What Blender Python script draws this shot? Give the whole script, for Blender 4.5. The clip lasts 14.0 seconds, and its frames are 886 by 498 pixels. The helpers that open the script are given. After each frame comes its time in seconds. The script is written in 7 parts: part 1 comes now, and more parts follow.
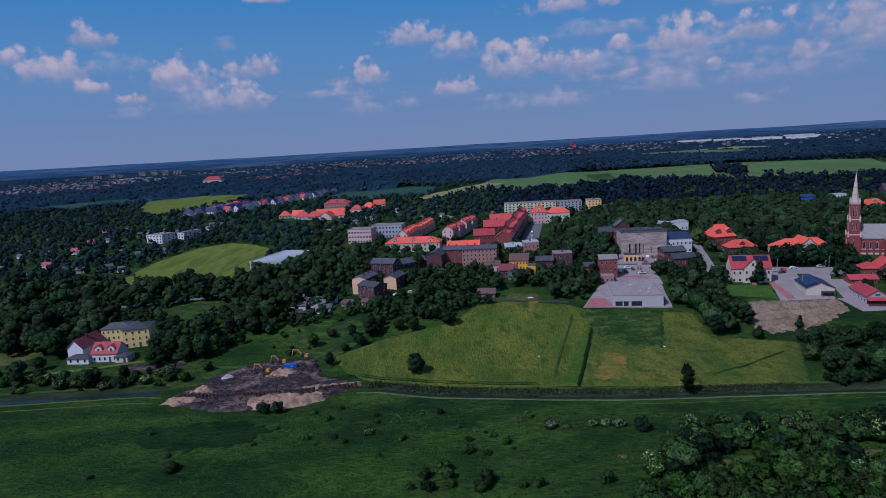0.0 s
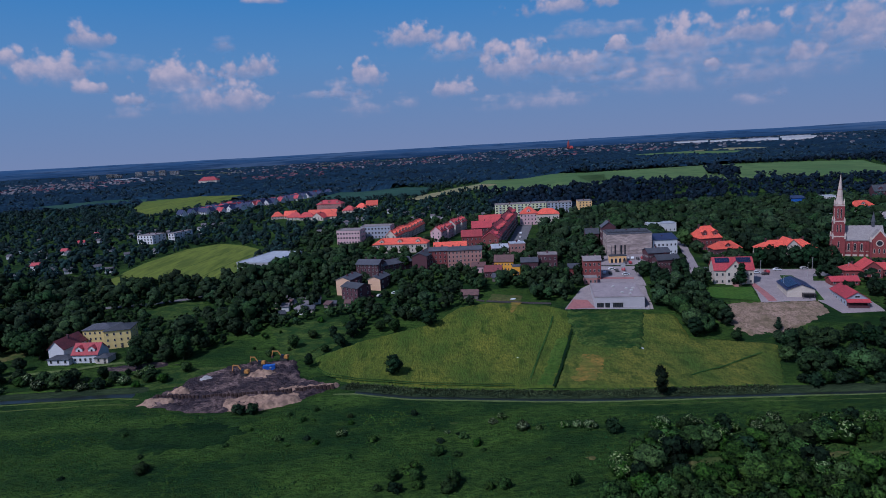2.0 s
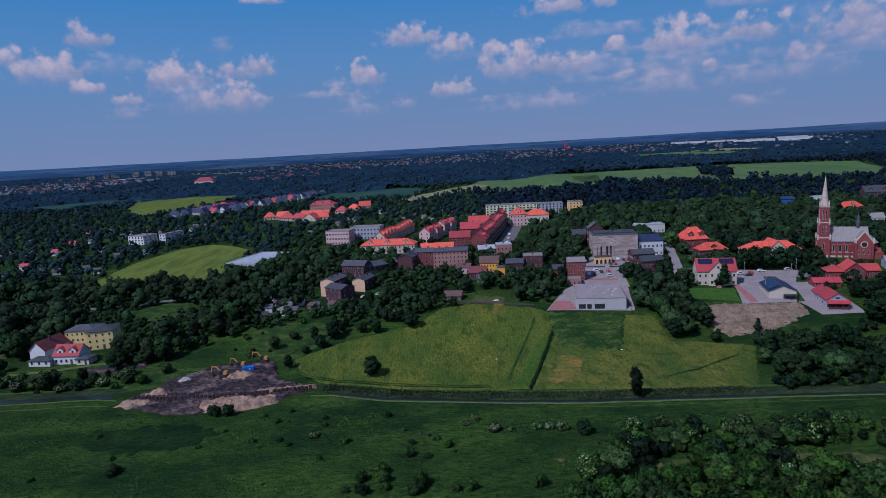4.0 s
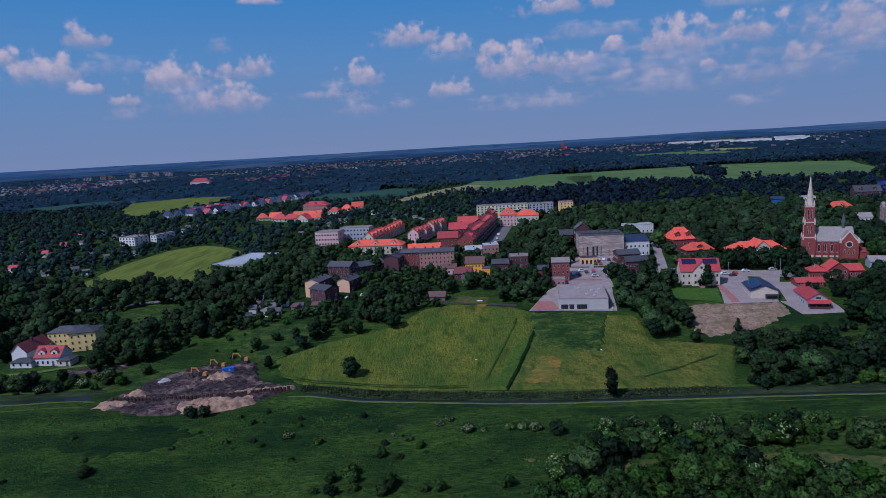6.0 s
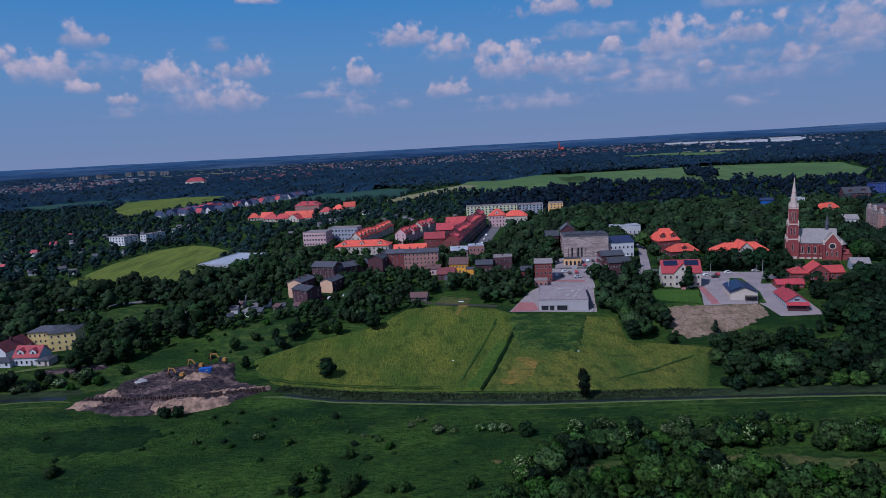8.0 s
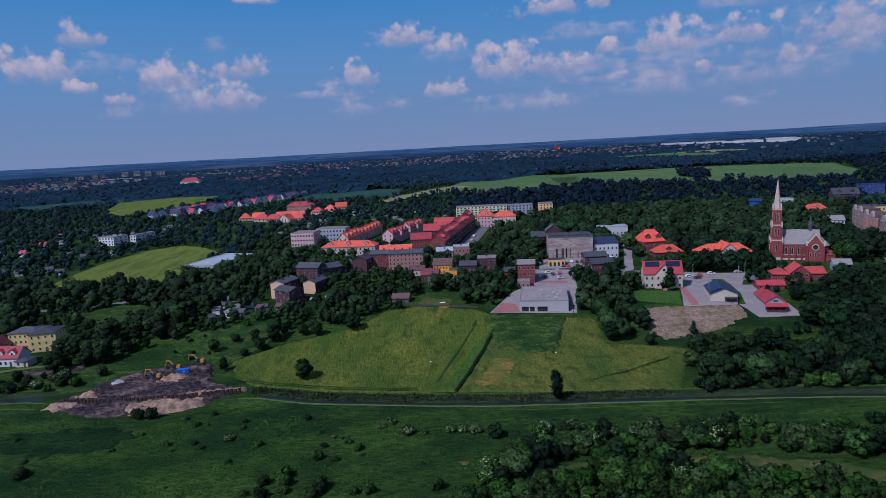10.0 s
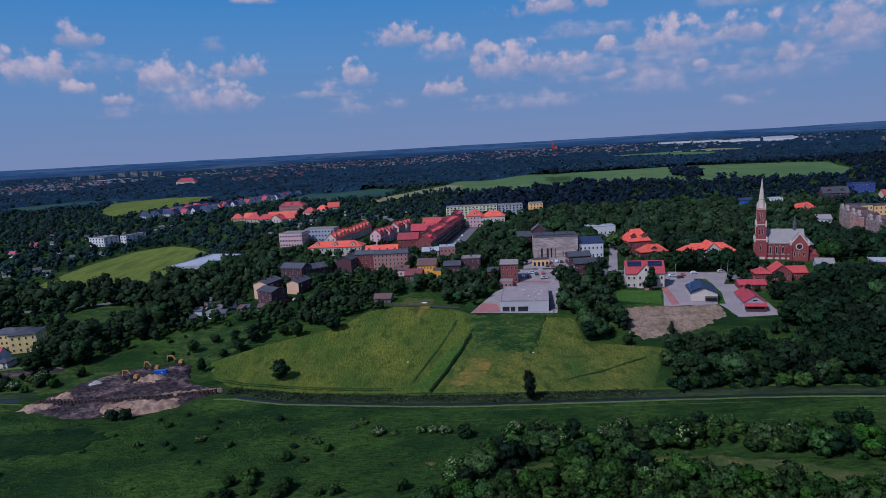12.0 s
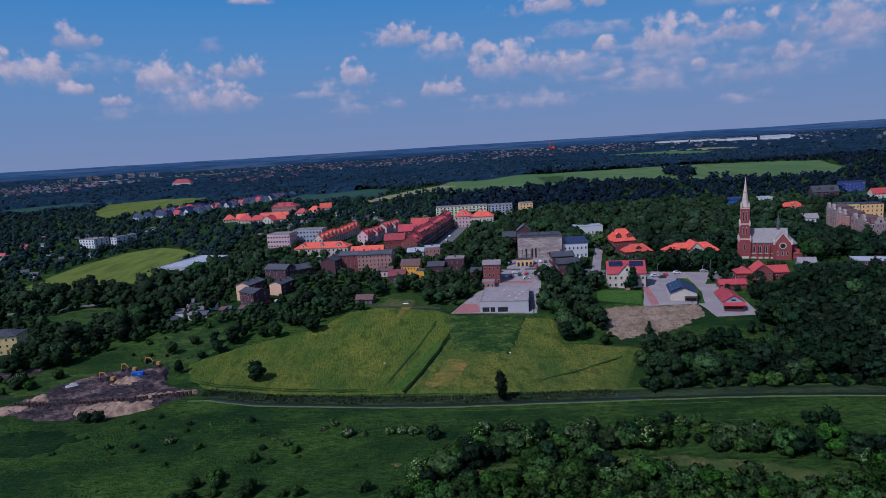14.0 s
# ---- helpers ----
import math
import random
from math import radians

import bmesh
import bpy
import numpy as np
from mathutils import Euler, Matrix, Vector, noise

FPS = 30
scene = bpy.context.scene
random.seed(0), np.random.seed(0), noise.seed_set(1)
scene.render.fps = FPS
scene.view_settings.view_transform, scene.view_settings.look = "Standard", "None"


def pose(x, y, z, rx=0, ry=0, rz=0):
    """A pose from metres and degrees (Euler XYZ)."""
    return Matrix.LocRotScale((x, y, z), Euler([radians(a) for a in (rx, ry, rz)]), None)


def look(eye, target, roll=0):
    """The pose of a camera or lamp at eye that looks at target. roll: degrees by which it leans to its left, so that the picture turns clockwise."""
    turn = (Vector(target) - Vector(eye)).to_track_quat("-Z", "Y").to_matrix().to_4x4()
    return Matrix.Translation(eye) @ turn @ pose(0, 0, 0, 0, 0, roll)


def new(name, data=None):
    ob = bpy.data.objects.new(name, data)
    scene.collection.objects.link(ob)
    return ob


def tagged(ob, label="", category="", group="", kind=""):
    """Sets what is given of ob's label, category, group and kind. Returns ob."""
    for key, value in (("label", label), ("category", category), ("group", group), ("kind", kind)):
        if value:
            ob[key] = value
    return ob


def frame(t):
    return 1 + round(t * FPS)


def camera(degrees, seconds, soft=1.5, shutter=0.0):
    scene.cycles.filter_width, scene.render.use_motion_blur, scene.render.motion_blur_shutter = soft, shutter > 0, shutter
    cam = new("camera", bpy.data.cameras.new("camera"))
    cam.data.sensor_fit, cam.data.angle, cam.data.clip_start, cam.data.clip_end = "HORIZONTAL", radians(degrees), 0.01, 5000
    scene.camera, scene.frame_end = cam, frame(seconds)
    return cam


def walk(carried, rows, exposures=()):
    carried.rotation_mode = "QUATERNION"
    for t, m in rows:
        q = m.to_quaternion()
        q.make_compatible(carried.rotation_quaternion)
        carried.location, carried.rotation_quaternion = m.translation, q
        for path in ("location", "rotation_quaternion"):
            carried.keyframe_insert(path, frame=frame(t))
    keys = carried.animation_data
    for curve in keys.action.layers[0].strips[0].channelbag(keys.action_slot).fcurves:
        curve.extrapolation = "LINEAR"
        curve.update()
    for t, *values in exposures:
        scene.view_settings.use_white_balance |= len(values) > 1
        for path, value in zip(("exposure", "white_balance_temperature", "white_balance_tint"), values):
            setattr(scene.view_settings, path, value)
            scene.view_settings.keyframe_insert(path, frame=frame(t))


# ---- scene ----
cam = camera(71.8, 14.0, soft=0.75)
METRES, EYE, TILT, LEAN, TURN = 63.0, 90.0, -9.6, 3.3, 0.0
EXPOSURE, KELVIN, TINT = -0.22, 5120, 15
ROWS = [
    (0.0, 0.0, 0.0, 0.0, -0.0, 0.0, -0.0),
    (0.5, 0.0331, -0.0017, 0.0011, -0.01, 0.01, -0.02),
    (1.0, 0.0667, -0.0036, 0.003, -0.01, 0.03, -0.03),
    (1.5, 0.1005, -0.005, 0.0051, -0.02, 0.05, -0.05),
    (2.0, 0.1342, -0.0063, 0.007, -0.03, 0.05, -0.07),
    (2.5, 0.168, -0.0078, 0.0092, -0.04, 0.05, -0.09),
    (3.0, 0.202, -0.0092, 0.0113, -0.04, 0.06, -0.09),
    (5.5, 0.3693, -0.0153, 0.0173, -0.02, 0.1, -0.02),
    (6.0, 0.4026, -0.0169, 0.0177, -0.01, 0.11, 0.04),
    (6.5, 0.4373, -0.0181, 0.018, -0.0, 0.13, 0.07),
    (7.0, 0.473, -0.0193, 0.0192, -0.02, 0.13, 0.02),
    (7.5, 0.5084, -0.0205, 0.0218, -0.05, 0.11, -0.06),
    (8.0, 0.5443, -0.0222, 0.0248, -0.07, 0.11, -0.12),
    (10.5, 0.7231, -0.0289, 0.036, -0.13, 0.1, -0.13),
    (11.0, 0.7605, -0.0302, 0.0376, -0.11, 0.08, -0.09),
    (11.5, 0.7985, -0.031, 0.0387, -0.1, 0.06, -0.05),
    (12.0, 0.8377, -0.0322, 0.0404, -0.08, 0.06, -0.01),
    (12.5, 0.8765, -0.0333, 0.0417, -0.07, 0.06, 0.05),
    (13.0, 0.9165, -0.0345, 0.0431, -0.04, 0.06, 0.11),
    (13.5, 0.9569, -0.0358, 0.0451, -0.02, 0.05, 0.16),
    (14.0, 0.998, -0.0369, 0.0469, 0.0, 0.05, 0.21),
]
walk(cam, [(t, pose(0, 0, EYE, TILT, LEAN, TURN) @ pose(METRES * x, METRES * y, METRES * z, 90 + pitch, roll, yaw - 0.42 * t / 14)) for t, x, y, z, yaw, pitch, roll in ROWS],
     exposures=[(0.0, EXPOSURE, KELVIN, TINT), (14.0, EXPOSURE + 0.09, KELVIN + 50, TINT)])

# ---- world, sun, exposure ----
SUN_EL, SUN_AZ = 48.0, 230.0            # degrees; azimuth clockwise from +y
world = bpy.data.worlds.new("sky")
scene.world = world
world.use_nodes = True
wn = world.node_tree
sky = wn.nodes.new("ShaderNodeTexSky")
sky.sky_type, sky.sun_disc = "NISHITA", False
sky.sun_elevation, sky.sun_rotation = radians(SUN_EL), radians(SUN_AZ)
sky.altitude, sky.air_density, sky.dust_density, sky.ozone_density = 250, 1.0, 0.6, 2.0
wn.nodes["Background"].inputs["Strength"].default_value = 0.12
wn.links.new(sky.outputs[0], wn.nodes["Background"].inputs["Color"])
sun = new("sun", bpy.data.lights.new("sun", "SUN"))
sun.data.energy, sun.data.angle, sun.data.color = 4.5, radians(0.55), (1.0, 0.93, 0.84)
TO_SUN = Vector((math.sin(radians(SUN_AZ)) * math.cos(radians(SUN_EL)), math.cos(radians(SUN_AZ)) * math.cos(radians(SUN_EL)), math.sin(radians(SUN_EL))))
sun.matrix_world = look(TO_SUN * 900, (0, 0, 0))


# ---- materials ----
def nodes_of(name):
    m = bpy.data.materials.new(name)
    m.use_nodes = True
    t = m.node_tree
    return m, t.nodes, t.links, t.nodes["Principled BSDF"]


def noise_node(n, l, vec, scale, detail=4.0, rough=0.55, stretch=None):
    if stretch:
        mp = n.new("ShaderNodeMapping")
        mp.inputs["Scale"].default_value = stretch
        l.new(vec, mp.inputs["Vector"])
        vec = mp.outputs[0]
    x = n.new("ShaderNodeTexNoise")
    x.inputs["Scale"].default_value, x.inputs["Detail"].default_value, x.inputs["Roughness"].default_value = scale, detail, rough
    l.new(vec, x.inputs["Vector"])
    return x.outputs["Fac"]


def ramp(n, l, fac, lo, hi):
    r = n.new("ShaderNodeMapRange")
    r.interpolation_type = "SMOOTHSTEP"
    r.inputs["From Min"].default_value, r.inputs["From Max"].default_value = lo, hi
    l.new(fac, r.inputs["Value"])
    return r.outputs[0]


def mix(n, l, fac, a, b, blend="MIX"):
    m = n.new("ShaderNodeMix")
    m.data_type, m.blend_type = "RGBA", blend
    for sock, v in ((m.inputs[0], fac), (m.inputs[6], a), (m.inputs[7], b)):
        if isinstance(v, (int, float)):
            sock.default_value = v
        elif isinstance(v, tuple):
            sock.default_value = (*v, 1)
        else:
            l.new(v, sock)
    return m.outputs[2]


def bumped(n, l, bsdf, height, strength, distance):
    b = n.new("ShaderNodeBump")
    b.inputs["Strength"].default_value, b.inputs["Distance"].default_value = strength, distance
    l.new(height, b.inputs["Height"])
    l.new(b.outputs[0], bsdf.inputs["Normal"])


def surface(name, a, b, c=None, big=0.05, small=1.2, rough=0.85, bump=0.4, dist=0.1, metal=0.0, vary=0.0, island=0.0, stretch=None, lo=0.38, hi=0.62, mid=0.68):
    """Two colours in large patches, a third in fine grain, relief, and an optional change from object to object or island to island."""
    m, n, l, p = nodes_of(name)
    vec = n.new("ShaderNodeTexCoord").outputs["Object"]
    f1 = noise_node(n, l, vec, big, 5, 0.6, stretch)
    f2 = noise_node(n, l, vec, small, 6, 0.65, stretch)
    f3 = noise_node(n, l, vec, (big * small) ** 0.5, 4, 0.6, stretch)
    col = mix(n, l, ramp(n, l, f1, lo, hi), a, b)
    col = mix(n, l, ramp(n, l, f3, 0.48, 0.70), col, tuple(v * mid for v in b))
    dark = tuple(v * 0.55 for v in (c or a))
    col = mix(n, l, ramp(n, l, f2, 0.35, 0.75), col, c or dark)
    if vary or island:
        src = n.new("ShaderNodeObjectInfo").outputs["Random"] if vary else n.new("ShaderNodeNewGeometry").outputs["Random Per Island"]
        k = vary or island
        r = n.new("ShaderNodeMapRange")
        r.inputs["To Min"].default_value, r.inputs["To Max"].default_value = 1 - k, 1 + k
        l.new(src, r.inputs["Value"])
        hsv = n.new("ShaderNodeHueSaturation")
        l.new(col, hsv.inputs["Color"])
        l.new(r.outputs[0], hsv.inputs["Value"])
        h = n.new("ShaderNodeMapRange")
        h.inputs["To Min"].default_value, h.inputs["To Max"].default_value = 0.5 - k * 0.06, 0.5 + k * 0.06
        l.new(src, h.inputs["Value"])
        l.new(h.outputs[0], hsv.inputs["Hue"])
        col = hsv.outputs[0]
    l.new(col, p.inputs["Base Color"])
    p.inputs["Roughness"].default_value, p.inputs["Metallic"].default_value = rough, metal
    p.inputs["Specular IOR Level"].default_value = 0.04 if rough > 0.88 else 0.25 if rough > 0.3 else 0.5
    if bump:
        bumped(n, l, p, f2, bump, dist)
    return m


def foliage(name, a, b, vary=0.42, gloss=0.75):
    """Leaves: light and dark greens from tree to tree, by clump and in fine sprays, with shaded gaps painted in. Joined
    trees carry their own tone.
    """
    m, n, l, p = nodes_of(name)
    vec = n.new("ShaderNodeTexCoord").outputs["Object"]

    def calc(op, x, y=0.0):
        k = n.new("ShaderNodeMath")
        k.operation = op
        for sock, v in zip(k.inputs, (x, y)):
            if isinstance(v, (int, float)):
                sock.default_value = v
            else:
                l.new(v, sock)
        return k.outputs[0]

    def span(x, lo, hi, a0=0.0, a1=1.0):
        r = n.new("ShaderNodeMapRange")
        for key, v in (("From Min", a0), ("From Max", a1), ("To Min", lo), ("To Max", hi)):
            r.inputs[key].default_value = v
        l.new(x, r.inputs["Value"])
        return r.outputs[0]
    own = n.new("ShaderNodeAttribute")
    own.attribute_name = "tone"
    tree = calc("FRACT", calc("ADD", own.outputs["Fac"], n.new("ShaderNodeObjectInfo").outputs["Random"]))
    clump = span(n.new("ShaderNodeNewGeometry").outputs["Random Per Island"], 0.74, 1.28)
    stand = span(noise_node(n, l, vec, 0.11, 2, 0.5), 0.72, 1.36, 0.35, 0.65)
    value = calc("MULTIPLY", calc("MULTIPLY", span(tree, 1 - vary, 1 + vary), stand), clump)
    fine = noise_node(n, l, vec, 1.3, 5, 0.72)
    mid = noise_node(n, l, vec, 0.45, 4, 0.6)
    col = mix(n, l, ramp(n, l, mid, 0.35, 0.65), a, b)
    # Fine noise darkens the colour as shaded gaps between the leaves.
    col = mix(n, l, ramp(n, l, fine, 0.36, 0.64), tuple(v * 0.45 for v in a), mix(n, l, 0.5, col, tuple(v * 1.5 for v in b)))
    hsv = n.new("ShaderNodeHueSaturation")
    l.new(col, hsv.inputs["Color"])
    l.new(value, hsv.inputs["Value"])
    l.new(span(calc("FRACT", calc("MULTIPLY", tree, 7.3)), 0.488, 0.516), hsv.inputs["Hue"])
    l.new(span(calc("FRACT", calc("MULTIPLY", tree, 3.7)), 0.85, 1.12), hsv.inputs["Saturation"])
    l.new(hsv.outputs[0], p.inputs["Base Color"])
    bumped(n, l, p, fine, 1.0, 0.45)
    p.inputs["Roughness"].default_value = gloss
    p.inputs["Specular IOR Level"].default_value = 0.05
    return m


GRASS = surface("meadow_grass", (0.011, 0.028, 0.008), (0.046, 0.081, 0.014), (0.006, 0.017, 0.005), 0.035, 0.7, 0.9, 1.0, 1.2, lo=0.38, hi=0.66, stretch=(0.55, 1.25, 1))
FIELD = surface("mown_field_grass", (0.122, 0.122, 0.018), (0.042, 0.076, 0.012), (0.038, 0.052, 0.011), 0.045, 0.8, 0.9, 1.0, 0.8, lo=0.30, hi=0.72, stretch=(1.25, 0.55, 1))
FIELD_R = surface("hay_field_grass", (0.122, 0.116, 0.021), (0.046, 0.076, 0.014), (0.034, 0.048, 0.011), 0.05, 0.9, 0.9, 1.0, 0.7, lo=0.34, hi=0.68, stretch=(1.1, 0.6, 1))
UNCUT = surface("uncut_grass", (0.040, 0.080, 0.012), (0.062, 0.096, 0.016), (0.024, 0.048, 0.009), 0.09, 0.8, 0.9, 0.8, 0.5)
WEEDS = surface("tall_weeds", (0.015, 0.037, 0.010), (0.064, 0.090, 0.019), (0.009, 0.023, 0.007), 0.19, 0.9, 0.9, 1.0, 0.6, lo=0.40, hi=0.66, stretch=(0.6, 1.2, 1))
RUT = surface("flattened_grass", (0.060, 0.082, 0.022), (0.084, 0.104, 0.026), (0.044, 0.060, 0.018), 0.15, 0.9, 0.9, 0.6, 0.3)
LUSH = surface("lush_weeds", (0.016, 0.045, 0.010), (0.044, 0.082, 0.016), (0.010, 0.028, 0.008), 0.07, 0.6, 0.9, 0.9, 0.5)
BRIGHT = surface("bright_grass", (0.034, 0.080, 0.013), (0.050, 0.094, 0.016), (0.022, 0.050, 0.010), 0.08, 0.7, 0.9, 0.5, 0.3)
DRY = surface("dry_grass", (0.200, 0.120, 0.028), (0.095, 0.098, 0.020), (0.080, 0.070, 0.018), 0.14, 0.8, 0.9, 0.5, 0.3)
HILL = surface("corn_field", (0.115, 0.135, 0.022), (0.080, 0.108, 0.020), (0.060, 0.076, 0.018), 0.03, 0.35, 0.9, 0.4, 0.4, stretch=(1, 0.15, 1))
# Blue haze of the distance is put into this canopy's base colour.
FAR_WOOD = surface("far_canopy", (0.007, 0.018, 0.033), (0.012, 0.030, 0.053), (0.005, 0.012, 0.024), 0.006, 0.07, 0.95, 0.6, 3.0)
FAR_FIELD = surface("far_crop_field", (0.062, 0.104, 0.036), (0.084, 0.122, 0.044), (0.048, 0.083, 0.032), 0.008, 0.05, 0.9, 0.2, 0.5)
DARK_CROP = surface("dark_crop_field", (0.020, 0.046, 0.036), (0.028, 0.060, 0.042), (0.015, 0.036, 0.030), 0.01, 0.06, 0.9, 0.2, 0.5)
STUBBLE = surface("pale_stubble_field", (0.200, 0.170, 0.090), (0.160, 0.160, 0.080), (0.150, 0.130, 0.070), 0.01, 0.06, 0.9, 0.2, 0.5)
TAN = surface("trodden_grass", (0.095, 0.080, 0.030), (0.040, 0.062, 0.016), (0.034, 0.044, 0.014), 0.16, 0.9, 0.9, 0.5, 0.3)
DIRT = surface("bare_clay", (0.270, 0.180, 0.142), (0.150, 0.112, 0.070), (0.120, 0.088, 0.058), 0.12, 1.1, 0.95, 1.0, 0.8, lo=0.36, hi=0.66)
REEDBED = surface("reed_bank", (0.019, 0.030, 0.015), (0.034, 0.048, 0.022), (0.009, 0.016, 0.008), 0.15, 0.9, 0.9, 1.0, 0.8, stretch=(0.4, 1.5, 1))
# Dark green of the ditch, also used to paint cloud shade on the meadow.
SHADE_AND_DITCH = surface("cloud_shade_and_ditch_grass", (0.006, 0.018, 0.006), (0.015, 0.034, 0.008), (0.004, 0.011, 0.004), 0.05, 0.8, 0.9, 1.0, 0.9, stretch=(0.6, 1.2, 1))
SOIL = surface("dug_soil", (0.042, 0.032, 0.038), (0.185, 0.126, 0.118), (0.018, 0.014, 0.018), 0.13, 0.7, 0.95, 1.0, 1.6, lo=0.46, hi=0.66, stretch=(0.7, 1.3, 1))
SAND = surface("yellow_sand", (0.340, 0.215, 0.150), (0.235, 0.150, 0.112), (0.130, 0.086, 0.066), 0.15, 0.8, 0.95, 0.6, 0.4)
PATH = surface("worn_path", (0.105, 0.128, 0.046), (0.080, 0.104, 0.034), (0.050, 0.070, 0.022), 0.2, 1.0, 0.95, 0.4, 0.2)
ASPHALT = surface("asphalt", (0.130, 0.112, 0.120), (0.140, 0.132, 0.140), (0.085, 0.082, 0.090), 0.08, 2.0, 0.9, 0.2, 0.05)
PAVERS = surface("grey_pavers", (0.215, 0.172, 0.175), (0.265, 0.216, 0.214), (0.155, 0.130, 0.136), 0.1, 2.5, 0.85, 0.25, 0.04)
RED_PAVERS = surface("red_pavers", (0.300, 0.110, 0.105), (0.250, 0.100, 0.095), (0.200, 0.085, 0.085), 0.2, 2.5, 0.85, 0.25, 0.04)
WATER = surface("dark_water", (0.010, 0.014, 0.012), (0.014, 0.018, 0.012), (0.008, 0.010, 0.009), 0.1, 1.0, 0.34, 0.05, 0.02)
LEAF = foliage("broad_leaves", (0.009, 0.024, 0.009), (0.026, 0.048, 0.012))
LEAF_WOOD = foliage("wood_leaves", (0.007, 0.018, 0.009), (0.023, 0.039, 0.013))
# Garden leaves beyond the town carry blue haze in their colour.
LEAF_MID = foliage("hazy_garden_leaves", (0.006, 0.016, 0.017), (0.015, 0.030, 0.026))
# Cloud shade and blue haze over this wood are put into its colour.
LEAF_FAR = foliage("shaded_hazy_leaves", (0.003, 0.008, 0.015), (0.007, 0.014, 0.023))
# Haze of the far plain is painted in as bluer leaves.
LEAF_HAZE = foliage("haze_blue_leaves", (0.009, 0.021, 0.031), (0.020, 0.038, 0.050))
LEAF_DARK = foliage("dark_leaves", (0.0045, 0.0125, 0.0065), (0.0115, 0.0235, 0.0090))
LEAF_BUSH = foliage("bush_leaves", (0.011, 0.028, 0.007), (0.031, 0.060, 0.011))
LEAF_PALE = foliage("pale_leaves", (0.036, 0.066, 0.018), (0.028, 0.054, 0.017), 0.25)
LEAF_CONIFER = foliage("needles", (0.010, 0.026, 0.012), (0.016, 0.036, 0.014))
BLOSSOM = foliage("cream_blossom", (0.26, 0.29, 0.15), (0.17, 0.21, 0.09), 0.2)
REED = foliage("reeds", (0.026, 0.040, 0.017), (0.060, 0.076, 0.030), 0.2)
BARK = surface("bark", (0.075, 0.055, 0.042), (0.055, 0.042, 0.034), (0.035, 0.028, 0.024), 0.8, 6, 0.95, 0.6, 0.05)


def tiles(name, a, b, pitch=0.34):
    """Roof tiles: courses down the slope, weathered in patches."""
    m, n, l, p = nodes_of(name)
    vec = n.new("ShaderNodeTexCoord").outputs["Object"]
    big = noise_node(n, l, vec, 0.35, 5, 0.65)
    fine = noise_node(n, l, vec, 1.4, 5, 0.65)
    col = mix(n, l, ramp(n, l, big, 0.35, 0.7), a, tuple(v * 0.85 for v in b))
    col = mix(n, l, ramp(n, l, fine, 0.46, 0.72), col, tuple(v * 0.5 for v in b))
    w = n.new("ShaderNodeTexWave")
    w.bands_direction, w.inputs["Scale"].default_value, w.inputs["Distortion"].default_value = "Z", 0.5 / pitch, 0.6
    l.new(vec, w.inputs["Vector"])
    col = mix(n, l, 0.25, col, mix(n, l, w.outputs["Fac"], tuple(v * 0.5 for v in a), a))
    hsv = n.new("ShaderNodeHueSaturation")
    r = n.new("ShaderNodeMapRange")
    r.inputs["To Min"].default_value, r.inputs["To Max"].default_value = 0.82, 1.18
    l.new(n.new("ShaderNodeObjectInfo").outputs["Random"], r.inputs["Value"])
    l.new(r.outputs[0], hsv.inputs["Value"])
    l.new(col, hsv.inputs["Color"])
    l.new(hsv.outputs[0], p.inputs["Base Color"])
    p.inputs["Roughness"].default_value = 0.75
    bumped(n, l, p, w.outputs["Fac"], 0.4, 0.06)
    return m


T_ORANGE = tiles("orange_roof_tiles", (0.580, 0.078, 0.042), (0.460, 0.062, 0.038))
T_RED = tiles("red_roof_tiles", (0.420, 0.045, 0.042), (0.300, 0.036, 0.036))
T_CRIMSON = tiles("crimson_sheet_roof", (0.330, 0.030, 0.040), (0.260, 0.026, 0.034))
T_MAROON = tiles("maroon_roof_tiles", (0.130, 0.022, 0.026), (0.095, 0.020, 0.024))
T_BROWN = tiles("brown_roof_tiles", (0.110, 0.050, 0.045), (0.085, 0.042, 0.040))
T_DARK = surface("tar_felt_roof", (0.050, 0.050, 0.062), (0.070, 0.070, 0.085), (0.036, 0.036, 0.045), 0.2, 1.5, 0.8, 0.3, 0.05, vary=0.25)
T_SHOP = surface("pale_roof_membrane", (0.225, 0.178, 0.184), (0.262, 0.212, 0.215), (0.180, 0.148, 0.154), 0.12, 1.2, 0.85, 0.2, 0.04)
T_GREY = surface("grey_felt_roof", (0.190, 0.155, 0.155), (0.215, 0.178, 0.175), (0.150, 0.128, 0.130), 0.15, 1.2, 0.85, 0.2, 0.04)
T_SLATE = surface("slate_roof", (0.200, 0.172, 0.170), (0.235, 0.205, 0.200), (0.150, 0.130, 0.132), 0.4, 2.5, 0.7, 0.3, 0.05)
T_SHEET = surface("pale_sheet_roof", (0.330, 0.330, 0.360), (0.290, 0.290, 0.325), (0.240, 0.240, 0.270), 0.05, 0.8, 0.5, 0.1, 0.03, stretch=(1, 0.2, 1))
T_BLUE = surface("blue_steel_roof", (0.020, 0.024, 0.062), (0.026, 0.032, 0.075), (0.015, 0.018, 0.045), 0.3, 2.0, 0.45, 0.1, 0.03)


def wall_mat(name, c, stain=0.75, bump=0.15):
    return surface(name, c, tuple(v * (0.65 + 0.35 * stain) for v in c), tuple(v * (0.45 + 0.55 * stain) for v in c), 0.25, 1.8, 0.86, bump, 0.03, vary=0.08, stretch=(1, 1, 2.2), mid=0.92)


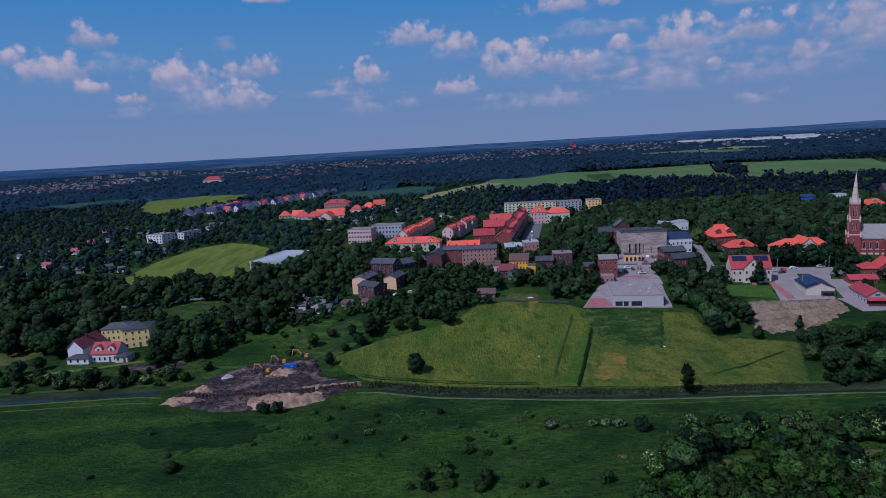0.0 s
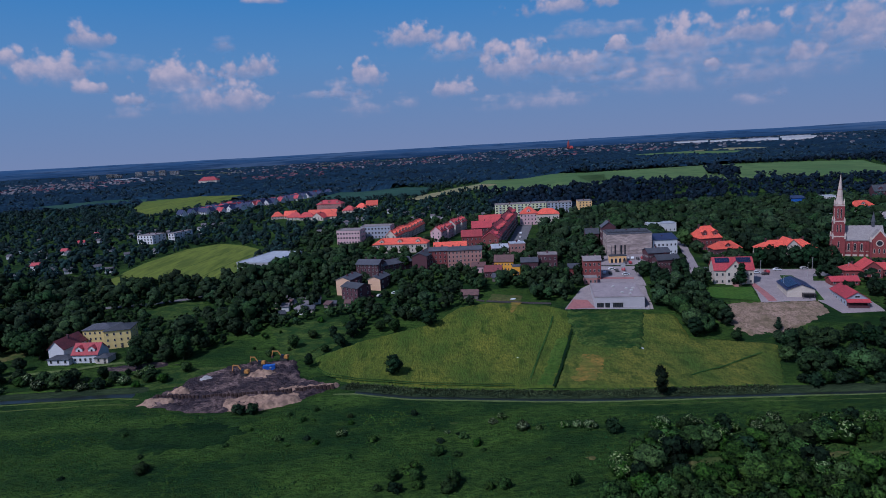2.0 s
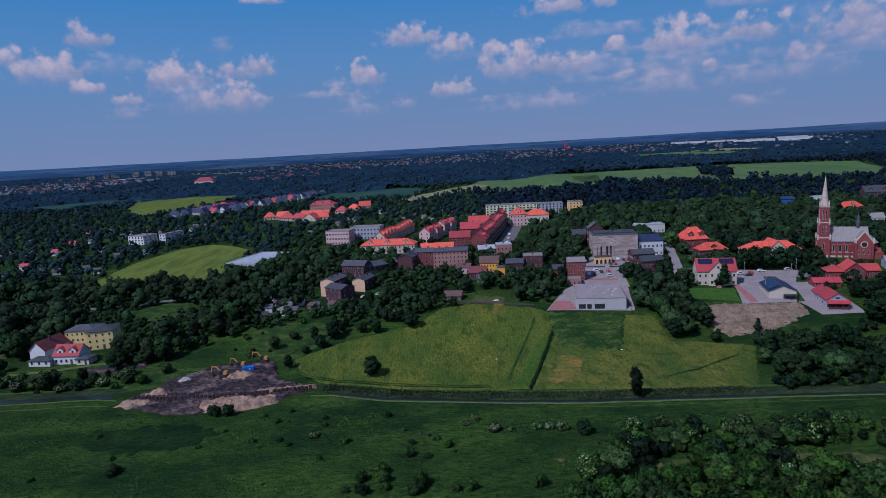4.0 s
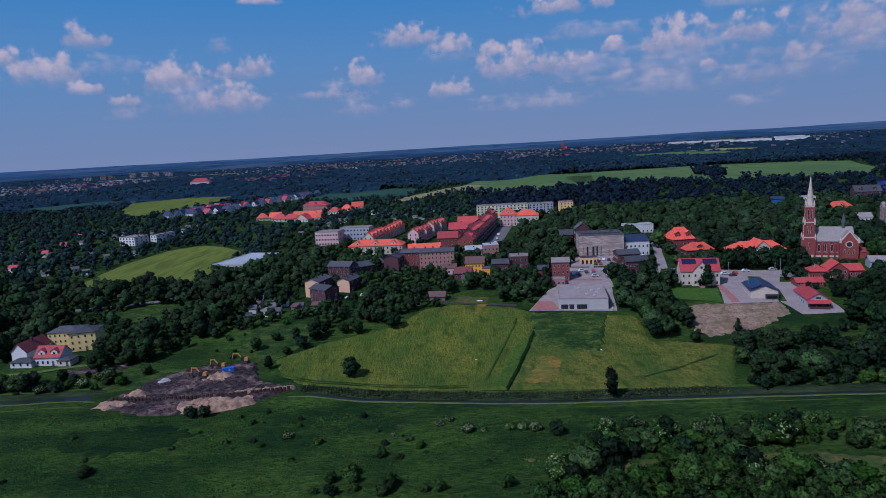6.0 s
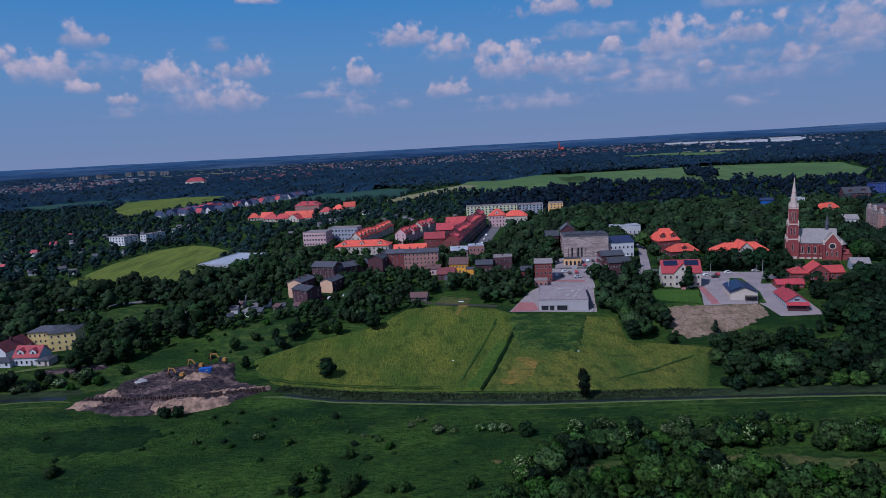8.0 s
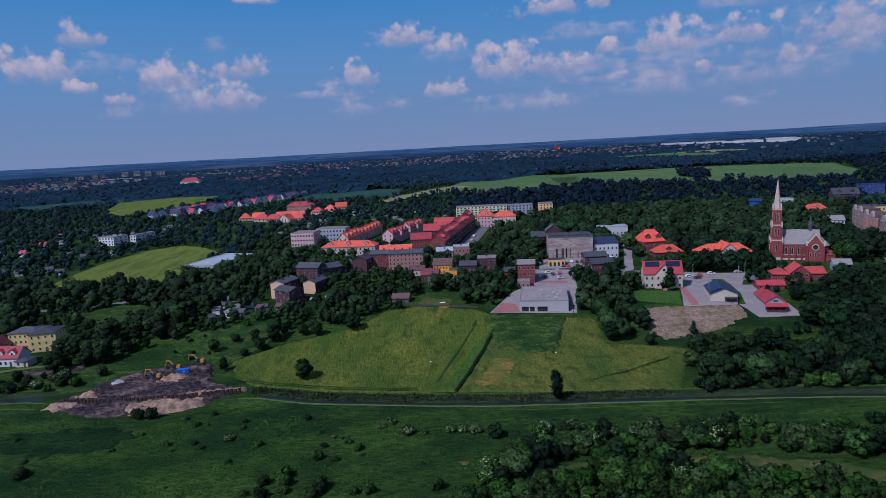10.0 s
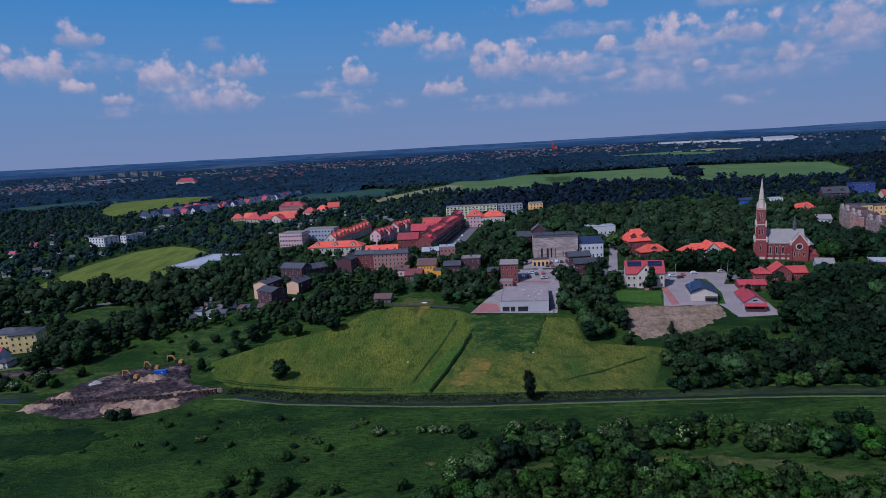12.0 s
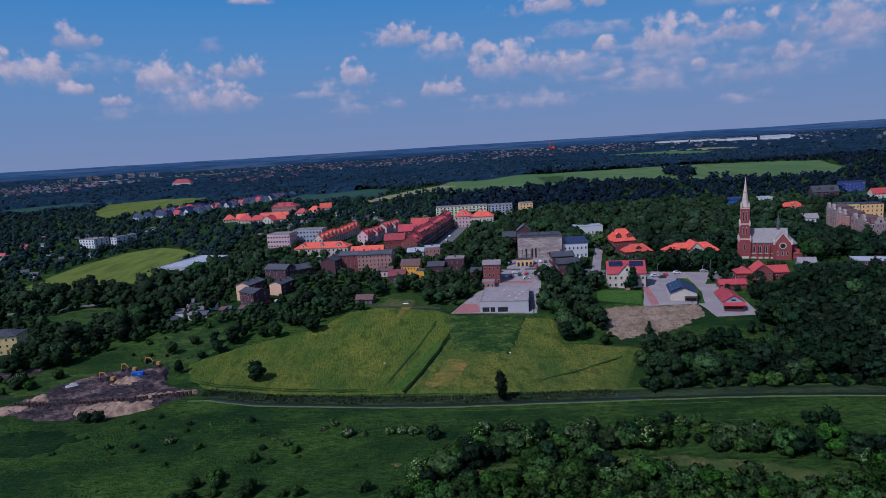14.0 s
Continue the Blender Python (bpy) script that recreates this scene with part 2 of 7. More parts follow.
W_WHITE = wall_mat("white_render", (0.480, 0.460, 0.470))
W_CREAM = wall_mat("cream_render", (0.450, 0.375, 0.320), 0.6)
W_YELLOW = wall_mat("yellow_render", (0.560, 0.420, 0.170))
W_OCHRE = wall_mat("ochre_render", (0.600, 0.270, 0.030))
W_SHOP = wall_mat("pale_grey_cladding", (0.360, 0.325, 0.340))
W_PINK = wall_mat("pink_render", (0.480, 0.300, 0.310))
W_PATCHED = surface("patched_grey_render", (0.400, 0.310, 0.285), (0.255, 0.196, 0.182), (0.145, 0.112, 0.106), 0.16, 0.9, 0.9, 0.3, 0.05, stretch=(0.35, 0.35, 2.6), lo=0.42, hi=0.58)
W_GREY = wall_mat("grey_render", (0.380, 0.315, 0.295), 0.25)
CARWHITE = surface("white_car_paint", (0.55, 0.55, 0.56), (0.5, 0.5, 0.52), (0.45, 0.45, 0.46), 1, 4, 0.4, 0, 0)
W_SALMON = wall_mat("salmon_render", (0.560, 0.350, 0.230))
W_BRICK = wall_mat("red_brick", (0.165, 0.040, 0.040), 0.7, 0.3)
W_BRICK_DARK = wall_mat("sooty_brick", (0.068, 0.027, 0.034), 0.7, 0.3)
W_BRICK_PALE = wall_mat("faded_brick", (0.310, 0.150, 0.130), 0.7, 0.3)
W_CHURCH = wall_mat("church_brick", (0.205, 0.044, 0.046), 0.45, 0.5)
W_STONE = wall_mat("pale_sandstone", (0.420, 0.330, 0.290), 0.75)
W_MAUVE = wall_mat("sooty_ornate_render", (0.205, 0.142, 0.140), 0.5)
W_GABLE = wall_mat("weathered_gable_stone", (0.290, 0.225, 0.215), 0.45)
W_NAVY = wall_mat("dark_blue_render", (0.030, 0.050, 0.190))
W_LIME = wall_mat("lemon_render", (0.540, 0.530, 0.310))
W_BLUEGREY = wall_mat("blue_grey_render", (0.270, 0.280, 0.330))
W_ORANGE = wall_mat("apricot_render", (0.620, 0.360, 0.150))
W_WOOD = wall_mat("grey_boards", (0.130, 0.105, 0.095), 0.6)
CONCRETE = surface("concrete", (0.330, 0.310, 0.310), (0.280, 0.265, 0.265), (0.230, 0.215, 0.220), 0.2, 2, 0.9, 0.2, 0.03)
FRAME_W = surface("white_frame_paint", (0.400, 0.380, 0.370), (0.340, 0.320, 0.310), (0.260, 0.245, 0.240), 0.5, 3, 0.6, 0, 0)
FRAME_D = surface("dark_frame_paint", (0.050, 0.042, 0.042), (0.060, 0.050, 0.050), (0.036, 0.030, 0.032), 0.5, 3, 0.6, 0, 0)
STEEL = surface("rusty_steel", (0.060, 0.035, 0.030), (0.090, 0.050, 0.038), (0.035, 0.024, 0.024), 0.4, 3, 0.7, 0.2, 0.02, metal=0.4)
DIGGER = surface("yellow_machine_paint", (0.420, 0.190, 0.040), (0.330, 0.150, 0.040), (0.180, 0.095, 0.035), 0.5, 2, 0.5, 0.05, 0.02)
RUBBER = surface("track_rubber", (0.025, 0.024, 0.024), (0.035, 0.033, 0.032), (0.018, 0.017, 0.017), 0.6, 4, 0.85, 0.2, 0.02)
BLUE = surface("blue_container_paint", (0.030, 0.110, 0.420), (0.028, 0.095, 0.360), (0.022, 0.075, 0.280), 0.4, 2, 0.5, 0.05, 0.02)


def glass_mat(name, c, rough=0.08):
    m, n, l, p = nodes_of(name)
    p.inputs["Base Color"].default_value = (*c, 1)
    p.inputs["Roughness"].default_value = rough
    p.inputs["Specular IOR Level"].default_value = 0.7
    return m


GLASS = glass_mat("window_glass", (0.018, 0.020, 0.026))
PANEL = glass_mat("solar_glass", (0.006, 0.011, 0.035), 0.25)


# ---- building blocks ----
def mesh_of(name, bm, mats, smooth=False):
    me = bpy.data.meshes.new(name)
    bmesh.ops.recalc_face_normals(bm, faces=bm.faces)
    bm.to_mesh(me)
    bm.free()
    for m in mats if isinstance(mats, (list, tuple)) else [mats]:
        me.materials.append(m)
    if smooth:
        me.polygons.foreach_set("use_smooth", [True] * len(me.polygons))
    return me


def mesh_from_arrays(name, V, T, mats, index=None):
    me = bpy.data.meshes.new(name)
    me.vertices.add(len(V))
    me.vertices.foreach_set("co", V[:, :3].astype(np.float32).ravel())
    me.loops.add(T.size)
    me.loops.foreach_set("vertex_index", T.astype(np.int32).ravel())
    me.polygons.add(len(T))
    me.polygons.foreach_set("loop_start", np.arange(0, T.size, 3, dtype=np.int32))
    me.polygons.foreach_set("loop_total", np.full(len(T), 3, dtype=np.int32))
    for m in mats:
        me.materials.append(m)
    if index is not None:
        me.polygons.foreach_set("material_index", index.astype(np.int32))
    me.update(calc_edges=True)
    if V.shape[1] == 6:             # leaves take the light like the clump that they stand on
        me.polygons.foreach_set("use_smooth", np.ones(len(T), bool))
        me.normals_split_custom_set_from_vertices(V[:, 3:].astype(np.float32))
    return me


def part(name, bm, mats, parent, label="", m=None):
    ob = new(name, mesh_of(name, bm, mats) if isinstance(bm, bmesh.types.BMesh) else bm)
    ob.parent = parent
    if m is not None:
        ob.matrix_basis = m
    return tagged(ob, label)


def thing(name, m, label, category, group="", kind=""):
    ob = new(name)
    ob.matrix_basis = m
    ob.empty_display_size = 0.5
    return tagged(ob, label, category, group, kind)


def box(bm, x0, x1, y0, y1, z0, z1, mat=0, m=None):
    v = [bm.verts.new((x, y, z)) for z in (z0, z1) for y in (y0, y1) for x in (x0, x1)]
    for q in ((0, 2, 3, 1), (4, 5, 7, 6), (0, 1, 5, 4), (2, 6, 7, 3), (0, 4, 6, 2), (1, 3, 7, 5)):
        bm.faces.new([v[i] for i in q]).material_index = mat
    if m is not None:
        bmesh.ops.transform(bm, matrix=m, verts=v)
    return v


def prism(bm, profile, a, b, axis="x", mat=0, m=None):
    """A closed outline (two coordinates a point) run from a to b along an axis: x takes (y, z), y takes (x, z), z takes (x, y)."""
    put = {"x": lambda s, p: (s, p[0], p[1]), "y": lambda s, p: (p[0], s, p[1]), "z": lambda s, p: (p[0], p[1], s)}[axis]
    r0, r1 = [[bm.verts.new(put(s, p)) for p in profile] for s in (a, b)]
    k = len(profile)
    for i in range(k):
        bm.faces.new((r0[i], r0[(i + 1) % k], r1[(i + 1) % k], r1[i])).material_index = mat
    bm.faces.new(r0).material_index = mat
    bm.faces.new(list(reversed(r1))).material_index = mat
    if m is not None:
        bmesh.ops.transform(bm, matrix=m, verts=r0 + r1)


def cone(bm, r0, r1, z0, z1, n=8, x=0.0, y=0.0, mat=0, m=None, turn=0.0):
    ring = lambda r, z: [bm.verts.new((x + r * math.cos(turn + math.tau * i / n), y + r * math.sin(turn + math.tau * i / n), z)) for i in range(n)]
    a = ring(r0, z0)
    b = ring(r1, z1) if r1 > 0 else [bm.verts.new((x, y, z1))]
    for i in range(n):
        j = (i + 1) % n
        bm.faces.new((a[i], a[j], b[j], b[i]) if r1 > 0 else (a[i], a[j], b[0])).material_index = mat
    bm.faces.new(list(reversed(a))).material_index = mat
    if r1 > 0:
        bm.faces.new(b).material_index = mat
    if m is not None:
        bmesh.ops.transform(bm, matrix=m, verts=a + b)


# ---- the ground ----
KNOTS = (-600, 232, 255, 275, 290, 318, 372, 450, 600, 750, 950, 1500, 2100, 2800, 3800, 4800)
TOWN = (0, 0, 1.2, 4.5, 7.5, 9.5, 14.5, 16, 17.5, 19, 26, 30, 38, 42, 5, -40)
EAST = (0, 0, 2.5, 6.4, 7.8, 8.5, 9, 12, 17, 23, 34, 38, 44, 47, 5, -40)
WEST = (0, 0, 0.8, 1.6, 2.4, 4, 8, 9, 9.5, 13, 18, 28, 36, 40, 5, -40)


def ease(a, b, x):
    t = np.clip((np.asarray(x, float) - a) / (b - a), 0, 1)
    return t * t * (3 - 2 * t)


def ground_z(x, y):
    e, w = ease(130, 210, x), ease(-50, -150, x)
    return np.interp(y, KNOTS, TOWN) * (1 - e - w) + np.interp(y, KNOTS, EAST) * e + np.interp(y, KNOTS, WEST) * w


def gz(x, y):
    return float(ground_z(x, y))


def lines(lo, hi, step, end_lo, end_hi, grow):
    out = list(np.arange(lo, hi + 0.1, step))
    s = step
    while out[-1] < end_hi:
        s *= grow
        out.append(min(out[-1] + s, end_hi))
    s = step
    while out[0] > end_lo:
        s *= grow
        out.insert(0, max(out[0] - s, end_lo))
    return out


XS = lines(-330, 330, 6, -4300, 4300, 1.13)
YS = lines(120, 480, 6, -500, 4840, 1.09)


def ground_sheet():
    X, Y = np.meshgrid(XS, YS)
    Z = ground_z(X, Y)
    co = np.stack([X, Y, Z], -1).reshape(-1, 3)
    w = len(XS)
    faces = [(j * w + i, j * w + i + 1, (j + 1) * w + i + 1, (j + 1) * w + i) for j in range(len(YS) - 1) for i in range(w - 1)]
    me = bpy.data.meshes.new("ground")
    me.from_pydata(co.tolist(), [], faces)
    me.polygons.foreach_set("use_smooth", [True] * len(me.polygons))
    me.materials.append(GRASS)
    return tagged(new("ground", me), "rough green meadow ground rolling out to the horizon", "ground", kind="structure")


def drape(name, outline, material, lift, label, category="ground", wobble=0.6, bump=None):
    """A patch of ground with a slightly uneven edge, laid over the sheet."""
    rng = random.Random(name + str(outline[0]))
    pts = []
    for (x0, y0), (x1, y1) in zip(outline, outline[1:] + outline[:1]):
        L = math.hypot(x1 - x0, y1 - y0)
        k = max(1, int(L / max(4.0, 8 * wobble)))
        for i in range(k):
            s = i / k
            o = rng.uniform(-wobble, wobble) if i else 0
            pts.append((x0 + (x1 - x0) * s - (y1 - y0) / L * o, y0 + (y1 - y0) * s + (x1 - x0) / L * o))
    bm = bmesh.new()
    bm.faces.new([bm.verts.new((x, y, 0)) for x, y in pts])
    bmesh.ops.triangulate(bm, faces=bm.faces[:])
    xa, ya = np.array(pts).T
    for grid, axis, a in ((XS, (1, 0, 0), xa), (YS, (0, 1, 0), ya)):
        for g in grid:
            if a.min() < g < a.max():
                bmesh.ops.bisect_plane(bm, geom=bm.verts[:] + bm.edges[:] + bm.faces[:], plane_co=Vector(axis) * g, plane_no=axis, dist=1e-4)
    for v in bm.verts:
        v.co.z = gz(v.co.x, v.co.y) + lift + (bump(v.co.x, v.co.y) if bump else 0)
    for f in bm.faces:
        if f.normal.z < 0:
            f.normal_flip()
    me = bpy.data.meshes.new(name)
    bm.to_mesh(me)
    bm.free()
    me.polygons.foreach_set("use_smooth", [True] * len(me.polygons))
    me.materials.append(material)
    return tagged(new(name, me), label, category, kind="structure")


def ribbon(name, way, profile, material, label, category="ground", kind="structure"):
    """A strip along a line on the ground; profile: (offset to the line's left, height)."""
    pts = []
    for (x0, y0), (x1, y1) in zip(way, way[1:]):
        k = max(1, int(math.hypot(x1 - x0, y1 - y0) / 6))
        pts += [(x0 + (x1 - x0) * i / k, y0 + (y1 - y0) * i / k) for i in range(k)]
    pts.append(way[-1])
    rng = random.Random(name)
    bm, last = bmesh.new(), None
    for i, (x, y) in enumerate(pts):
        a, b = pts[max(0, i - 1)], pts[min(len(pts) - 1, i + 1)]
        dx, dy = b[0] - a[0], b[1] - a[1]
        L = math.hypot(dx, dy)
        j = rng.uniform(-0.25, 0.25)
        e = min(1.0, i / 2, (len(pts) - 1 - i) / 2)       # the ends sink into the ground
        row = [bm.verts.new((x - dy / L * (o + j), y + dx / L * (o + j), gz(x - dy / L * o, y + dx / L * o) + h * e - 0.4 * (1 - e))) for o, h in profile]
        if last:
            for p, q, r, s in zip(last, last[1:], row[1:], row):
                bm.faces.new((p, s, r, q))
        last = row
    ob = new(name, mesh_of(name, bm, material, True))
    return tagged(ob, label, category, kind=kind)


ground_sheet()
F_WEST = [(-53, 256), (-35, 269), (-15, 278), (1, 284), (13, 303), (29, 307), (57, 298), (64, 290), (68, 285), (45, 213), (-8, 219), (-36, 230), (-46, 241)]
F_EAST = [(69, 284), (45, 213), (124, 203), (144, 245), (112, 257), (114, 280), (102, 282)]
F_HILL = [(-228, 380), (-234, 420), (-240, 490), (-232, 556), (-208, 580), (-176, 556), (-147, 517), (-140, 440), (-150, 412), (-179, 405), (-205, 390)]
CLEARING = [(-170, 340), (-155, 353), (-140, 355), (-126, 332), (-136, 322), (-156, 322)]
MEADOW = [(-80, 288), (-70, 294), (-48, 295), (-39, 278), (-52, 257), (-67, 255), (-90, 254), (-130, 256), (-130, 232), (-60, 240)]
LOT_CLAY = [(131, 271), (141, 288), (160, 287), (184, 284), (182, 273), (168, 263), (151, 255), (138, 256)]
CAR_PARK = [(183, 349), (220, 343), (208, 329), (183, 284), (165, 286), (158, 286), (170, 322)]
ROAD = [(96, 362), (134, 355), (163, 351), (193, 345), (226, 332), (300, 312), (300, 304), (220, 323), (187, 333), (158, 340), (131, 346), (95, 352)]
YARD = [(200, 317), (209, 315), (205, 268), (186, 269), (184, 284)]
MARKET_YARD = [(64, 291), (79, 322), (87, 330), (113, 321), (106, 286)]
MARKET_PARK = [(90, 362), (120, 356), (114, 321), (85, 327)]
LAWN = [(142, 314), (165, 310), (158, 288), (139, 297)]
STREET = [(45, 408), (71, 536), (84, 536), (58, 408)]
FAR_A = [(42, 925), (80, 1060), (168, 1040), (255, 960), (230, 790), (140, 820), (71, 858)]
FAR_LANE = [(-50, 800), (-22, 796), (84, 955), (52, 975)]
FAR_B = [(187, 982), (450, 1008), (640, 930), (614, 830), (557, 766), (407, 799), (199, 865)]
FAR_C = [(481, 1609), (650, 1628), (743, 1481), (623, 1306), (468, 1425)]
FAR_D = [(-413, 853), (-366, 932), (-328, 1119), (-456, 1152), (-536, 1099), (-480, 950)]
FAR_H = [(650, 1640), (760, 1500), (860, 1560), (800, 1700)]
FAR_G = [(-196, 968), (-173, 1070), (-79, 1011), (-11, 965), (-27, 861), (-101, 880)]
FAR_E = [(-622, 1010), (-536, 1099), (-500, 1130), (-640, 1190), (-760, 1100)]
SITE = [(-111, 218), (-105, 231), (-99, 244), (-80, 256), (-60, 254), (-54, 235), (-37, 227), (-51, 213), (-75, 207), (-88, 208)]
RIVER = [(-260, 226), (-180, 227), (-134, 228), (-110, 228), (-83, 225), (-61, 223), (-35, 221), (-7, 211), (26, 205), (46, 202), (66, 200), (85, 199), (121, 197), (168, 194), (205, 189), (290, 176)]
CLOUD_SHADE = [(-116, 197), (-92, 201), (-70, 199), (-58, 191), (-64, 179), (-85, 174), (-106, 180)]
RIVER_WEST, RIVER_EAST = RIVER[:4], [(-42, 222.5)] + RIVER[6:]


def inside(px, py, poly):
    hit = np.zeros(len(px), bool)
    for (x0, y0), (x1, y1) in zip(poly, poly[1:] + poly[:1]):
        with np.errstate(divide="ignore", invalid="ignore"):
            hit ^= ((y0 > py) != (y1 > py)) & (px < (x1 - x0) * (py - y0) / (y1 - y0) + x0)
    return hit


def site_relief(x, y):
    ridge = 1 - abs(noise.noise((x * 0.25, y * 0.42, 9))) * 3.0
    return 0.72 * max(0.0, 0.6 + 0.9 * noise.noise((x * 0.09, y * 0.12, 3)) + 1.0 * ridge + 0.5 * noise.noise((x * 0.9, y * 0.9, 7)) + 0.5 * abs(noise.noise((x * 0.9 + y * 0.7, y * 0.2 - x * 0.2, 5))))


def meadow_relief(x, y):
    return 0.55 + 0.45 * noise.noise((x * 0.16, y * 0.22, 1)) + 0.34 * noise.noise((x * 0.42, y * 0.5, 4)) + 0.16 * noise.noise((x, y, 6))


def field_relief(x, y):
    return 0.34 + 0.30 * noise.noise((x * 0.10, y * 0.3, 2)) + 0.2 * noise.noise((x * 0.4, y * 0.5, 5)) + 0.1 * noise.noise((x * 1.1, y * 1.3, 8))


def rough_sheet(name, outline, step, relief, material, label, category, edge=1.5):
    """Uneven ground in a fine grid; it dips under the ground sheet along its outline."""
    a = np.array(outline, float)
    xs, ys = np.arange(a[:, 0].min(), a[:, 0].max() + step, step), np.arange(a[:, 1].min(), a[:, 1].max() + step, step)
    X, Y = np.meshgrid(xs, ys)
    p = np.stack([X.ravel(), Y.ravel()], 1)
    far = np.full(len(p), 1e9)
    for q, r in zip(a, np.roll(a, -1, 0)):
        t = np.clip(((p - q) @ (r - q)) / ((r - q) @ (r - q)), 0, 1)
        far = np.minimum(far, np.linalg.norm(p - (q + t[:, None] * (r - q)), axis=1))
    far *= np.where(inside(p[:, 0], p[:, 1], outline), 1, -1)
    wave = np.array([noise.noise((x * 0.25, y * 0.25, 8)) for x, y in p]) * edge
    k = np.clip((far + wave) / edge, -1, 1)
    h = np.array([relief(x, y) for x, y in p])
    Z = ground_z(p[:, 0], p[:, 1]) + np.where(k > 0, (h + 0.12) * ease(0, 1, k) + 0.02, k * 1.2)
    w = len(xs)
    keep = (far + wave > -step * 2).reshape(X.shape)
    faces = [(j * w + i, j * w + i + 1, (j + 1) * w + i + 1, (j + 1) * w + i) for j in range(len(ys) - 1) for i in range(w - 1) if keep[j, i] or keep[j + 1, i + 1]]
    me = bpy.data.meshes.new(name)
    me.from_pydata(np.column_stack([p, Z]).tolist(), [], faces)
    me.polygons.foreach_set("use_smooth", [True] * len(me.polygons))
    me.materials.append(material)
    return tagged(new(name, me), label, category, kind="structure")


rough_sheet("meadow", [(-260, 90), (260, 90), (260, 166), (205, 176), (121, 184), (66, 187), (26, 192), (-7, 198), (-35, 208), (-50, 206), (-75, 202), (-112, 212), (-180, 214), (-260, 213)], 1.5, meadow_relief, GRASS, "rough dark green meadow with tussocks", "meadow")
# Cloud shade laid over the meadow as a sheet of darker grass.
rough_sheet("meadow", CLOUD_SHADE, 1.5, lambda x, y: meadow_relief(x, y) + 0.25, SHADE_AND_DITCH, "darker grass sheet painted as cloud shade on the meadow", "meadow", 5.0)
rough_sheet("building_site", SITE, 0.6, site_relief, SOIL, "churned dark soil of a building site", "ground", 1.2)
rough_sheet("field", F_WEST, 1.4, field_relief, FIELD, "mown yellow-green meadow on a gentle slope", "field", 0.8)
rough_sheet("field", F_EAST, 1.4, field_relief, FIELD_R, "pale green hay field beside the canal", "field", 0.8)
rough_sheet("field", [(62, 289), (102, 285), (94, 259), (89, 245), (63, 252)], 0.9, lambda x, y: 1.7 * meadow_relief(x, y) + 0.1, WEEDS, "dark green patch of lush weeds", "field", 3.2)
rough_sheet("field", [(54, 264), (62, 263), (45, 214), (37, 215)], 1.2, lambda x, y: field_relief(x, y) + 0.1, UNCUT, "bright green strip of uncut grass", "field", 1.6)
rough_sheet("field", [(61, 249), (76, 243), (62, 215), (49, 216)], 0.9, lambda x, y: field_relief(x, y) + 0.08 + 0.1 * noise.noise((x * 0.6, y * 0.6, 1)), DRY, "dry brown patch in the hay field", "field", 3.5)
drape("field", F_HILL, HILL, 0.2, "yellow-green corn field on a hill", "field")
for k in (1, 3):
    x = -212 + 15 * k
    ribbon("track", [(x, 400 + 4 * k), (x + 6, 470), (x + 14 + k, 540 - 4 * abs(k - 1))], [(-0.3, 0.4), (0.3, 0.4)], LUSH, "faint tractor line in the corn field", "track")
drape("field", CLEARING, WEEDS, 0.2, "green clearing among trees", "field", 1.5)
drape("field", MEADOW, WEEDS, 0.08, "lush green meadow by the building site", "field", 1.5)
drape("field", [(-69, 284), (-49, 292), (-42, 277), (-56, 262)], WEEDS, 0.2, "bright green grass slope", "field", 2.0)
drape("field", FAR_A, FAR_FIELD, 0.8, "distant light green crop field", "field", 4)
drape("field", [(-50, 815), (-25, 803), (38, 878), (92, 950), (66, 978), (6, 898)], STUBBLE, 1.1, "distant pale strip of bare field", "field", 3)
drape("field", FAR_B, FAR_FIELD, 0.8, "distant light green crop field", "field", 5)
drape("field", FAR_C, FAR_FIELD, 1.2, "distant light green crop field", "field", 6)
drape("field", FAR_H, STUBBLE, 1.6, "distant pale stubble field", "field", 6)


def far_canopy():
    """The wooded plain beyond the town: an uneven canopy, coloured with haze, with the far fields left open."""
    rows, cols = np.geomspace(1015, 3500, 190), np.linspace(-0.86, 0.86, 340)
    g = np.random.default_rng(21)
    Y, U = np.meshgrid(rows, cols, indexing="ij")
    X = U * Y + g.uniform(-2.2, 2.2, Y.shape) * Y / 1000
    Y = Y + g.uniform(-2.5, 2.5, Y.shape) * Y / 1000
    x, y = X.ravel(), Y.ravel()
    rise = np.array([noise.noise((a * 0.006, b * 0.004, 2)) + 0.6 * noise.noise((a * 0.02, b * 0.014, 7)) for a, b in zip(x, y)])
    z = 3.5 + 2.2 * rise + g.uniform(-3.0, 4.2, len(x))
    for poly in (FAR_A, FAR_B, FAR_C, FAR_D, FAR_E, FAR_G, FAR_H):
        z[inside(x, y, poly)] = -2.0
    co = np.column_stack([x, y, ground_z(x, y) + z])
    w = len(cols)
    i = (np.arange(len(rows) - 1)[:, None] * w + np.arange(w - 1)[None]).ravel()
    T = np.concatenate([np.stack([i, i + 1, i + w + 1], 1), np.stack([i, i + w + 1, i + w], 1)])
    return tagged(new("far_wood", mesh_from_arrays("far_wood", co, T, [FAR_WOOD])), "wooded plain stretching to the horizon, haze-blue in its colour", "woods", kind="structure")


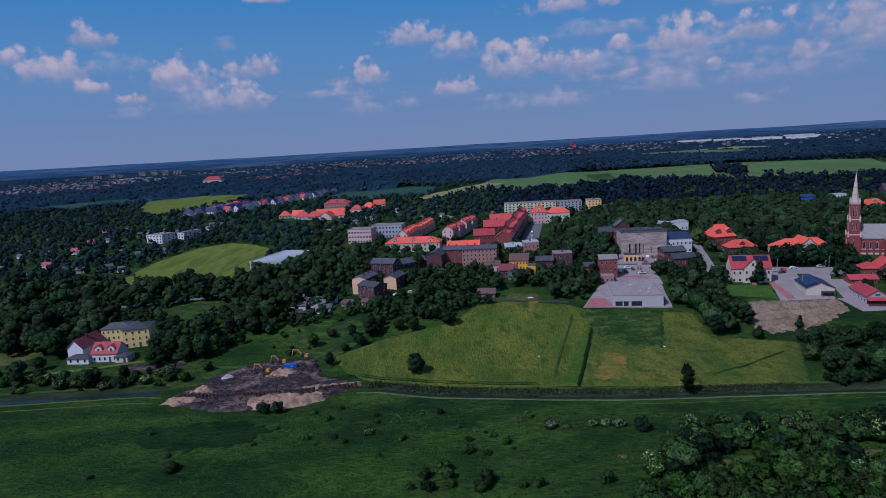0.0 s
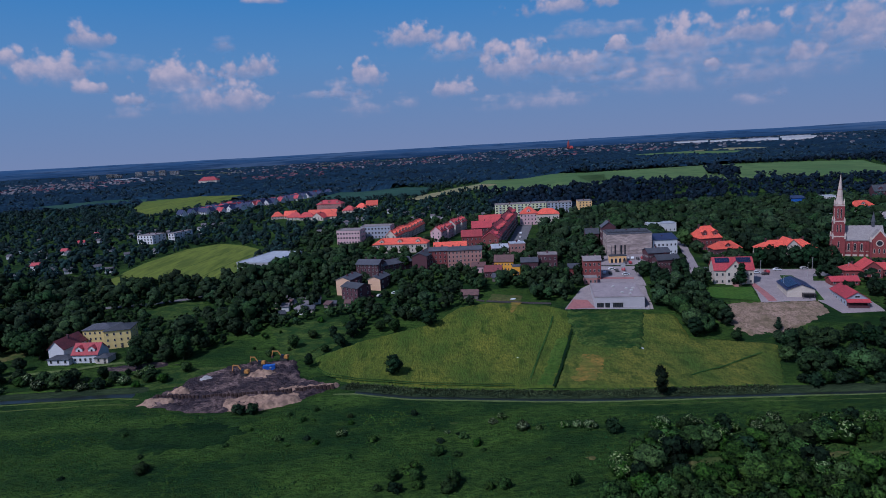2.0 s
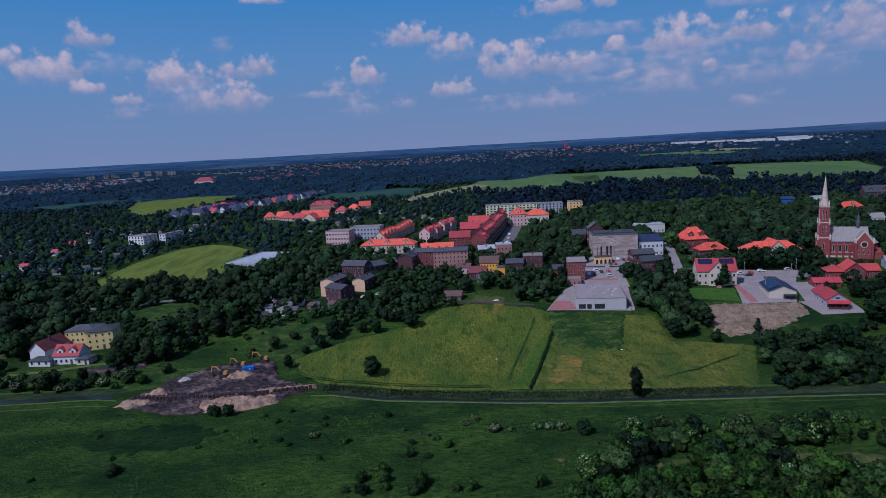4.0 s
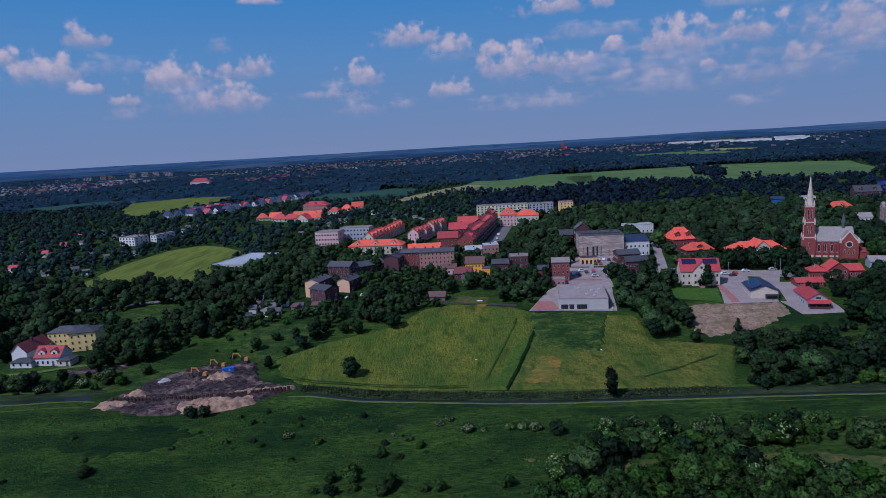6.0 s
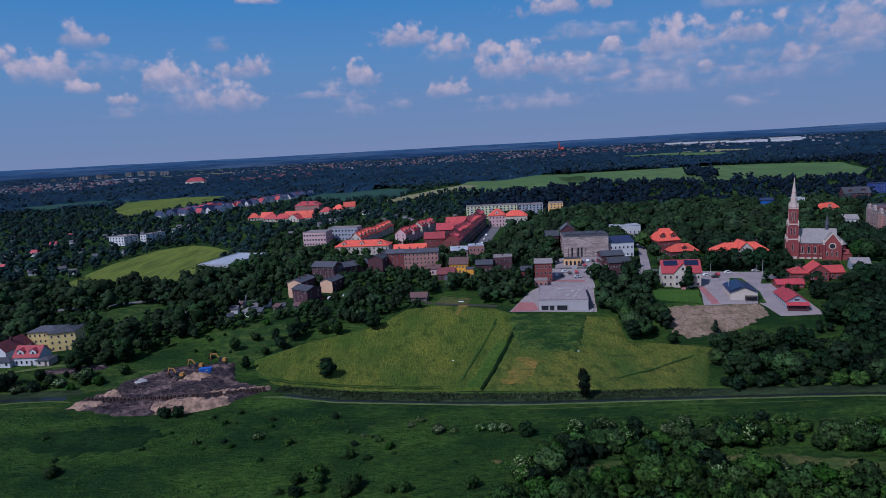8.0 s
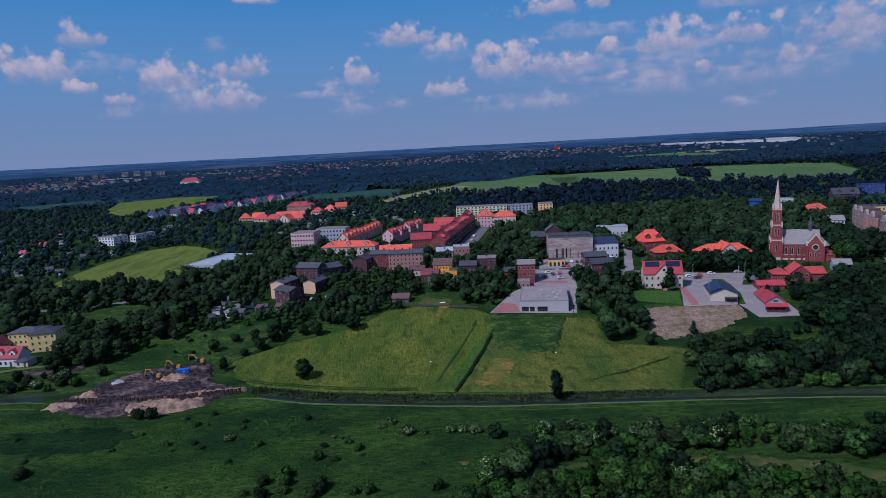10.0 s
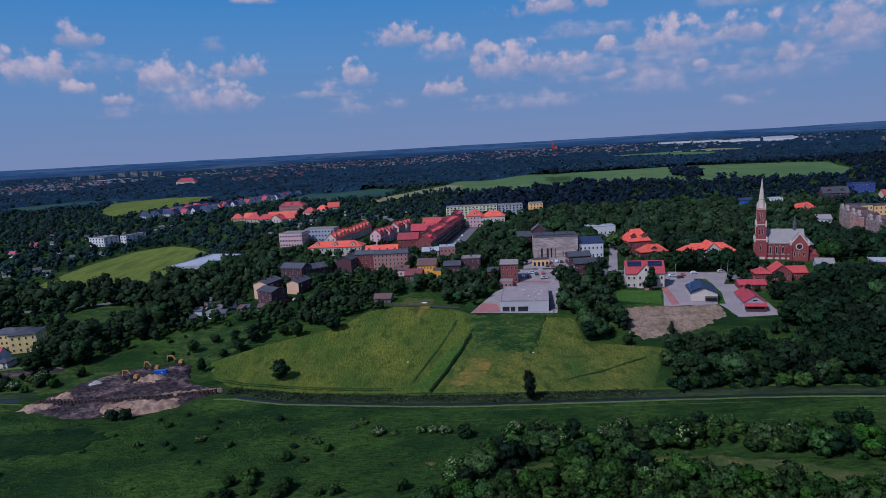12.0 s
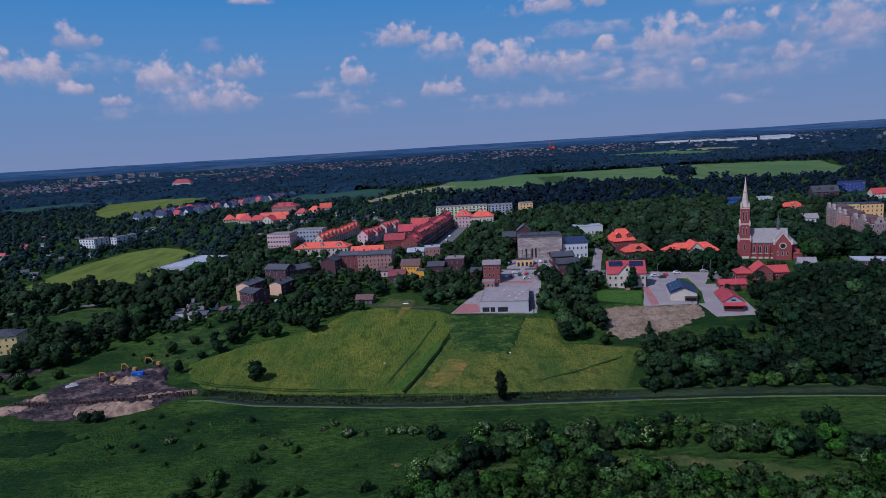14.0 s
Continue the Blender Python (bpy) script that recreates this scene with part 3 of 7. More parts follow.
far_canopy()
for k, (x, y, w, d) in enumerate(((-900, 2050, 240, 60), (-300, 2500, 300, 60), (300, 2650, 300, 60), (900, 2600, 400, 80), (-1100, 2650, 300, 60), (1700, 2300, 300, 70), (-500, 2300, 200, 50))):
    drape("field", [(x, y), (x + w, y + d * 0.2), (x + w * 0.9, y + d), (x + w * 0.1, y + d * 0.8)], STUBBLE if k % 3 == 0 else FAR_FIELD, 6.0, "far pale field between dark woods", "field", 12)
drape("field", FAR_D, HILL, 0.8, "distant yellow-green field", "field", 5)
drape("field", FAR_G, DARK_CROP, 0.8, "distant dark green crop field", "field", 5)
drape("field", FAR_E, DARK_CROP, 0.8, "distant green field", "field", 5)
rough_sheet("dirt_lot", LOT_CLAY, 0.9, lambda x, y: 0.4 + 0.7 * noise.noise((x * 0.2, y * 0.25, 3)) + 0.35 * noise.noise((x * 0.7, y * 0.7, 2)), DIRT, "bare brown clay lot with weeds", "ground", 2.5)
rough_sheet("garden_plot", [(27, 309), (44, 304), (47, 316), (31, 322)], 1.2, lambda x, y: 0.1, TAN, "small fenced garden plot with a worn lawn", "garden", 0.6)
drape("lawn", LAWN, BRIGHT, 0.12, "mown green lawn by the villa", "lawn", 0.5)
drape("car_park", CAR_PARK, PAVERS, 0.13, "grey paved car park", "car park", 0.2)
drape("yard", [(104, 386), (140, 385), (140, 364), (136, 357), (100, 362)], PAVERS, 0.2, "grey forecourt of the old factory", "yard", 0.2)
drape("road", ROAD, ASPHALT, 0.10, "grey asphalt road through the town", "road", 0.2)
ribbon("road", [(145, 331), (155, 363), (170, 416), (178, 462), (183, 494)], [(-2.6, 0.3), (2.6, 0.3)], PAVERS, "pale lane past the white building", "road")
drape("lawn", [(161, 456), (177, 462), (180, 480), (167, 480)], BRIGHT, 0.3, "bright lawn behind the grey building", "lawn", 0.5)
drape("lawn", [(187, 320), (191, 331), (197, 330), (193, 302), (187, 284), (184.5, 284.5)], LUSH, 0.22, "narrow grass verge beside the hall", "lawn", 0.3)
drape("yard", YARD, PAVERS, 0.12, "light grey paved yard", "yard", 0.2)
drape("yard", MARKET_YARD, PAVERS, 0.13, "grey paved yard round the shop", "yard", 0.2)
drape("yard", [(65, 291), (71, 305), (78, 303), (79, 291)], RED_PAVERS, 0.2, "red paved parking bay", "yard", 0.1)
drape("yard", [(168, 322), (171, 322), (166, 287), (162, 287)], RED_PAVERS, 0.22, "red paved stripe across the car park", "yard", 0.1)
drape("yard", [(92, 340), (112, 336), (111, 333), (91, 337)], RED_PAVERS, 0.24, "red paved parking bays", "yard", 0.1)
drape("car_park", MARKET_PARK, PAVERS, 0.17, "grey paved car park behind the shop", "car park", 0.2)
drape("road", STREET, ASPHALT, 0.12, "grey street between terraced houses", "road", 0.2)
drape("path", [(64, 272), (60, 259), (45, 213), (44.0, 213), (59.0, 259), (63.2, 272)], SHADE_AND_DITCH, 0.85, "dark overgrown ditch across the field", "ditch", 0.3)
ribbon("water", RIVER[:4], [(-2.2, 0.2), (2.2, 0.2)], WATER, "wider stretch of dark canal water", "canal")
ribbon("water", RIVER_EAST, [(-1.4, 0.06), (1.6, 0.06)], WATER, "narrow canal of dark still water", "canal")
for way, near, far in ((RIVER_WEST, -1.9, 1.8), (RIVER_EAST, -1.2, 1.2)):
    ribbon("river_bank", way, [(-14, 0.02), (-9, 0.5), (-5.5, 0.75), (near - 1.0, 0.7), (near, -0.1)], GRASS, "grassy canal bank", "bank")
    ribbon("river_bank", way, [(far, -0.1), (far + 0.4, 0.5), (far + 2.2, 0.8), (far + 4.8, 0.7), (far + 6.6, 0.3)], REEDBED, "overgrown canal bank", "bank")
    ribbon("grass_verge", way, [(far + 5.8, 0.42), (far + 7.2, 0.5), (far + 8.6, 0.1)], UNCUT, "grass verge between the canal and the field", "verge")
ribbon("path", RIVER_WEST, [(-4.8, 0.76), (-3.6, 0.76)], RUT, "pale footpath along the canal bank", "path")
ribbon("path", RIVER_EAST, [(-3.5, 0.75), (-2.3, 0.73)], PATH, "pale mown edge of the canal bank", "path")
ribbon("path", RIVER_EAST[4:9], [(-6.3, 0.73), (-5.9, 0.72)], RUT, "faint grassy footpath along the canal bank", "path")
ribbon("path", RIVER_WEST, [(-9.6, 0.48), (-8.9, 0.52)], RUT, "faint grassy footpath in the meadow", "path")


# ---- sky backdrop and clouds ----
def sky_sheet():
    m, n, l, p = nodes_of("evening_blue_sky")
    n.remove(p)
    e = n.new("ShaderNodeEmission")
    sep = n.new("ShaderNodeSeparateXYZ")
    l.new(n.new("ShaderNodeTexCoord").outputs["Object"], sep.inputs[0])
    r = n.new("ShaderNodeMapRange")
    r.inputs["From Min"].default_value, r.inputs["From Max"].default_value = 60, 1260
    l.new(sep.outputs["Z"], r.inputs["Value"])
    c = n.new("ShaderNodeValToRGB")
    el = c.color_ramp.elements
    el[0].position, el[0].color = 0.0, (0.238, 0.274, 0.370, 1)
    el[1].position, el[1].color = 1.0, (0.080, 0.240, 0.450, 1)
    for pos, col in ((0.3, (0.190, 0.272, 0.396)), (0.6, (0.145, 0.275, 0.435))):
        k = el.new(pos)
        k.color = (*col, 1)
    l.new(r.outputs[0], c.inputs[0])
    l.new(c.outputs[0], e.inputs["Color"])
    l.new(e.outputs[0], n["Material Output"].inputs["Surface"])
    bm = bmesh.new()
    a = [radians(-52 + 104 * i / 40) for i in range(41)]
    rows = [[bm.verts.new((4920 * math.sin(t), 4920 * math.cos(t), z)) for t in a] for z in (-60, 300, 700, 1100, 1500)]
    for r0, r1 in zip(rows, rows[1:]):
        for i in range(40):
            bm.faces.new((r0[i], r0[i + 1], r1[i + 1], r1[i]))
    return tagged(new("backdrop", mesh_of("backdrop", bm, m, True)), "hazy blue summer sky behind the horizon", "sky", kind="structure")


def far_hills():
    """The last blue rise of the plain, behind everything else. Haze is painted into its glow."""
    m, n, l, p = nodes_of("painted_blue_haze")
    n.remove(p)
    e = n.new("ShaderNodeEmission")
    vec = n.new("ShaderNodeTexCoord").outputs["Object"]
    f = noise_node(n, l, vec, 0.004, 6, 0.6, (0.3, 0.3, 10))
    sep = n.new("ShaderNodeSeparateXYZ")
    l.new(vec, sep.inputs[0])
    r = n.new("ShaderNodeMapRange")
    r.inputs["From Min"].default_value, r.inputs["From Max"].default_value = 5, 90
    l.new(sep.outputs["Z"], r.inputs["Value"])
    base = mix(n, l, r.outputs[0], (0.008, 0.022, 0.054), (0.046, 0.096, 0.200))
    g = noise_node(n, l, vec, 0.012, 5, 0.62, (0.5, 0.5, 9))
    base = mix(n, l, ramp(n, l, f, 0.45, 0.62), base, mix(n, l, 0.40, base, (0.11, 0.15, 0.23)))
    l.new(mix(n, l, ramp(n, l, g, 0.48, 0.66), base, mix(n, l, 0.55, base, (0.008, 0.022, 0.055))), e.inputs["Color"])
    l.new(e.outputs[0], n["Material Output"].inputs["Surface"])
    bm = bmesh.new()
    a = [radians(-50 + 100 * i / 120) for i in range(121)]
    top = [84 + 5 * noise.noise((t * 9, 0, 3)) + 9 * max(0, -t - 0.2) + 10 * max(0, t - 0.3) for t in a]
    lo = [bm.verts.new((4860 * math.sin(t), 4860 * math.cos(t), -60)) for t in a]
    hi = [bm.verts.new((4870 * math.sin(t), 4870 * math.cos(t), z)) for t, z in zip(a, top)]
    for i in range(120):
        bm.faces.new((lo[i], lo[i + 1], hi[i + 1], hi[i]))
    return tagged(new("backdrop", mesh_of("backdrop", bm, m, True)), "rise of the far plain on the horizon, painted haze-blue", "hills", kind="structure")


def cloud_mat(name, most, lo, hi, stretch=None):
    m, n, l, p = nodes_of(name)
    n.remove(p)
    tc = n.new("ShaderNodeTexCoord")
    uv = n.new("ShaderNodeSeparateXYZ")
    l.new(tc.outputs["UV"], uv.inputs[0])

    def calc(op, a, b=0.0):
        k = n.new("ShaderNodeMath")
        k.operation = op
        for s, v in zip(k.inputs, (a, b)):
            if isinstance(v, (int, float)):
                s.default_value = v
            else:
                l.new(v, s)
        return k.outputs[0]
    u, v = calc("SUBTRACT", calc("MULTIPLY", uv.outputs["X"], 2), 1), calc("SUBTRACT", calc("MULTIPLY", uv.outputs["Y"], 2), 0.75)
    v = calc("MAXIMUM", calc("MULTIPLY", v, -1.5), calc("MULTIPLY", v, 0.85))
    rad = calc("SQRT", calc("ADD", calc("MULTIPLY", u, u), calc("MULTIPLY", v, v)))
    big = noise_node(n, l, tc.outputs["Object"], 0.0072, 6, 0.52, stretch)
    puff = n.new("ShaderNodeTexVoronoi")
    puff.feature, puff.inputs["Scale"].default_value, puff.inputs["Detail"].default_value = "SMOOTH_F1", 0.0105, 2.0
    l.new(tc.outputs["Object"], puff.inputs["Vector"])
    bulge = calc("MULTIPLY", calc("SUBTRACT", 0.62, puff.outputs["Distance"]), 0.8)
    den = calc("ADD", calc("ADD", calc("SUBTRACT", 1.0, rad), calc("MULTIPLY", calc("SUBTRACT", big, 0.5), 1.5)), bulge)
    alpha = calc("MULTIPLY", ramp(n, l, den, lo, hi), calc("MULTIPLY", calc("MULTIPLY", ramp(n, l, calc("SUBTRACT", 1.0, rad), 0.0, 0.18), ramp(n, l, uv.outputs["Y"], 0.02, 0.5)), most))
    # Sunlit tops and greyer undersides are painted into the cloud's glowing colour.
    lit = calc("ADD", calc("MULTIPLY", uv.outputs["Y"], 0.75), calc("MULTIPLY", noise_node(n, l, tc.outputs["Object"], 0.011, 5, 0.6), 0.75))
    col = mix(n, l, ramp(n, l, lit, 0.46, 1.06), (0.268, 0.290, 0.385), (0.640, 0.500, 0.490))
    e, t, s = n.new("ShaderNodeEmission"), n.new("ShaderNodeBsdfTransparent"), n.new("ShaderNodeMixShader")
    l.new(col, e.inputs["Color"])
    l.new(alpha, s.inputs[0])
    l.new(t.outputs[0], s.inputs[1])
    l.new(e.outputs[0], s.inputs[2])
    l.new(s.outputs[0], n["Material Output"].inputs["Surface"])
    return m


CLOUD = cloud_mat("cloud_vapour", 0.94, 0.10, 0.60)
VEIL = cloud_mat("thin_cloud_vapour", 0.55, 0.05, 1.0, (0.7, 0.7, 2.4))


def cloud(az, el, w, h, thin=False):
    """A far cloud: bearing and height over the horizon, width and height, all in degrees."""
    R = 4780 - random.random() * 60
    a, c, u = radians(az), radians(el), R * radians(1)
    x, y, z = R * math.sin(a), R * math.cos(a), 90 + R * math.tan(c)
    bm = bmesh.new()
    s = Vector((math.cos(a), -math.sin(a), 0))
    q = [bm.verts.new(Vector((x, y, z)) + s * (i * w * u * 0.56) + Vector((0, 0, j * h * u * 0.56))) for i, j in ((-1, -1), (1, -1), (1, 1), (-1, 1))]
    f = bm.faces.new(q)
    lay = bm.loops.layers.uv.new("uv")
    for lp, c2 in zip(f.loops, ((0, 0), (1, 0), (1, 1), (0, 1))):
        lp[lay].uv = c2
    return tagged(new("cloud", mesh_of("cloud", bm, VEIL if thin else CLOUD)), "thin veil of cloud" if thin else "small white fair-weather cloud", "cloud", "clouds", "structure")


# ---- trees ----
def ico_arrays(sub):
    bm = bmesh.new()
    bmesh.ops.create_icosphere(bm, subdivisions=sub, radius=1)
    v = np.array([x.co[:] for x in bm.verts])
    f = np.array([[y.index for y in x.verts] for x in bm.faces])
    bm.free()
    return v, f


ICO = {k: ico_arrays(k) for k in (1, 2)}


def crown_arrays(seed, height, width, low, lobes, sub, leaves, leaf, shape="round"):
    """A crown: rounded, uneven boughs round a core, with leaf sprays standing out of them. Returns vertices with their normals, and triangles."""
    rng = np.random.default_rng(seed)
    V, T, n = [], [], 0
    mid, rz = (height + low) / 2, (height - low) / 2
    heart = np.array([0, 0, mid - 0.25 * rz])
    squash = rng.uniform(0.85, 1.15, 2)

    def unit(v):
        return v / np.maximum(np.linalg.norm(v, axis=1), 1e-6)[:, None]
    for k in range(lobes):
        h = (k + 0.5) / lobes * 2 - 1
        a = k * 2.4 + rng.uniform(-0.5, 0.5)
        ring = math.sqrt(max(0.0, 1 - h * h)) if shape == "round" else (1 - (h + 1) / 2) * 0.9
        if shape == "column":
            ring = 0.45 * math.sqrt(max(0.0, 1 - h ** 4))
        o = rng.uniform(0.42, 0.80) * ring
        r = width / 2 * (rng.uniform(0.32, 0.58) if shape == "round" else (0.30 + 0.42 * ring))
        c = np.array([math.cos(a) * o * width / 2 * squash[0], math.sin(a) * o * width / 2 * squash[1], mid + h * (rz - r * 0.8)])
        v, f = ICO[sub]
        wave = 0.16 * np.sin(v @ rng.normal(size=(3, 2)) * 3.2 + rng.uniform(0, 6, 2)).sum(1, keepdims=True)
        v = v * (1 + 0.6 * wave + rng.uniform(-0.08, 0.08, (len(v), 1))) * r * 0.86 * np.array([1, 1, 0.85])
        out = unit(v + c - heart)
        outer = (unit(v)[f].mean(1) * unit((c - heart)[None] + 1e-3)[0]).sum(1) > -0.35
        V.append(np.hstack([v + c, unit(unit(v) * 0.5 + out * 0.5)]))
        T.append(f[outer] + n)
        n += len(v)
        m = leaves // lobes
        d = rng.normal(size=(m, 3))
        d[:, 2] += 0.25
        d = unit(d)
        p = c + d * r * rng.uniform(0.86, 1.32, (m, 1)) * np.array([1, 1, 0.88])
        t1 = unit(np.cross(d + rng.normal(size=(m, 3)) * 0.7, rng.normal(size=(m, 3))))
        t2 = unit(np.cross(t1, d + rng.normal(size=(m, 3)) * 0.5))
        t2 *= np.where((np.cross(t1, t2) * d).sum(1) < 0, -1, 1)[:, None]
        s = leaf * rng.uniform(0.6, 1.4, (m, 1))
        lean = unit(unit(p - heart) * 0.45 + d * 0.55 + rng.normal(size=(m, 3)) * 0.42 + np.array([0, 0, 0.12]))
        quad = np.stack([p - t1 * s * 0.9, p - t2 * s * 0.55, p + t1 * s, p + t2 * s * 0.6], 1).reshape(-1, 3)
        V.append(np.hstack([quad, np.repeat(lean, 4, 0)]))
        i = n + 4 * np.arange(m)[:, None]
        T += [i + np.array([[0, 1, 2]]), i + np.array([[0, 2, 3]])]
        n += 4 * m
    return np.concatenate(V), np.concatenate(T)


def trunk_mesh(seed, height, r):
    """A tapered, slightly bent trunk with limbs."""
    rng = random.Random(seed)
    bm = bmesh.new()

    def limb(p, d, length, r0, n):
        rings = []
        for k in range(4):
            q = p + d * (length * k / 3) + Vector((rng.uniform(-1, 1), rng.uniform(-1, 1), 0)) * length * 0.03 * k
            side = d.orthogonal().normalized()
            up = d.cross(side)
            rr = r0 * (1 - 0.25 * k)
            rings.append([bm.verts.new(q + (side * math.cos(math.tau * i / n) + up * math.sin(math.tau * i / n)) * rr) for i in range(n)])
        for a, b in zip(rings, rings[1:]):
            for i in range(n):
                bm.faces.new((a[i], a[(i + 1) % n], b[(i + 1) % n], b[i]))
    limb(Vector((0, 0, -0.4)), Vector((0, 0, 1)), height * 0.75, r, 7)
    for k in range(5):
        a = k * 2.5 + rng.random()
        limb(Vector((0, 0, height * (0.25 + 0.09 * k))), Vector((math.cos(a), math.sin(a), 1.0)).normalized(), height * 0.32, r * 0.45, 5)
    return mesh_of("trunk", bm, BARK, True)


KINDS = {}


def tree_kind(key, count, height, width, low, lobes, leaves, leaf, material, shape="round", trunk=0.22, blossom=0):
    out = []
    for k in range(count):
        V, T = crown_arrays(hash_of(key) + k, height, width, low, lobes, 2, leaves, leaf, shape)
        mats, index = [material], None
        if blossom:
            mats.append(BLOSSOM)
            c = V[T].mean(1)
            g = np.random.default_rng(k)
            index = ((c[:, 2] > height * 0.45) & (g.random(len(T)) < blossom)).astype(int)
        out.append((mesh_from_arrays("crown", V, T, mats, index), trunk_mesh(k, height, trunk) if trunk else None))
    KINDS[key] = (out, height)


def hash_of(text):
    return sum((i + 1) * ord(c) for i, c in enumerate(text)) % 9973


tree_kind("oak", 6, 11.0, 9.0, 1.4, 17, 620, 0.50, LEAF)
tree_kind("dark", 5, 12.0, 8.0, 1.2, 17, 600, 0.48, LEAF_DARK)
tree_kind("wood", 6, 11.5, 8.0, 1.0, 17, 560, 0.50, LEAF_WOOD)
tree_kind("pale", 2, 9.0, 7.0, 1.0, 15, 560, 0.42, LEAF_PALE)
tree_kind("column", 3, 13.0, 7.0, 0.8, 13, 560, 0.42, LEAF_DARK, "column")
tree_kind("conifer", 3, 11.0, 5.6, 0.6, 11, 520, 0.50, LEAF_CONIFER, "cone")
tree_kind("bush", 5, 3.0, 3.6, 0.0, 9, 460, 0.20, LEAF_BUSH, trunk=0.07)
tree_kind("tall_bush", 6, 5.0, 5.0, 0.0, 14, 820, 0.24, LEAF_BUSH, trunk=0.09)
tree_kind("tall_dark_bush", 3, 5.0, 4.6, 0.0, 13, 760, 0.24, LEAF_DARK, trunk=0.09)
tree_kind("tall_elder", 4, 4.6, 4.8, 0.0, 13, 820, 0.24, LEAF_BUSH, trunk=0.09, blossom=0.16)
tree_kind("dark_bush", 3, 3.0, 3.4, 0.0, 8, 330, 0.28, LEAF_DARK, trunk=0.07)
tree_kind("elder", 4, 3.2, 4.0, 0.0, 9, 420, 0.28, LEAF_BUSH, trunk=0.07, blossom=0.30)
TREE_LABELS = {"oak": "broad green deciduous tree in full leaf", "dark": "dark green dense deciduous tree", "wood": "leafy tree at the edge of the wood",
               "pale": "light green leafy tree among darker ones", "column": "tall narrow dark green tree", "conifer": "dark green spruce beside houses",
               "bush": "rounded green bush in the meadow", "dark_bush": "dark green bush in the meadow", "elder": "elder bush with cream-white flower heads", "tall_bush": "tall green bush in the thicket", "tall_dark_bush": "tall dark bush in the thicket", "tall_elder": "tall elder with cream-white flower heads"}


def plant(kind, x, y, height, width=None, label="", group=""):
    meshes, h = KINDS[kind]
    crown, trunk = meshes[random.randrange(len(meshes))]
    s = height / h
    sx = s * (width or random.uniform(0.9, 1.12))
    bush = "bush" in kind or "elder" in kind
    ob = thing("bush" if bush else "tree", pose(x, y, gz(x, y), 0, 0, random.uniform(0, 360)), label or TREE_LABELS[kind], "bush" if bush else "tree", group or ("bushes in the meadow" if bush else "trees"))
    ob.scale = (sx, sx, s)
    if trunk:
        part("trunk", trunk, None, ob)
    part("crown", crown, None, ob)
    return ob


def jitter_grid(x0, x1, y0, y1, step, rng, loose=0.42):
    gx, gy = np.meshgrid(np.arange(x0, x1, step), np.arange(y0, y1, step))
    p = np.stack([gx.ravel(), gy.ravel()], 1).astype(float)
    return p + rng.uniform(-loose, loose, p.shape) * step


def joined_trees(name, pts, templates, heights, material, label, rng):
    """Many far trees as one piece of scenery."""
    V, T, n = [], [], 0
    for (x, y), h in zip(pts, heights):
        v, t, base = templates[rng.integers(len(templates))]
        a, s = rng.uniform(0, math.tau), h / base
        c, d = math.cos(a), math.sin(a)
        w = s * rng.uniform(0.85, 1.2)
        V.append(np.stack([(v[:, 0] * c - v[:, 1] * d) * w + x, (v[:, 0] * d + v[:, 1] * c) * w + y, v[:, 2] * s + gz(x, y), v[:, 3] * c - v[:, 4] * d, v[:, 3] * d + v[:, 4] * c, v[:, 5]], 1))
        T.append(t + n)
        n += len(v)
    me = mesh_from_arrays(name, np.concatenate(V), np.concatenate(T), [material])
    me.attributes.new("tone", "FLOAT", "POINT").data.foreach_set("value", np.concatenate([np.full(len(v), rng.random(), np.float32) for v in V]))
    return tagged(new(name, me), label, "trees", kind="stuff")


# ---- houses ----
TAKEN = []          # outlines kept free of trees
WINDOWS = {}


def window_mesh(w, h, frame_mat, arched=False):
    key = (round(w, 2), round(h, 2), frame_mat.name, arched)
    if key not in WINDOWS:
        bm = bmesh.new()
        outer = [(-w / 2, -h / 2), (w / 2, -h / 2), (w / 2, h / 2), (-w / 2, h / 2)]
        if arched:
            outer = [(-w / 2, -h / 2)] + [(w / 2 * math.cos(a), h / 2 + w * 0.7 * math.sin(a)) for a in [math.pi * i / 6 for i in range(7)]]
            outer.insert(1, (w / 2, -h / 2))
        ring = lambda k, y: [bm.verts.new((x * k[0], y, z * k[1])) for x, z in outer]
        e = 0.24 if frame_mat is W_STONE else 0.13
        fr = (1 - e / w, 1 - e / h)
        rows = [ring((1, 1), 0.05), ring((1, 1), -0.10), ring(fr, -0.10), ring(fr, -0.02)]
        k = len(outer)
        for r0, r1 in zip(rows, rows[1:]):
            for i in range(k):
                bm.faces.new((r0[i], r0[(i + 1) % k], r1[(i + 1) % k], r1[i]))
        bm.faces.new(rows[-1]).material_index = 1
        WINDOWS[key] = mesh_of("window", bm, [frame_mat, GLASS])
    return WINDOWS[key]


def put_windows(ob, w, d, h, floors, cols, sides, ww, wh, frame_mat, base=0.9, arched=False):
    me = window_mesh(ww, wh, frame_mat, arched)
    fh = (h - 0.3) / floors
    for side in sides:
        span = w if side == "f" else d
        k = cols if side == "f" else max(1, round(cols * d / w * 0.75))
        for fl in range(floors):
            z = fl * fh + base + wh / 2
            for i in range(k):
                s = span * (i + 0.5) / k
                m = {"f": pose(s, -0.0, z), "l": pose(0, d - s, z, 0, 0, -90), "r": pose(w, s, z, 0, 0, 90)}[side]
                part("window", me, None, ob, "", m)


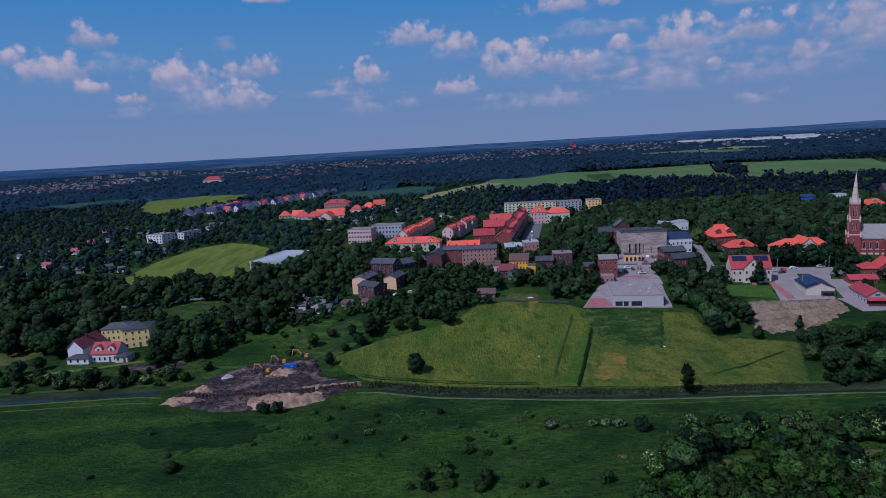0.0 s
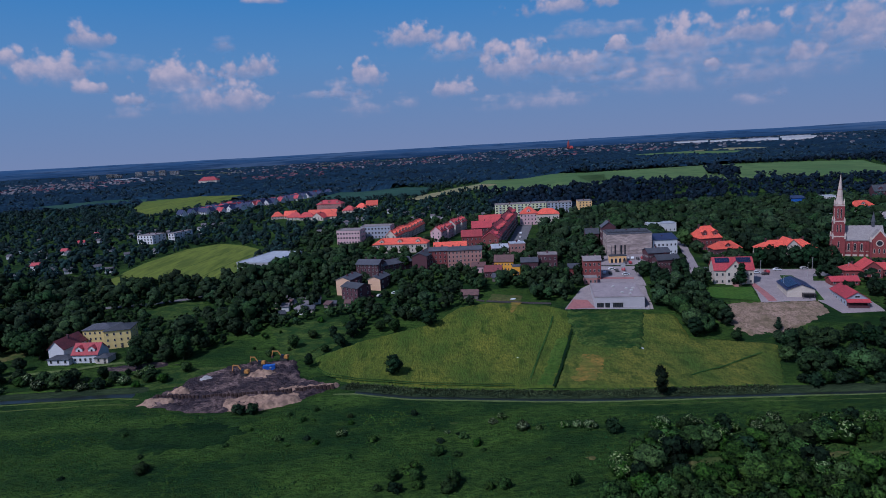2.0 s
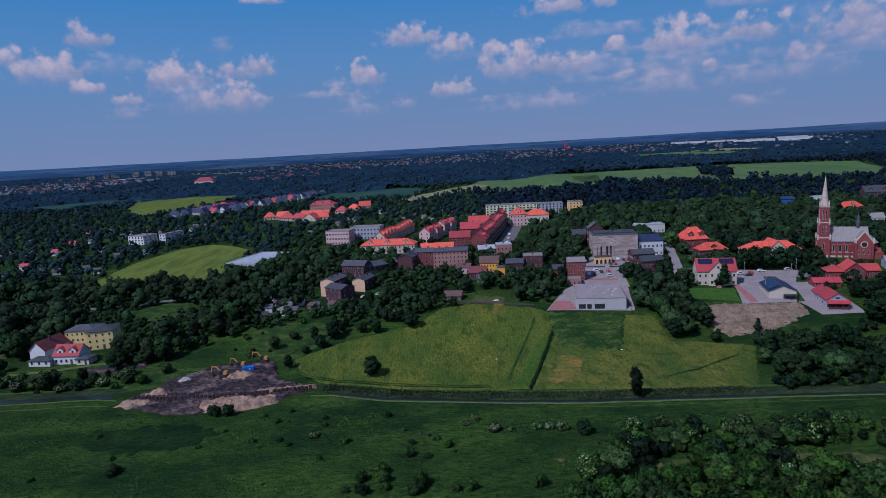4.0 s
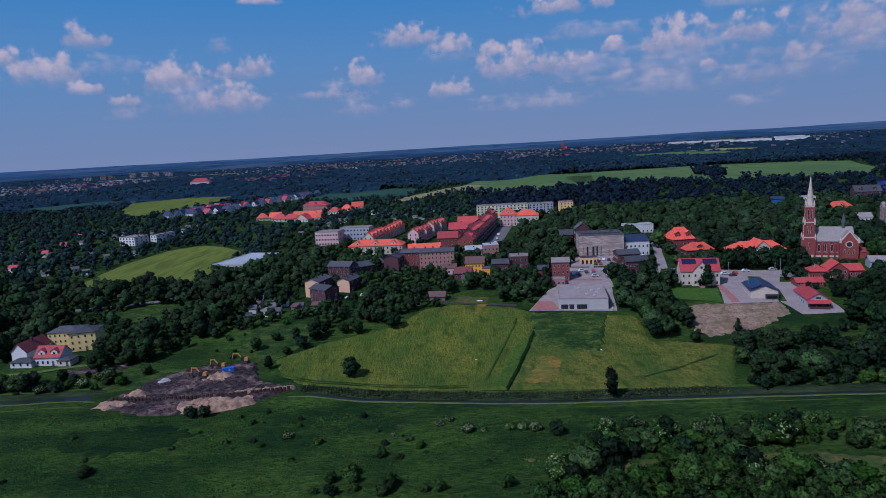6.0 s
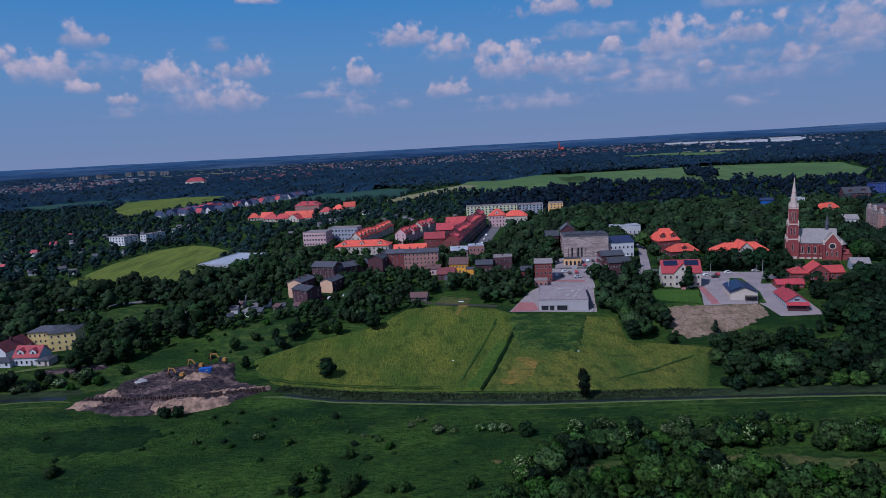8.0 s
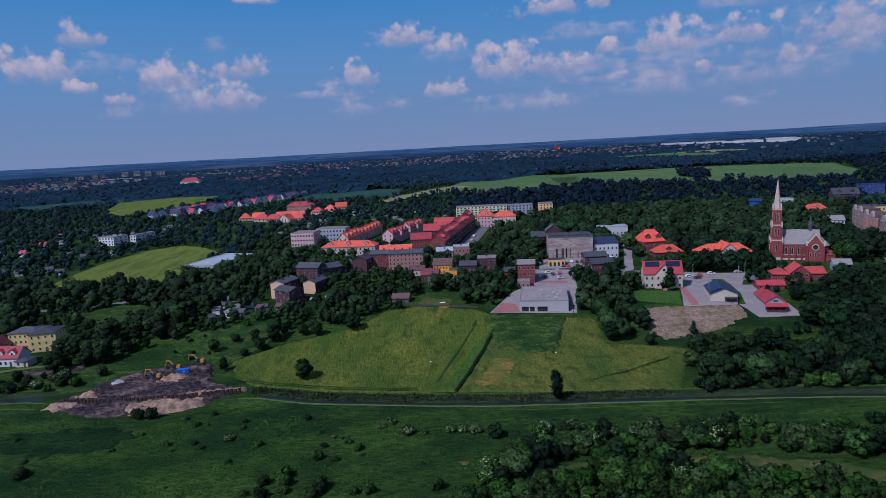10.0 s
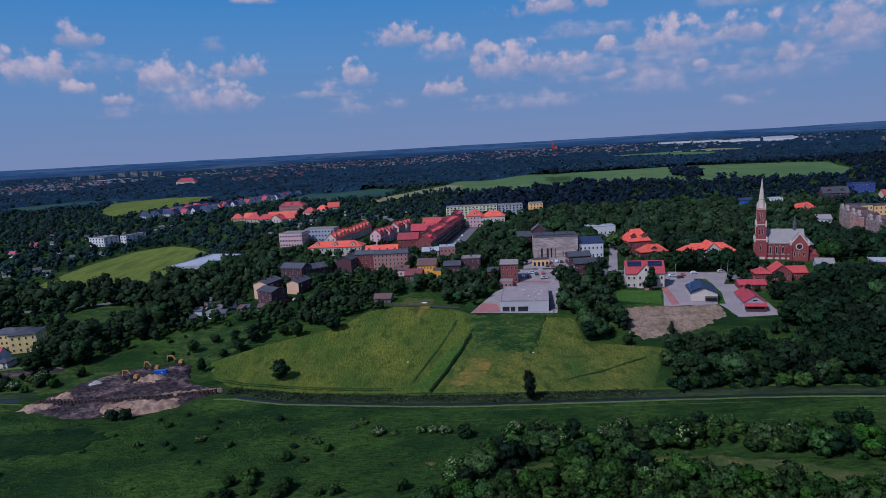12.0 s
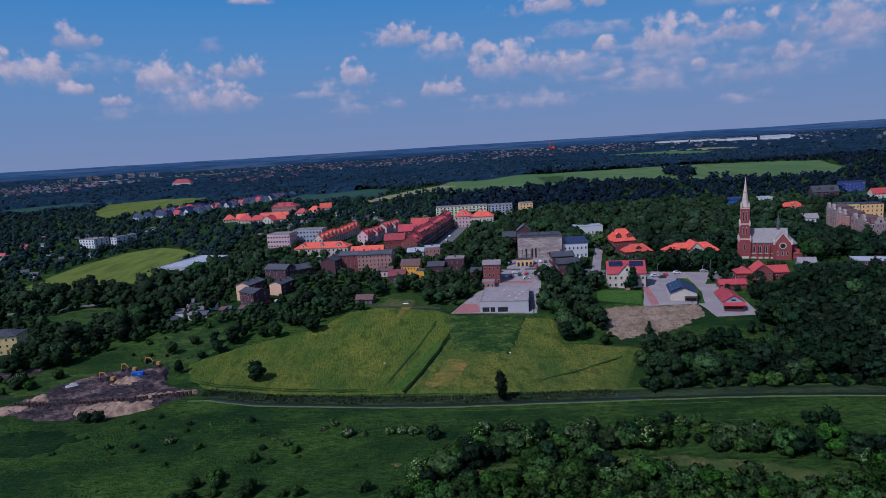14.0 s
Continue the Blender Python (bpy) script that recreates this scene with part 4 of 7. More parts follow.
def roof_mesh(kind, w, d, h, rh, o=0.45, th=0.22, m2=None):
    bm = bmesh.new()
    if kind in ("gable", "gable_f"):
        span, run = (d, w) if kind == "gable" else (w, d)
        s = rh / (span / 2)
        prof = [(-o, h - o * s), (span / 2, h + rh), (span + o, h - o * s), (span + o, h - o * s + th), (span / 2, h + rh + th * 1.2), (-o, h - o * s + th)]
        prism(bm, prof, -o, run + o, "x" if kind == "gable" else "y")
    elif kind in ("hip", "half"):
        k = min(d, w) / 2 * (1.0 if kind == "hip" else 0.55)
        lowx, hix = -o, w + o
        z0, z1 = h - 0.1, h + rh
        if w >= d:
            top = [(k, d / 2), (w - k, d / 2)]
        else:
            top = [(w / 2, k), (w / 2, d - k)]
        e = [bm.verts.new((x, y, z0)) for x, y in ((lowx, -o), (hix, -o), (hix, d + o), (lowx, d + o))]
        g = [bm.verts.new((x, y, z0 + th)) for x, y in ((lowx, -o), (hix, -o), (hix, d + o), (lowx, d + o))]
        t = [bm.verts.new((x, y, z1)) for x, y in top]
        for i in range(4):
            bm.faces.new((e[i], e[(i + 1) % 4], g[(i + 1) % 4], g[i]))
        bm.faces.new(e)
        if w >= d:
            fs = ((g[0], g[1], t[1], t[0]), (g[1], g[2], t[1]), (g[2], g[3], t[0], t[1]), (g[3], g[0], t[0]))
        else:
            fs = ((g[0], g[1], t[0]), (g[1], g[2], t[1], t[0]), (g[2], g[3], t[1]), (g[3], g[0], t[0], t[1]))
        for f in fs:
            bm.faces.new(f)
    elif kind == "shed":
        prism(bm, [(-o, h - o * rh / d), (d + o, h + rh + o * rh / d), (d + o, h + rh + o * rh / d + th), (-o, h - o * rh / d + th)], -o, w + o, "x")
    else:
        box(bm, -0.1, w + 0.1, -0.1, d + 0.1, h, h + 0.2)
        for x0, x1, y0, y1 in ((-0.1, w + 0.1, -0.1, 0.2), (-0.1, w + 0.1, d - 0.2, d + 0.1), (-0.1, 0.2, 0.2, d - 0.2), (w - 0.2, w + 0.1, 0.2, d - 0.2)):
            box(bm, x0, x1, y0, y1, h + 0.203, h + 0.203 + max(rh, 0.25))
    return bm


def wall_mesh(kind, w, d, h, rh, foot=2.0):
    bm = bmesh.new()
    box(bm, 0, w, 0, d, -foot, h - 0.02)
    if kind == "gable":
        for x in (0.0, w - 0.3):
            prism(bm, [(0.02, h - 0.018), (d - 0.02, h - 0.018), (d / 2, h + rh - 0.02)], x, x + 0.3, "x")
    if kind == "gable_f":
        for y in (0.0, d - 0.3):
            prism(bm, [(0.02, h - 0.018), (w - 0.02, h - 0.018), (w / 2, h + rh - 0.02)], y, y + 0.3, "y")
    if kind == "shed":
        for x in (0.0, w - 0.3):
            prism(bm, [(0.02, h - 0.018), (d, h - 0.018), (d, h + rh - 0.05)], x, x + 0.3, "x")
        box(bm, 0.3, w - 0.3, d - 0.3, d, h - 0.018, h + rh - 0.05)
    return bm


def chimney_part(ob, x, y, z0, z1, material=None):
    bm = bmesh.new()
    box(bm, -0.4, 0.4, -0.4, 0.4, 0, z1 - z0)
    box(bm, -0.5, 0.5, -0.5, 0.5, z1 - z0 + 0.003, z1 - z0 + 0.16)
    return part("chimney", bm, material or W_BRICK_DARK, ob, "", pose(x, y, z0))


def dormer_part(ob, x, y, z, w, hgt, depth, wall, roof):
    """A gabled dormer that looks to the front."""
    bm = bmesh.new()
    box(bm, -w / 2, w / 2, 0, depth, 0, hgt)
    prism(bm, [(-w / 2, hgt + 0.003), (w / 2, hgt + 0.003), (0, hgt + w * 0.38)], 0, depth, "y")
    dm = part("dormer", bm, wall, ob, "", pose(x, y, z))
    bm = bmesh.new()
    e, t = 0.25, w * 0.38
    prism(bm, [(-w / 2 - e, hgt - 0.15), (0, hgt + t + 0.02), (w / 2 + e, hgt - 0.15), (w / 2 + e, hgt + 0.05), (0, hgt + t + 0.24), (-w / 2 - e, hgt + 0.05)], -e, depth + 0.4, "y")
    part("roof", bm, roof, dm)
    part("window", window_mesh(min(1.0, w * 0.5), min(1.3, hgt * 0.75), FRAME_W), None, dm, "", pose(0, 0, hgt * 0.5))
    return dm


def house(x, y, w, d, h, yaw, roof="gable", rh=4.0, wall=None, tile=None, floors=2, cols=4, sides="flr", label="", name="house", category="house", group="houses of the town",
          ww=1.0, wh=1.5, frame_mat=None, chimneys=1, dormers=0, door=True, clear=14, trim=None, base=0.9, arched=False):
    """A house whose front left corner stands at x, y; its front runs w along yaw and its depth d away from the viewer."""
    m = pose(x, y, 0, 0, 0, yaw)
    low = min(gz(*(m @ Vector((a, b, 0))).xy) for a in (0, w) for b in (0, d))
    mid = gz(*(m @ Vector((w / 2, 0, 0))).xy)
    ob = thing(name, pose(x, y, max(low, mid - 0.6), 0, 0, yaw), label, category, group)
    part("wall", wall_mesh(roof, w, d, h, rh, 3.0), wall, ob)
    part("roof", roof_mesh(roof, w, d, h, rh), tile, ob)
    if floors:
        put_windows(ob, w, d, h, floors, cols, sides, ww, wh, frame_mat or FRAME_W, base, arched)
    if trim:
        bm = bmesh.new()
        box(bm, -0.06, w + 0.06, -0.06, d + 0.06, h - 0.35, h - 0.08)
        part("cornice", bm, trim, ob)
        bm = bmesh.new()
        box(bm, -0.05, w + 0.05, -0.05, d + 0.05, -0.5, 0.55)
        part("plinth", bm, trim, ob)
    if door:
        bm = bmesh.new()
        box(bm, -0.55, 0.55, -0.06, 0.05, 0, 2.15)
        box(bm, -0.68, 0.68, -0.10, -0.02, 2.153, 2.3)
        part("door", bm, FRAME_D, ob, "", pose(w * (0.5 + 0.5 / max(1, cols)) if cols % 2 == 0 else w * (0.5 + 1.0 / max(2, cols)), 0, 0.05))
    for k in range(chimneys):
        s = (k + 0.7) / (chimneys + 0.4)
        if roof == "flat" or roof == "shed":
            chimney_part(ob, w * s, d * 0.6, h, h + 1.6)
        elif roof == "gable_f" or (roof in ("hip", "half") and w < d):
            chimney_part(ob, w * 0.5 + 0.8, d * s, h + rh * 0.4, h + rh + 0.9)
        else:
            chimney_part(ob, w * s, d * 0.5 + 0.8, h + rh * 0.4, h + rh + 0.9)
    for k in range(dormers):
        s = (k + 0.5) / dormers
        dw = min(3.2, w / dormers * 0.62)
        dormer_part(ob, w * s, d * 0.10, h + rh * 0.14, dw, rh * 0.42, d * 0.26, wall, tile)
    clear = max(clear, 0.05 * y) if y > 420 else clear
    TAKEN.append([tuple((m @ Vector(p)).xy) for p in ((-3, -clear, 0), (w + 3, -clear, 0), (w + 3, d + 3, 0), (-3, d + 3, 0))])
    return ob


# ---- the church ----
def church():
    w, d, h, rh = 20.5, 14.0, 10.3, 7.4
    ob = thing("church", pose(246.5, 374, gz(252, 372), 0, 0, -22), "red brick church with a tall tower and pale stone spire", "church")
    TAKEN.append([(236, 338), (290, 326), (296, 388), (244, 392)])
    # nave, to the east of the tower
    bm = bmesh.new()
    box(bm, 6.8, 6.8 + w, 1.0, 1.0 + d, -2, h - 0.02)
    prism(bm, [(1.02, h - 0.018), (d + 0.98, h - 0.018), (1 + d / 2, h + rh)], 6.8 + w - 0.6, 6.8 + w, "x")
    part("nave", bm, W_CHURCH, ob)
    bm = bmesh.new()
    s = rh / (d / 2)
    prism(bm, [(0.5, h - 0.5 * s), (1 + d / 2, h + rh), (d + 1.5, h - 0.5 * s), (d + 1.5, h - 0.5 * s + 0.35), (1 + d / 2, h + rh + 0.4), (0.5, h - 0.5 * s + 0.35)], 6.6, 6.8 + w + 0.3, "x")
    part("roof", bm, T_SLATE, ob, "grey slate roof")
    for x in (10.6, 14.0, 17.3):
        bm = bmesh.new()
        box(bm, x - 0.4, x + 0.4, 0.1, 0.996, -1, h - 2.2)
        prism(bm, [(0.1, h - 2.197), (0.996, h - 2.197), (0.996, h - 1.0)], x - 0.4, x + 0.4, "x")
        part("buttress", bm, W_CHURCH, ob)
    bm = bmesh.new()
    box(bm, 6.7, 6.9 + w, 0.85, 1.15 + d, -1, 1.1)
    part("plinth", bm, W_STONE, ob, "pale stone plinth")
    bm = bmesh.new()
    box(bm, 6.75, 6.85 + w, 0.9, 1.1 + d, h - 1.0, h - 0.5)
    part("cornice", bm, W_STONE, ob)
    for x in (8.9, 12.3, 15.7):
        part("window", window_mesh(1.3, 3.6, W_STONE, True), None, ob, "arched church window", pose(x, 1.0, 5.4))
    # transept with a gable
    tw, tx, th, tr = 9.4, 19.4, 10.3, 5.6
    bm = bmesh.new()
    box(bm, tx, tx + tw, -2.2, 6.0, -2, th)
    prism(bm, [(tx, th + 0.003), (tx + tw, th + 0.003), (tx + tw / 2, th + tr)], -2.2, -1.6, "y")
    tp = part("transept", bm, W_CHURCH, ob)
    bm = bmesh.new()
    prism(bm, [(tx - 0.4, th - 0.5), (tx + tw / 2, th + tr + 0.05), (tx + tw + 0.4, th - 0.5), (tx + tw + 0.4, th - 0.1), (tx + tw / 2, th + tr + 0.5), (tx - 0.4, th - 0.1)], -1.55, 8.0, "y")
    part("roof", bm, T_SLATE, tp)
    bm = bmesh.new()
    for sgn in (-1, 1):
        x0 = tx + tw / 2
        prism(bm, [(x0 + sgn * (tw / 2 + 0.5), th - 0.3), (x0 + sgn * (tw / 2 - 0.3), th - 0.3), (x0, th + tr + 0.1), (x0, th + tr + 0.9)], -2.35, -1.5, "y")
    part("coping", bm, W_STONE, tp, "pale stone gable coping")
    bm = bmesh.new()
    cone(bm, 2.0, 2.0, 0, 0.25, 20, m=pose(tx + tw / 2, -2.2, 8.6, 90))
    part("rose_window", bm, W_STONE, tp, "round stone-framed rose window")
    bm = bmesh.new()
    cone(bm, 1.45, 1.45, 0.05, 0.32, 20, m=pose(tx + tw / 2, -2.2, 8.6, 90))
    part("rose_glass", bm, GLASS, tp)
    for x in (tx + 2.2, tx + tw / 2, tx + tw - 2.2):
        part("window", window_mesh(1.0, 2.2, W_STONE, True), None, tp, "", pose(x, -2.2, 3.6))
    for x in (tx - 0.1, tx + tw - 0.9):
        bm = bmesh.new()
        box(bm, x, x + 1.0, -3.0, -2.205, -1, th - 1.2)
        prism(bm, [(-3.0, th - 1.197), (-2.205, th - 1.197), (-2.205, th + 0.6)], x, x + 1.0, "x")
        part("buttress", bm, W_CHURCH, tp)
    # choir
    bm = bmesh.new()
    cone(bm, 6.0, 6.0, -2, 8.6, 8, 27.2, 8.0, turn=math.pi / 8)
    ch = part("choir", bm, W_CHURCH, ob)
    bm = bmesh.new()
    cone(bm, 6.5, 0, 8.6, 15.0, 8, 27.2, 8.0, turn=math.pi / 8)
    part("roof", bm, T_SLATE, ch)
    for a in (-100, -55, -10):
        c, q = math.cos(radians(a)), math.sin(radians(a))
        part("window", window_mesh(1.1, 3.4, W_STONE, True), None, ch, "", pose(27.2 + 5.6 * c, 8 + 5.6 * q, 4.6, 0, 0, a + 90))
    bm = bmesh.new()
    box(bm, 29.5, 34.5, -1.0, 5.0, -2, 3.6)
    prism(bm, [(-1.4, 3.6), (5.2, 3.6), (5.2, 5.6)], 29.3, 34.7, "x")
    part("sacristy", bm, W_CHURCH, ob)
    # ridge turret
    bm = bmesh.new()
    cone(bm, 1.1, 0.95, h + rh - 0.6, h + rh + 2.6, 8, 22.5, 8)
    cone(bm, 1.3, 0, h + rh + 2.603, h + rh + 9.5, 8, 22.5, 8)
    part("ridge_turret", bm, T_DARK, ob, "slender dark metal ridge turret")
    # tower in three stages
    tow = part("tower", tower_stage(8.4, -2, 12.5), W_CHURCH, ob, "", Matrix.Diagonal((0.8, 0.8, 1, 1)))
    for w2, z0, z1, nm in ((6.9, 12.5, 22.0, "middle_stage"), (5.8, 22.0, 32.0, "belfry")):
        part(nm, tower_stage(w2, z0 + 0.003, z1, 8.4), W_CHURCH, tow)
    for z, w2 in ((1.2, 8.7), (12.3, 8.7), (21.7, 7.3), (31.4, 6.3)):
        bm = bmesh.new()
        o = (8.4 - w2) / 2
        box(bm, o, o + w2, o, o + w2, z - (2.6 if z < 2 else 0.35), z + 0.35)
        part("string_course", bm, W_STONE, tow, "pale stone band")
    for z, hh, ww in ((7.0, 3.6, 1.1), (17.0, 4.0, 1.0), (26.2, 5.4, 1.0)):
        for k in ((-1.1, 1.1) if z > 10 else (0,)):
            dlt = {7.0: 0, 17.0: 0.75, 26.2: 1.3}[z]
            me = window_mesh(ww, hh, W_STONE, True)
            part("window", me, None, tow, "louvred tower opening", pose(4.2 + k, dlt, z))
            part("window", me, None, tow, "louvred tower opening", pose(dlt, 4.2 + k, z, 0, 0, -90))
    bm = bmesh.new()
    cone(bm, 3.2, 2.5, 32.0, 34.0, 8, 4.2, 4.2, turn=math.pi / 8)
    cone(bm, 2.5, 0.12, 34.0, 50.2, 8, 4.2, 4.2, turn=math.pi / 8)
    sp = part("spire", bm, W_STONE, ob, "pale pointed octagonal stone spire", Matrix.Diagonal((0.8, 0.8, 1, 1)))
    for z, r in ((37, 2.12), (41, 1.53), (45, 0.94)):
        bm = bmesh.new()
        cone(bm, r, r, z, z + 0.3, 8, 4.2, 4.2, turn=math.pi / 8)
        part("band", bm, W_BRICK_PALE, sp)
    for sx in (1.6, 6.8):
        for sy in (1.6, 6.8):
            bm = bmesh.new()
            box(bm, sx - 0.45, sx + 0.45, sy - 0.45, sy + 0.45, 32.003, 33.6)
            cone(bm, 0.62, 0, 33.603, 35.6, 4, sx, sy, turn=math.pi / 4)
            part("pinnacle", bm, W_STONE, tow, "pale stone corner pinnacle")
    for z, o in ((12.5, 0.1), (22.0, 0.85)):
        for sx in (o, 8.4 - o):
            for sy in (o, 8.4 - o):
                bm = bmesh.new()
                box(bm, sx - 0.5, sx + 0.5, sy - 0.5, sy + 0.5, z - 1.6, z + 1.0)
                cone(bm, 0.7, 0, z + 1.003, z + 2.6, 4, sx, sy, turn=math.pi / 4)
                part("corner_gablet", bm, W_STONE, tow, "pale stone cap of a corner buttress")
    for x in (19.4, 28.8):
        bm = bmesh.new()
        box(bm, x - 0.55, x + 0.55, -3.05, -1.9, 9.4, 11.4)
        cone(bm, 0.75, 0, 11.403, 13.2, 4, x, -2.45, turn=math.pi / 4)
        part("shoulder_pinnacle", bm, W_STONE, tp, "pale stone pinnacle on the gable's shoulder")
    bm = bmesh.new()
    box(bm, 6.72, 6.88 + w, 0.82, 0.99, 3.0, 3.35)
    part("sill_course", bm, W_STONE, ob, "pale stone band below the windows")
    bm = bmesh.new()
    box(bm, 4.13, 4.27, 4.13, 4.27, 50.1, 51.8)
    box(bm, 3.7, 4.7, 4.14, 4.26, 51.0, 51.15)
    part("cross", bm, FRAME_D, sp)


def tower_stage(w, z0, z1, full=8.4):
    bm = bmesh.new()
    o = (full - w) / 2
    box(bm, o, o + w, o, o + w, z0, z1)
    for sx in (o - 0.25, o + w - 0.95):
        for sy in (o - 0.25, o + w - 0.95):
            box(bm, sx, sx + 1.2, sy, sy + 1.2, z0, z1 - 1.0)
    return bm


church()

# ---- houses round the church and car park ----
villa = house(149.5, 319, 19.6, 12, 8.0, -11, "gable", 5.6, W_CREAM, T_CRIMSON, 2, 7, "fl", "cream villa with a red roof, gable and solar panels", "villa", "house", trim=W_STONE, chimneys=2)
bm = bmesh.new()
box(bm, 5.5, 14.5, -1.6, 6, -2, 8.2)
prism(bm, [(5.5, 8.203), (14.5, 8.203), (10, 13.2)], -1.6, 6, "y")
bay = part("gable_bay", bm, W_CREAM, villa)
bm = bmesh.new()
prism(bm, [(5.0, 7.7), (10, 13.25), (15.0, 7.7), (15.0, 8.0), (10, 13.6), (5.0, 8.0)], -2.0, 6.2, "y")
part("roof", bm, T_CRIMSON, bay)
for z in (2.2, 5.9):
    for x in (7.0, 10.0, 13.0):
        part("window", window_mesh(1.0, 1.6, FRAME_W), None, bay, "", pose(x, -1.6, z))
part("window", window_mesh(1.2, 1.4, FRAME_W), None, bay, "", pose(10, -1.6, 10.2))
bm = bmesh.new()
box(bm, 8.8, 11.2, -4.4, -1.65, -1, 0.9)
box(bm, 9.0, 11.0, -5.2, -4.41, -1, 0.45)
part("front_steps", bm, W_BRICK_PALE, villa)


def solar_rows(ob, x0, x1, y0, z0, slope, rows, cols):
    """Solar panels lying on a roof slope, each panel a piece."""
    me = None
    for r in range(rows):
        for c in range(cols):
            if me is None:
                bm = bmesh.new()
                box(bm, 0.04, (x1 - x0) / cols - 0.04, 0.04, 1.6, 0, 0.05)
                me = mesh_of("solar_panel", bm, PANEL)
            m = pose(x0 + (x1 - x0) * c / cols, y0, z0, slope) @ pose(0, r * 1.68, 0.0)
            part("solar_panel", me, None, ob, "", m)


solar_rows(villa, 1.0, 8.2, 2.95, 11.35, 43, 2, 6)
solar_rows(villa, 11.6, 18.8, 2.95, 11.35, 43, 2, 7)
hall = house(173, 291, 12.2, 18, 4.0, -14, "gable_f", 2.6, W_CREAM, T_BLUE, 0, 3, "f", "cream hall with a dark blue steel roof and solar panels", "community_hall", "hall", chimneys=0, door=True, clear=16)
bm = bmesh.new()
box(bm, 6.4, 12.0, -2.6, -0.02, 2.3, 2.55)
for x in (6.5, 9.1, 11.7):
    box(bm, x, x + 0.2, -2.5, -2.3, -0.5, 2.297)
box(bm, 6.5, 11.9, -0.1, -0.03, 0, 2.29)
part("porch", bm, FRAME_D, hall, "dark wooden porch")
for c in range(4):
    for r in range(8):
        bm2 = WINDOWS.get("hall_panel")
        if bm2 is None:
            bm = bmesh.new()
            box(bm, 0, 1.2, 0, 1.9, 0, 0.06)
            bm2 = WINDOWS["hall_panel"] = mesh_of("solar_panel", bm, PANEL)
        part("solar_panel", bm2, None, hall, "", pose(0.1, 1.0 + r * 2.05, 4.68, 0, -math.degrees(math.atan2(2.6, 6.1)), 0) @ pose(0.2 + 1.28 * c, 0, 0.03))
chapel = house(191.6, 275.5, 9.2, 19, 4.0, -13, "gable_f", 2.9, W_BLUEGREY, T_CRIMSON, 1, 4, "l", "low pale blue house with a crimson roof and a porch", "parish_house", "house", ww=1.2, wh=1.6, clear=14, chimneys=0)
bm = bmesh.new()
box(bm, 0.3, 8.9, -2.2, -1.95, 0.0, 1.0)
for x in (0.3, 3.1, 5.9, 8.65):
    box(bm, x, x + 0.25, -2.2, -1.95, 1.003, 2.6)
box(bm, 0.3, 8.9, -0.12, -0.03, 0.0, 2.59)
part("porch", bm, W_BRICK_DARK, chapel, "dark red timber porch")
bm = bmesh.new()
prism(bm, [(-2.7, 2.5), (-0.03, 3.5), (-0.03, 3.7), (-2.7, 2.7)], -0.3, 9.5, "x")
part("porch_roof", bm, T_CRIMSON, chapel, "crimson lean-to porch roof")
part("window", window_mesh(2.2, 0.9, FRAME_W), None, chapel, "wide gable window", pose(4.6, 0, 4.7))
house(204, 306, 13, 7, 2.4, -9, "gable", 1.8, W_BRICK, T_CRIMSON, 1, 5, "f", "long low outbuilding with a crimson roof", clear=3)
house(219, 319, 8.2, 9, 4.2, -12, "hip", 3.0, W_BRICK, T_RED, 1, 3, "fl", "red brick house with a hipped red tiled roof", clear=4)
house(227, 317, 9.4, 12, 5.2, -16, "gable_f", 3.8, W_BRICK, T_RED, 2, 3, "fl", "red brick gabled house by the church", clear=10)
house(237, 319, 9.5, 8, 3.8, -6, "gable", 2.8, W_BRICK, T_RED, 1, 4, "f", "red brick house with a red tiled roof", clear=6)
house(198, 364, 32, 13, 8.2, -4, "hip", 5.0, W_CREAM, T_ORANGE, 2, 9, "flr", "large building with an orange tiled roof behind trees", clear=2, chimneys=4)
house(209, 361.5, 12, 13, 8.6, -4, "gable_f", 5.6, W_CREAM, T_ORANGE, 2, 4, "f", "tall wing with an orange tiled roof behind trees", clear=2, dormers=1)
ov = house(177, 403, 15, 15, 8.5, 6, "half", 7.5, W_BRICK, T_ORANGE, 2, 5, "fl", "dark brick villa with a steep orange roof", chimneys=3, clear=8, dormers=2)
house(180, 388, 18, 10, 4.6, 2, "hip", 4.4, W_BRICK_DARK, T_ORANGE, 1, 6, "fl", "low brick wing with an orange tiled roof", clear=10, dormers=1)
# ---- the big grey building and its neighbours ----
g = house(110.5, 387, 28.0, 18, 13.6, -6, "flat", 0.5, W_PATCHED, T_DARK, 0, 6, "f", "big blank grey-rendered former factory block", "grey_building", "building", chimneys=3, door=False, clear=22)
for x in (5.2, 9.0, 11.2):
    part("window", window_mesh(1.1, 6.2, W_PATCHED), None, g, "tall dark slot opening", pose(x, 0, 3.6))
bm = bmesh.new()
for x in (2.0, 4.0, 7.6, 10.2, 13.0, 18.0, 22.5, 26.5):
    box(bm, x, x + 0.5, -0.5, -0.005, -2, 7.0 if x < 14 else 5)
part("buttress", bm, W_PATCHED, g)
bm = bmesh.new()
box(bm, 1.5, 26.5, 5.0, 16.5, 13.8, 14.7)
for k in range(7):
    box(bm, 3.0 + 3.4 * k, 3.5 + 3.4 * k, 4.6, 4.997, 13.8, 15.2)
part("roof_storey", bm, T_DARK, g, "dark set-back roof storey")
house(113, 409, 9, 9, 14.8, -6, "gable_f", 3.4, W_BRICK_DARK, T_DARK, 3, 3, "fl", "dark brick tenement with a felt roof", clear=0, chimneys=2)
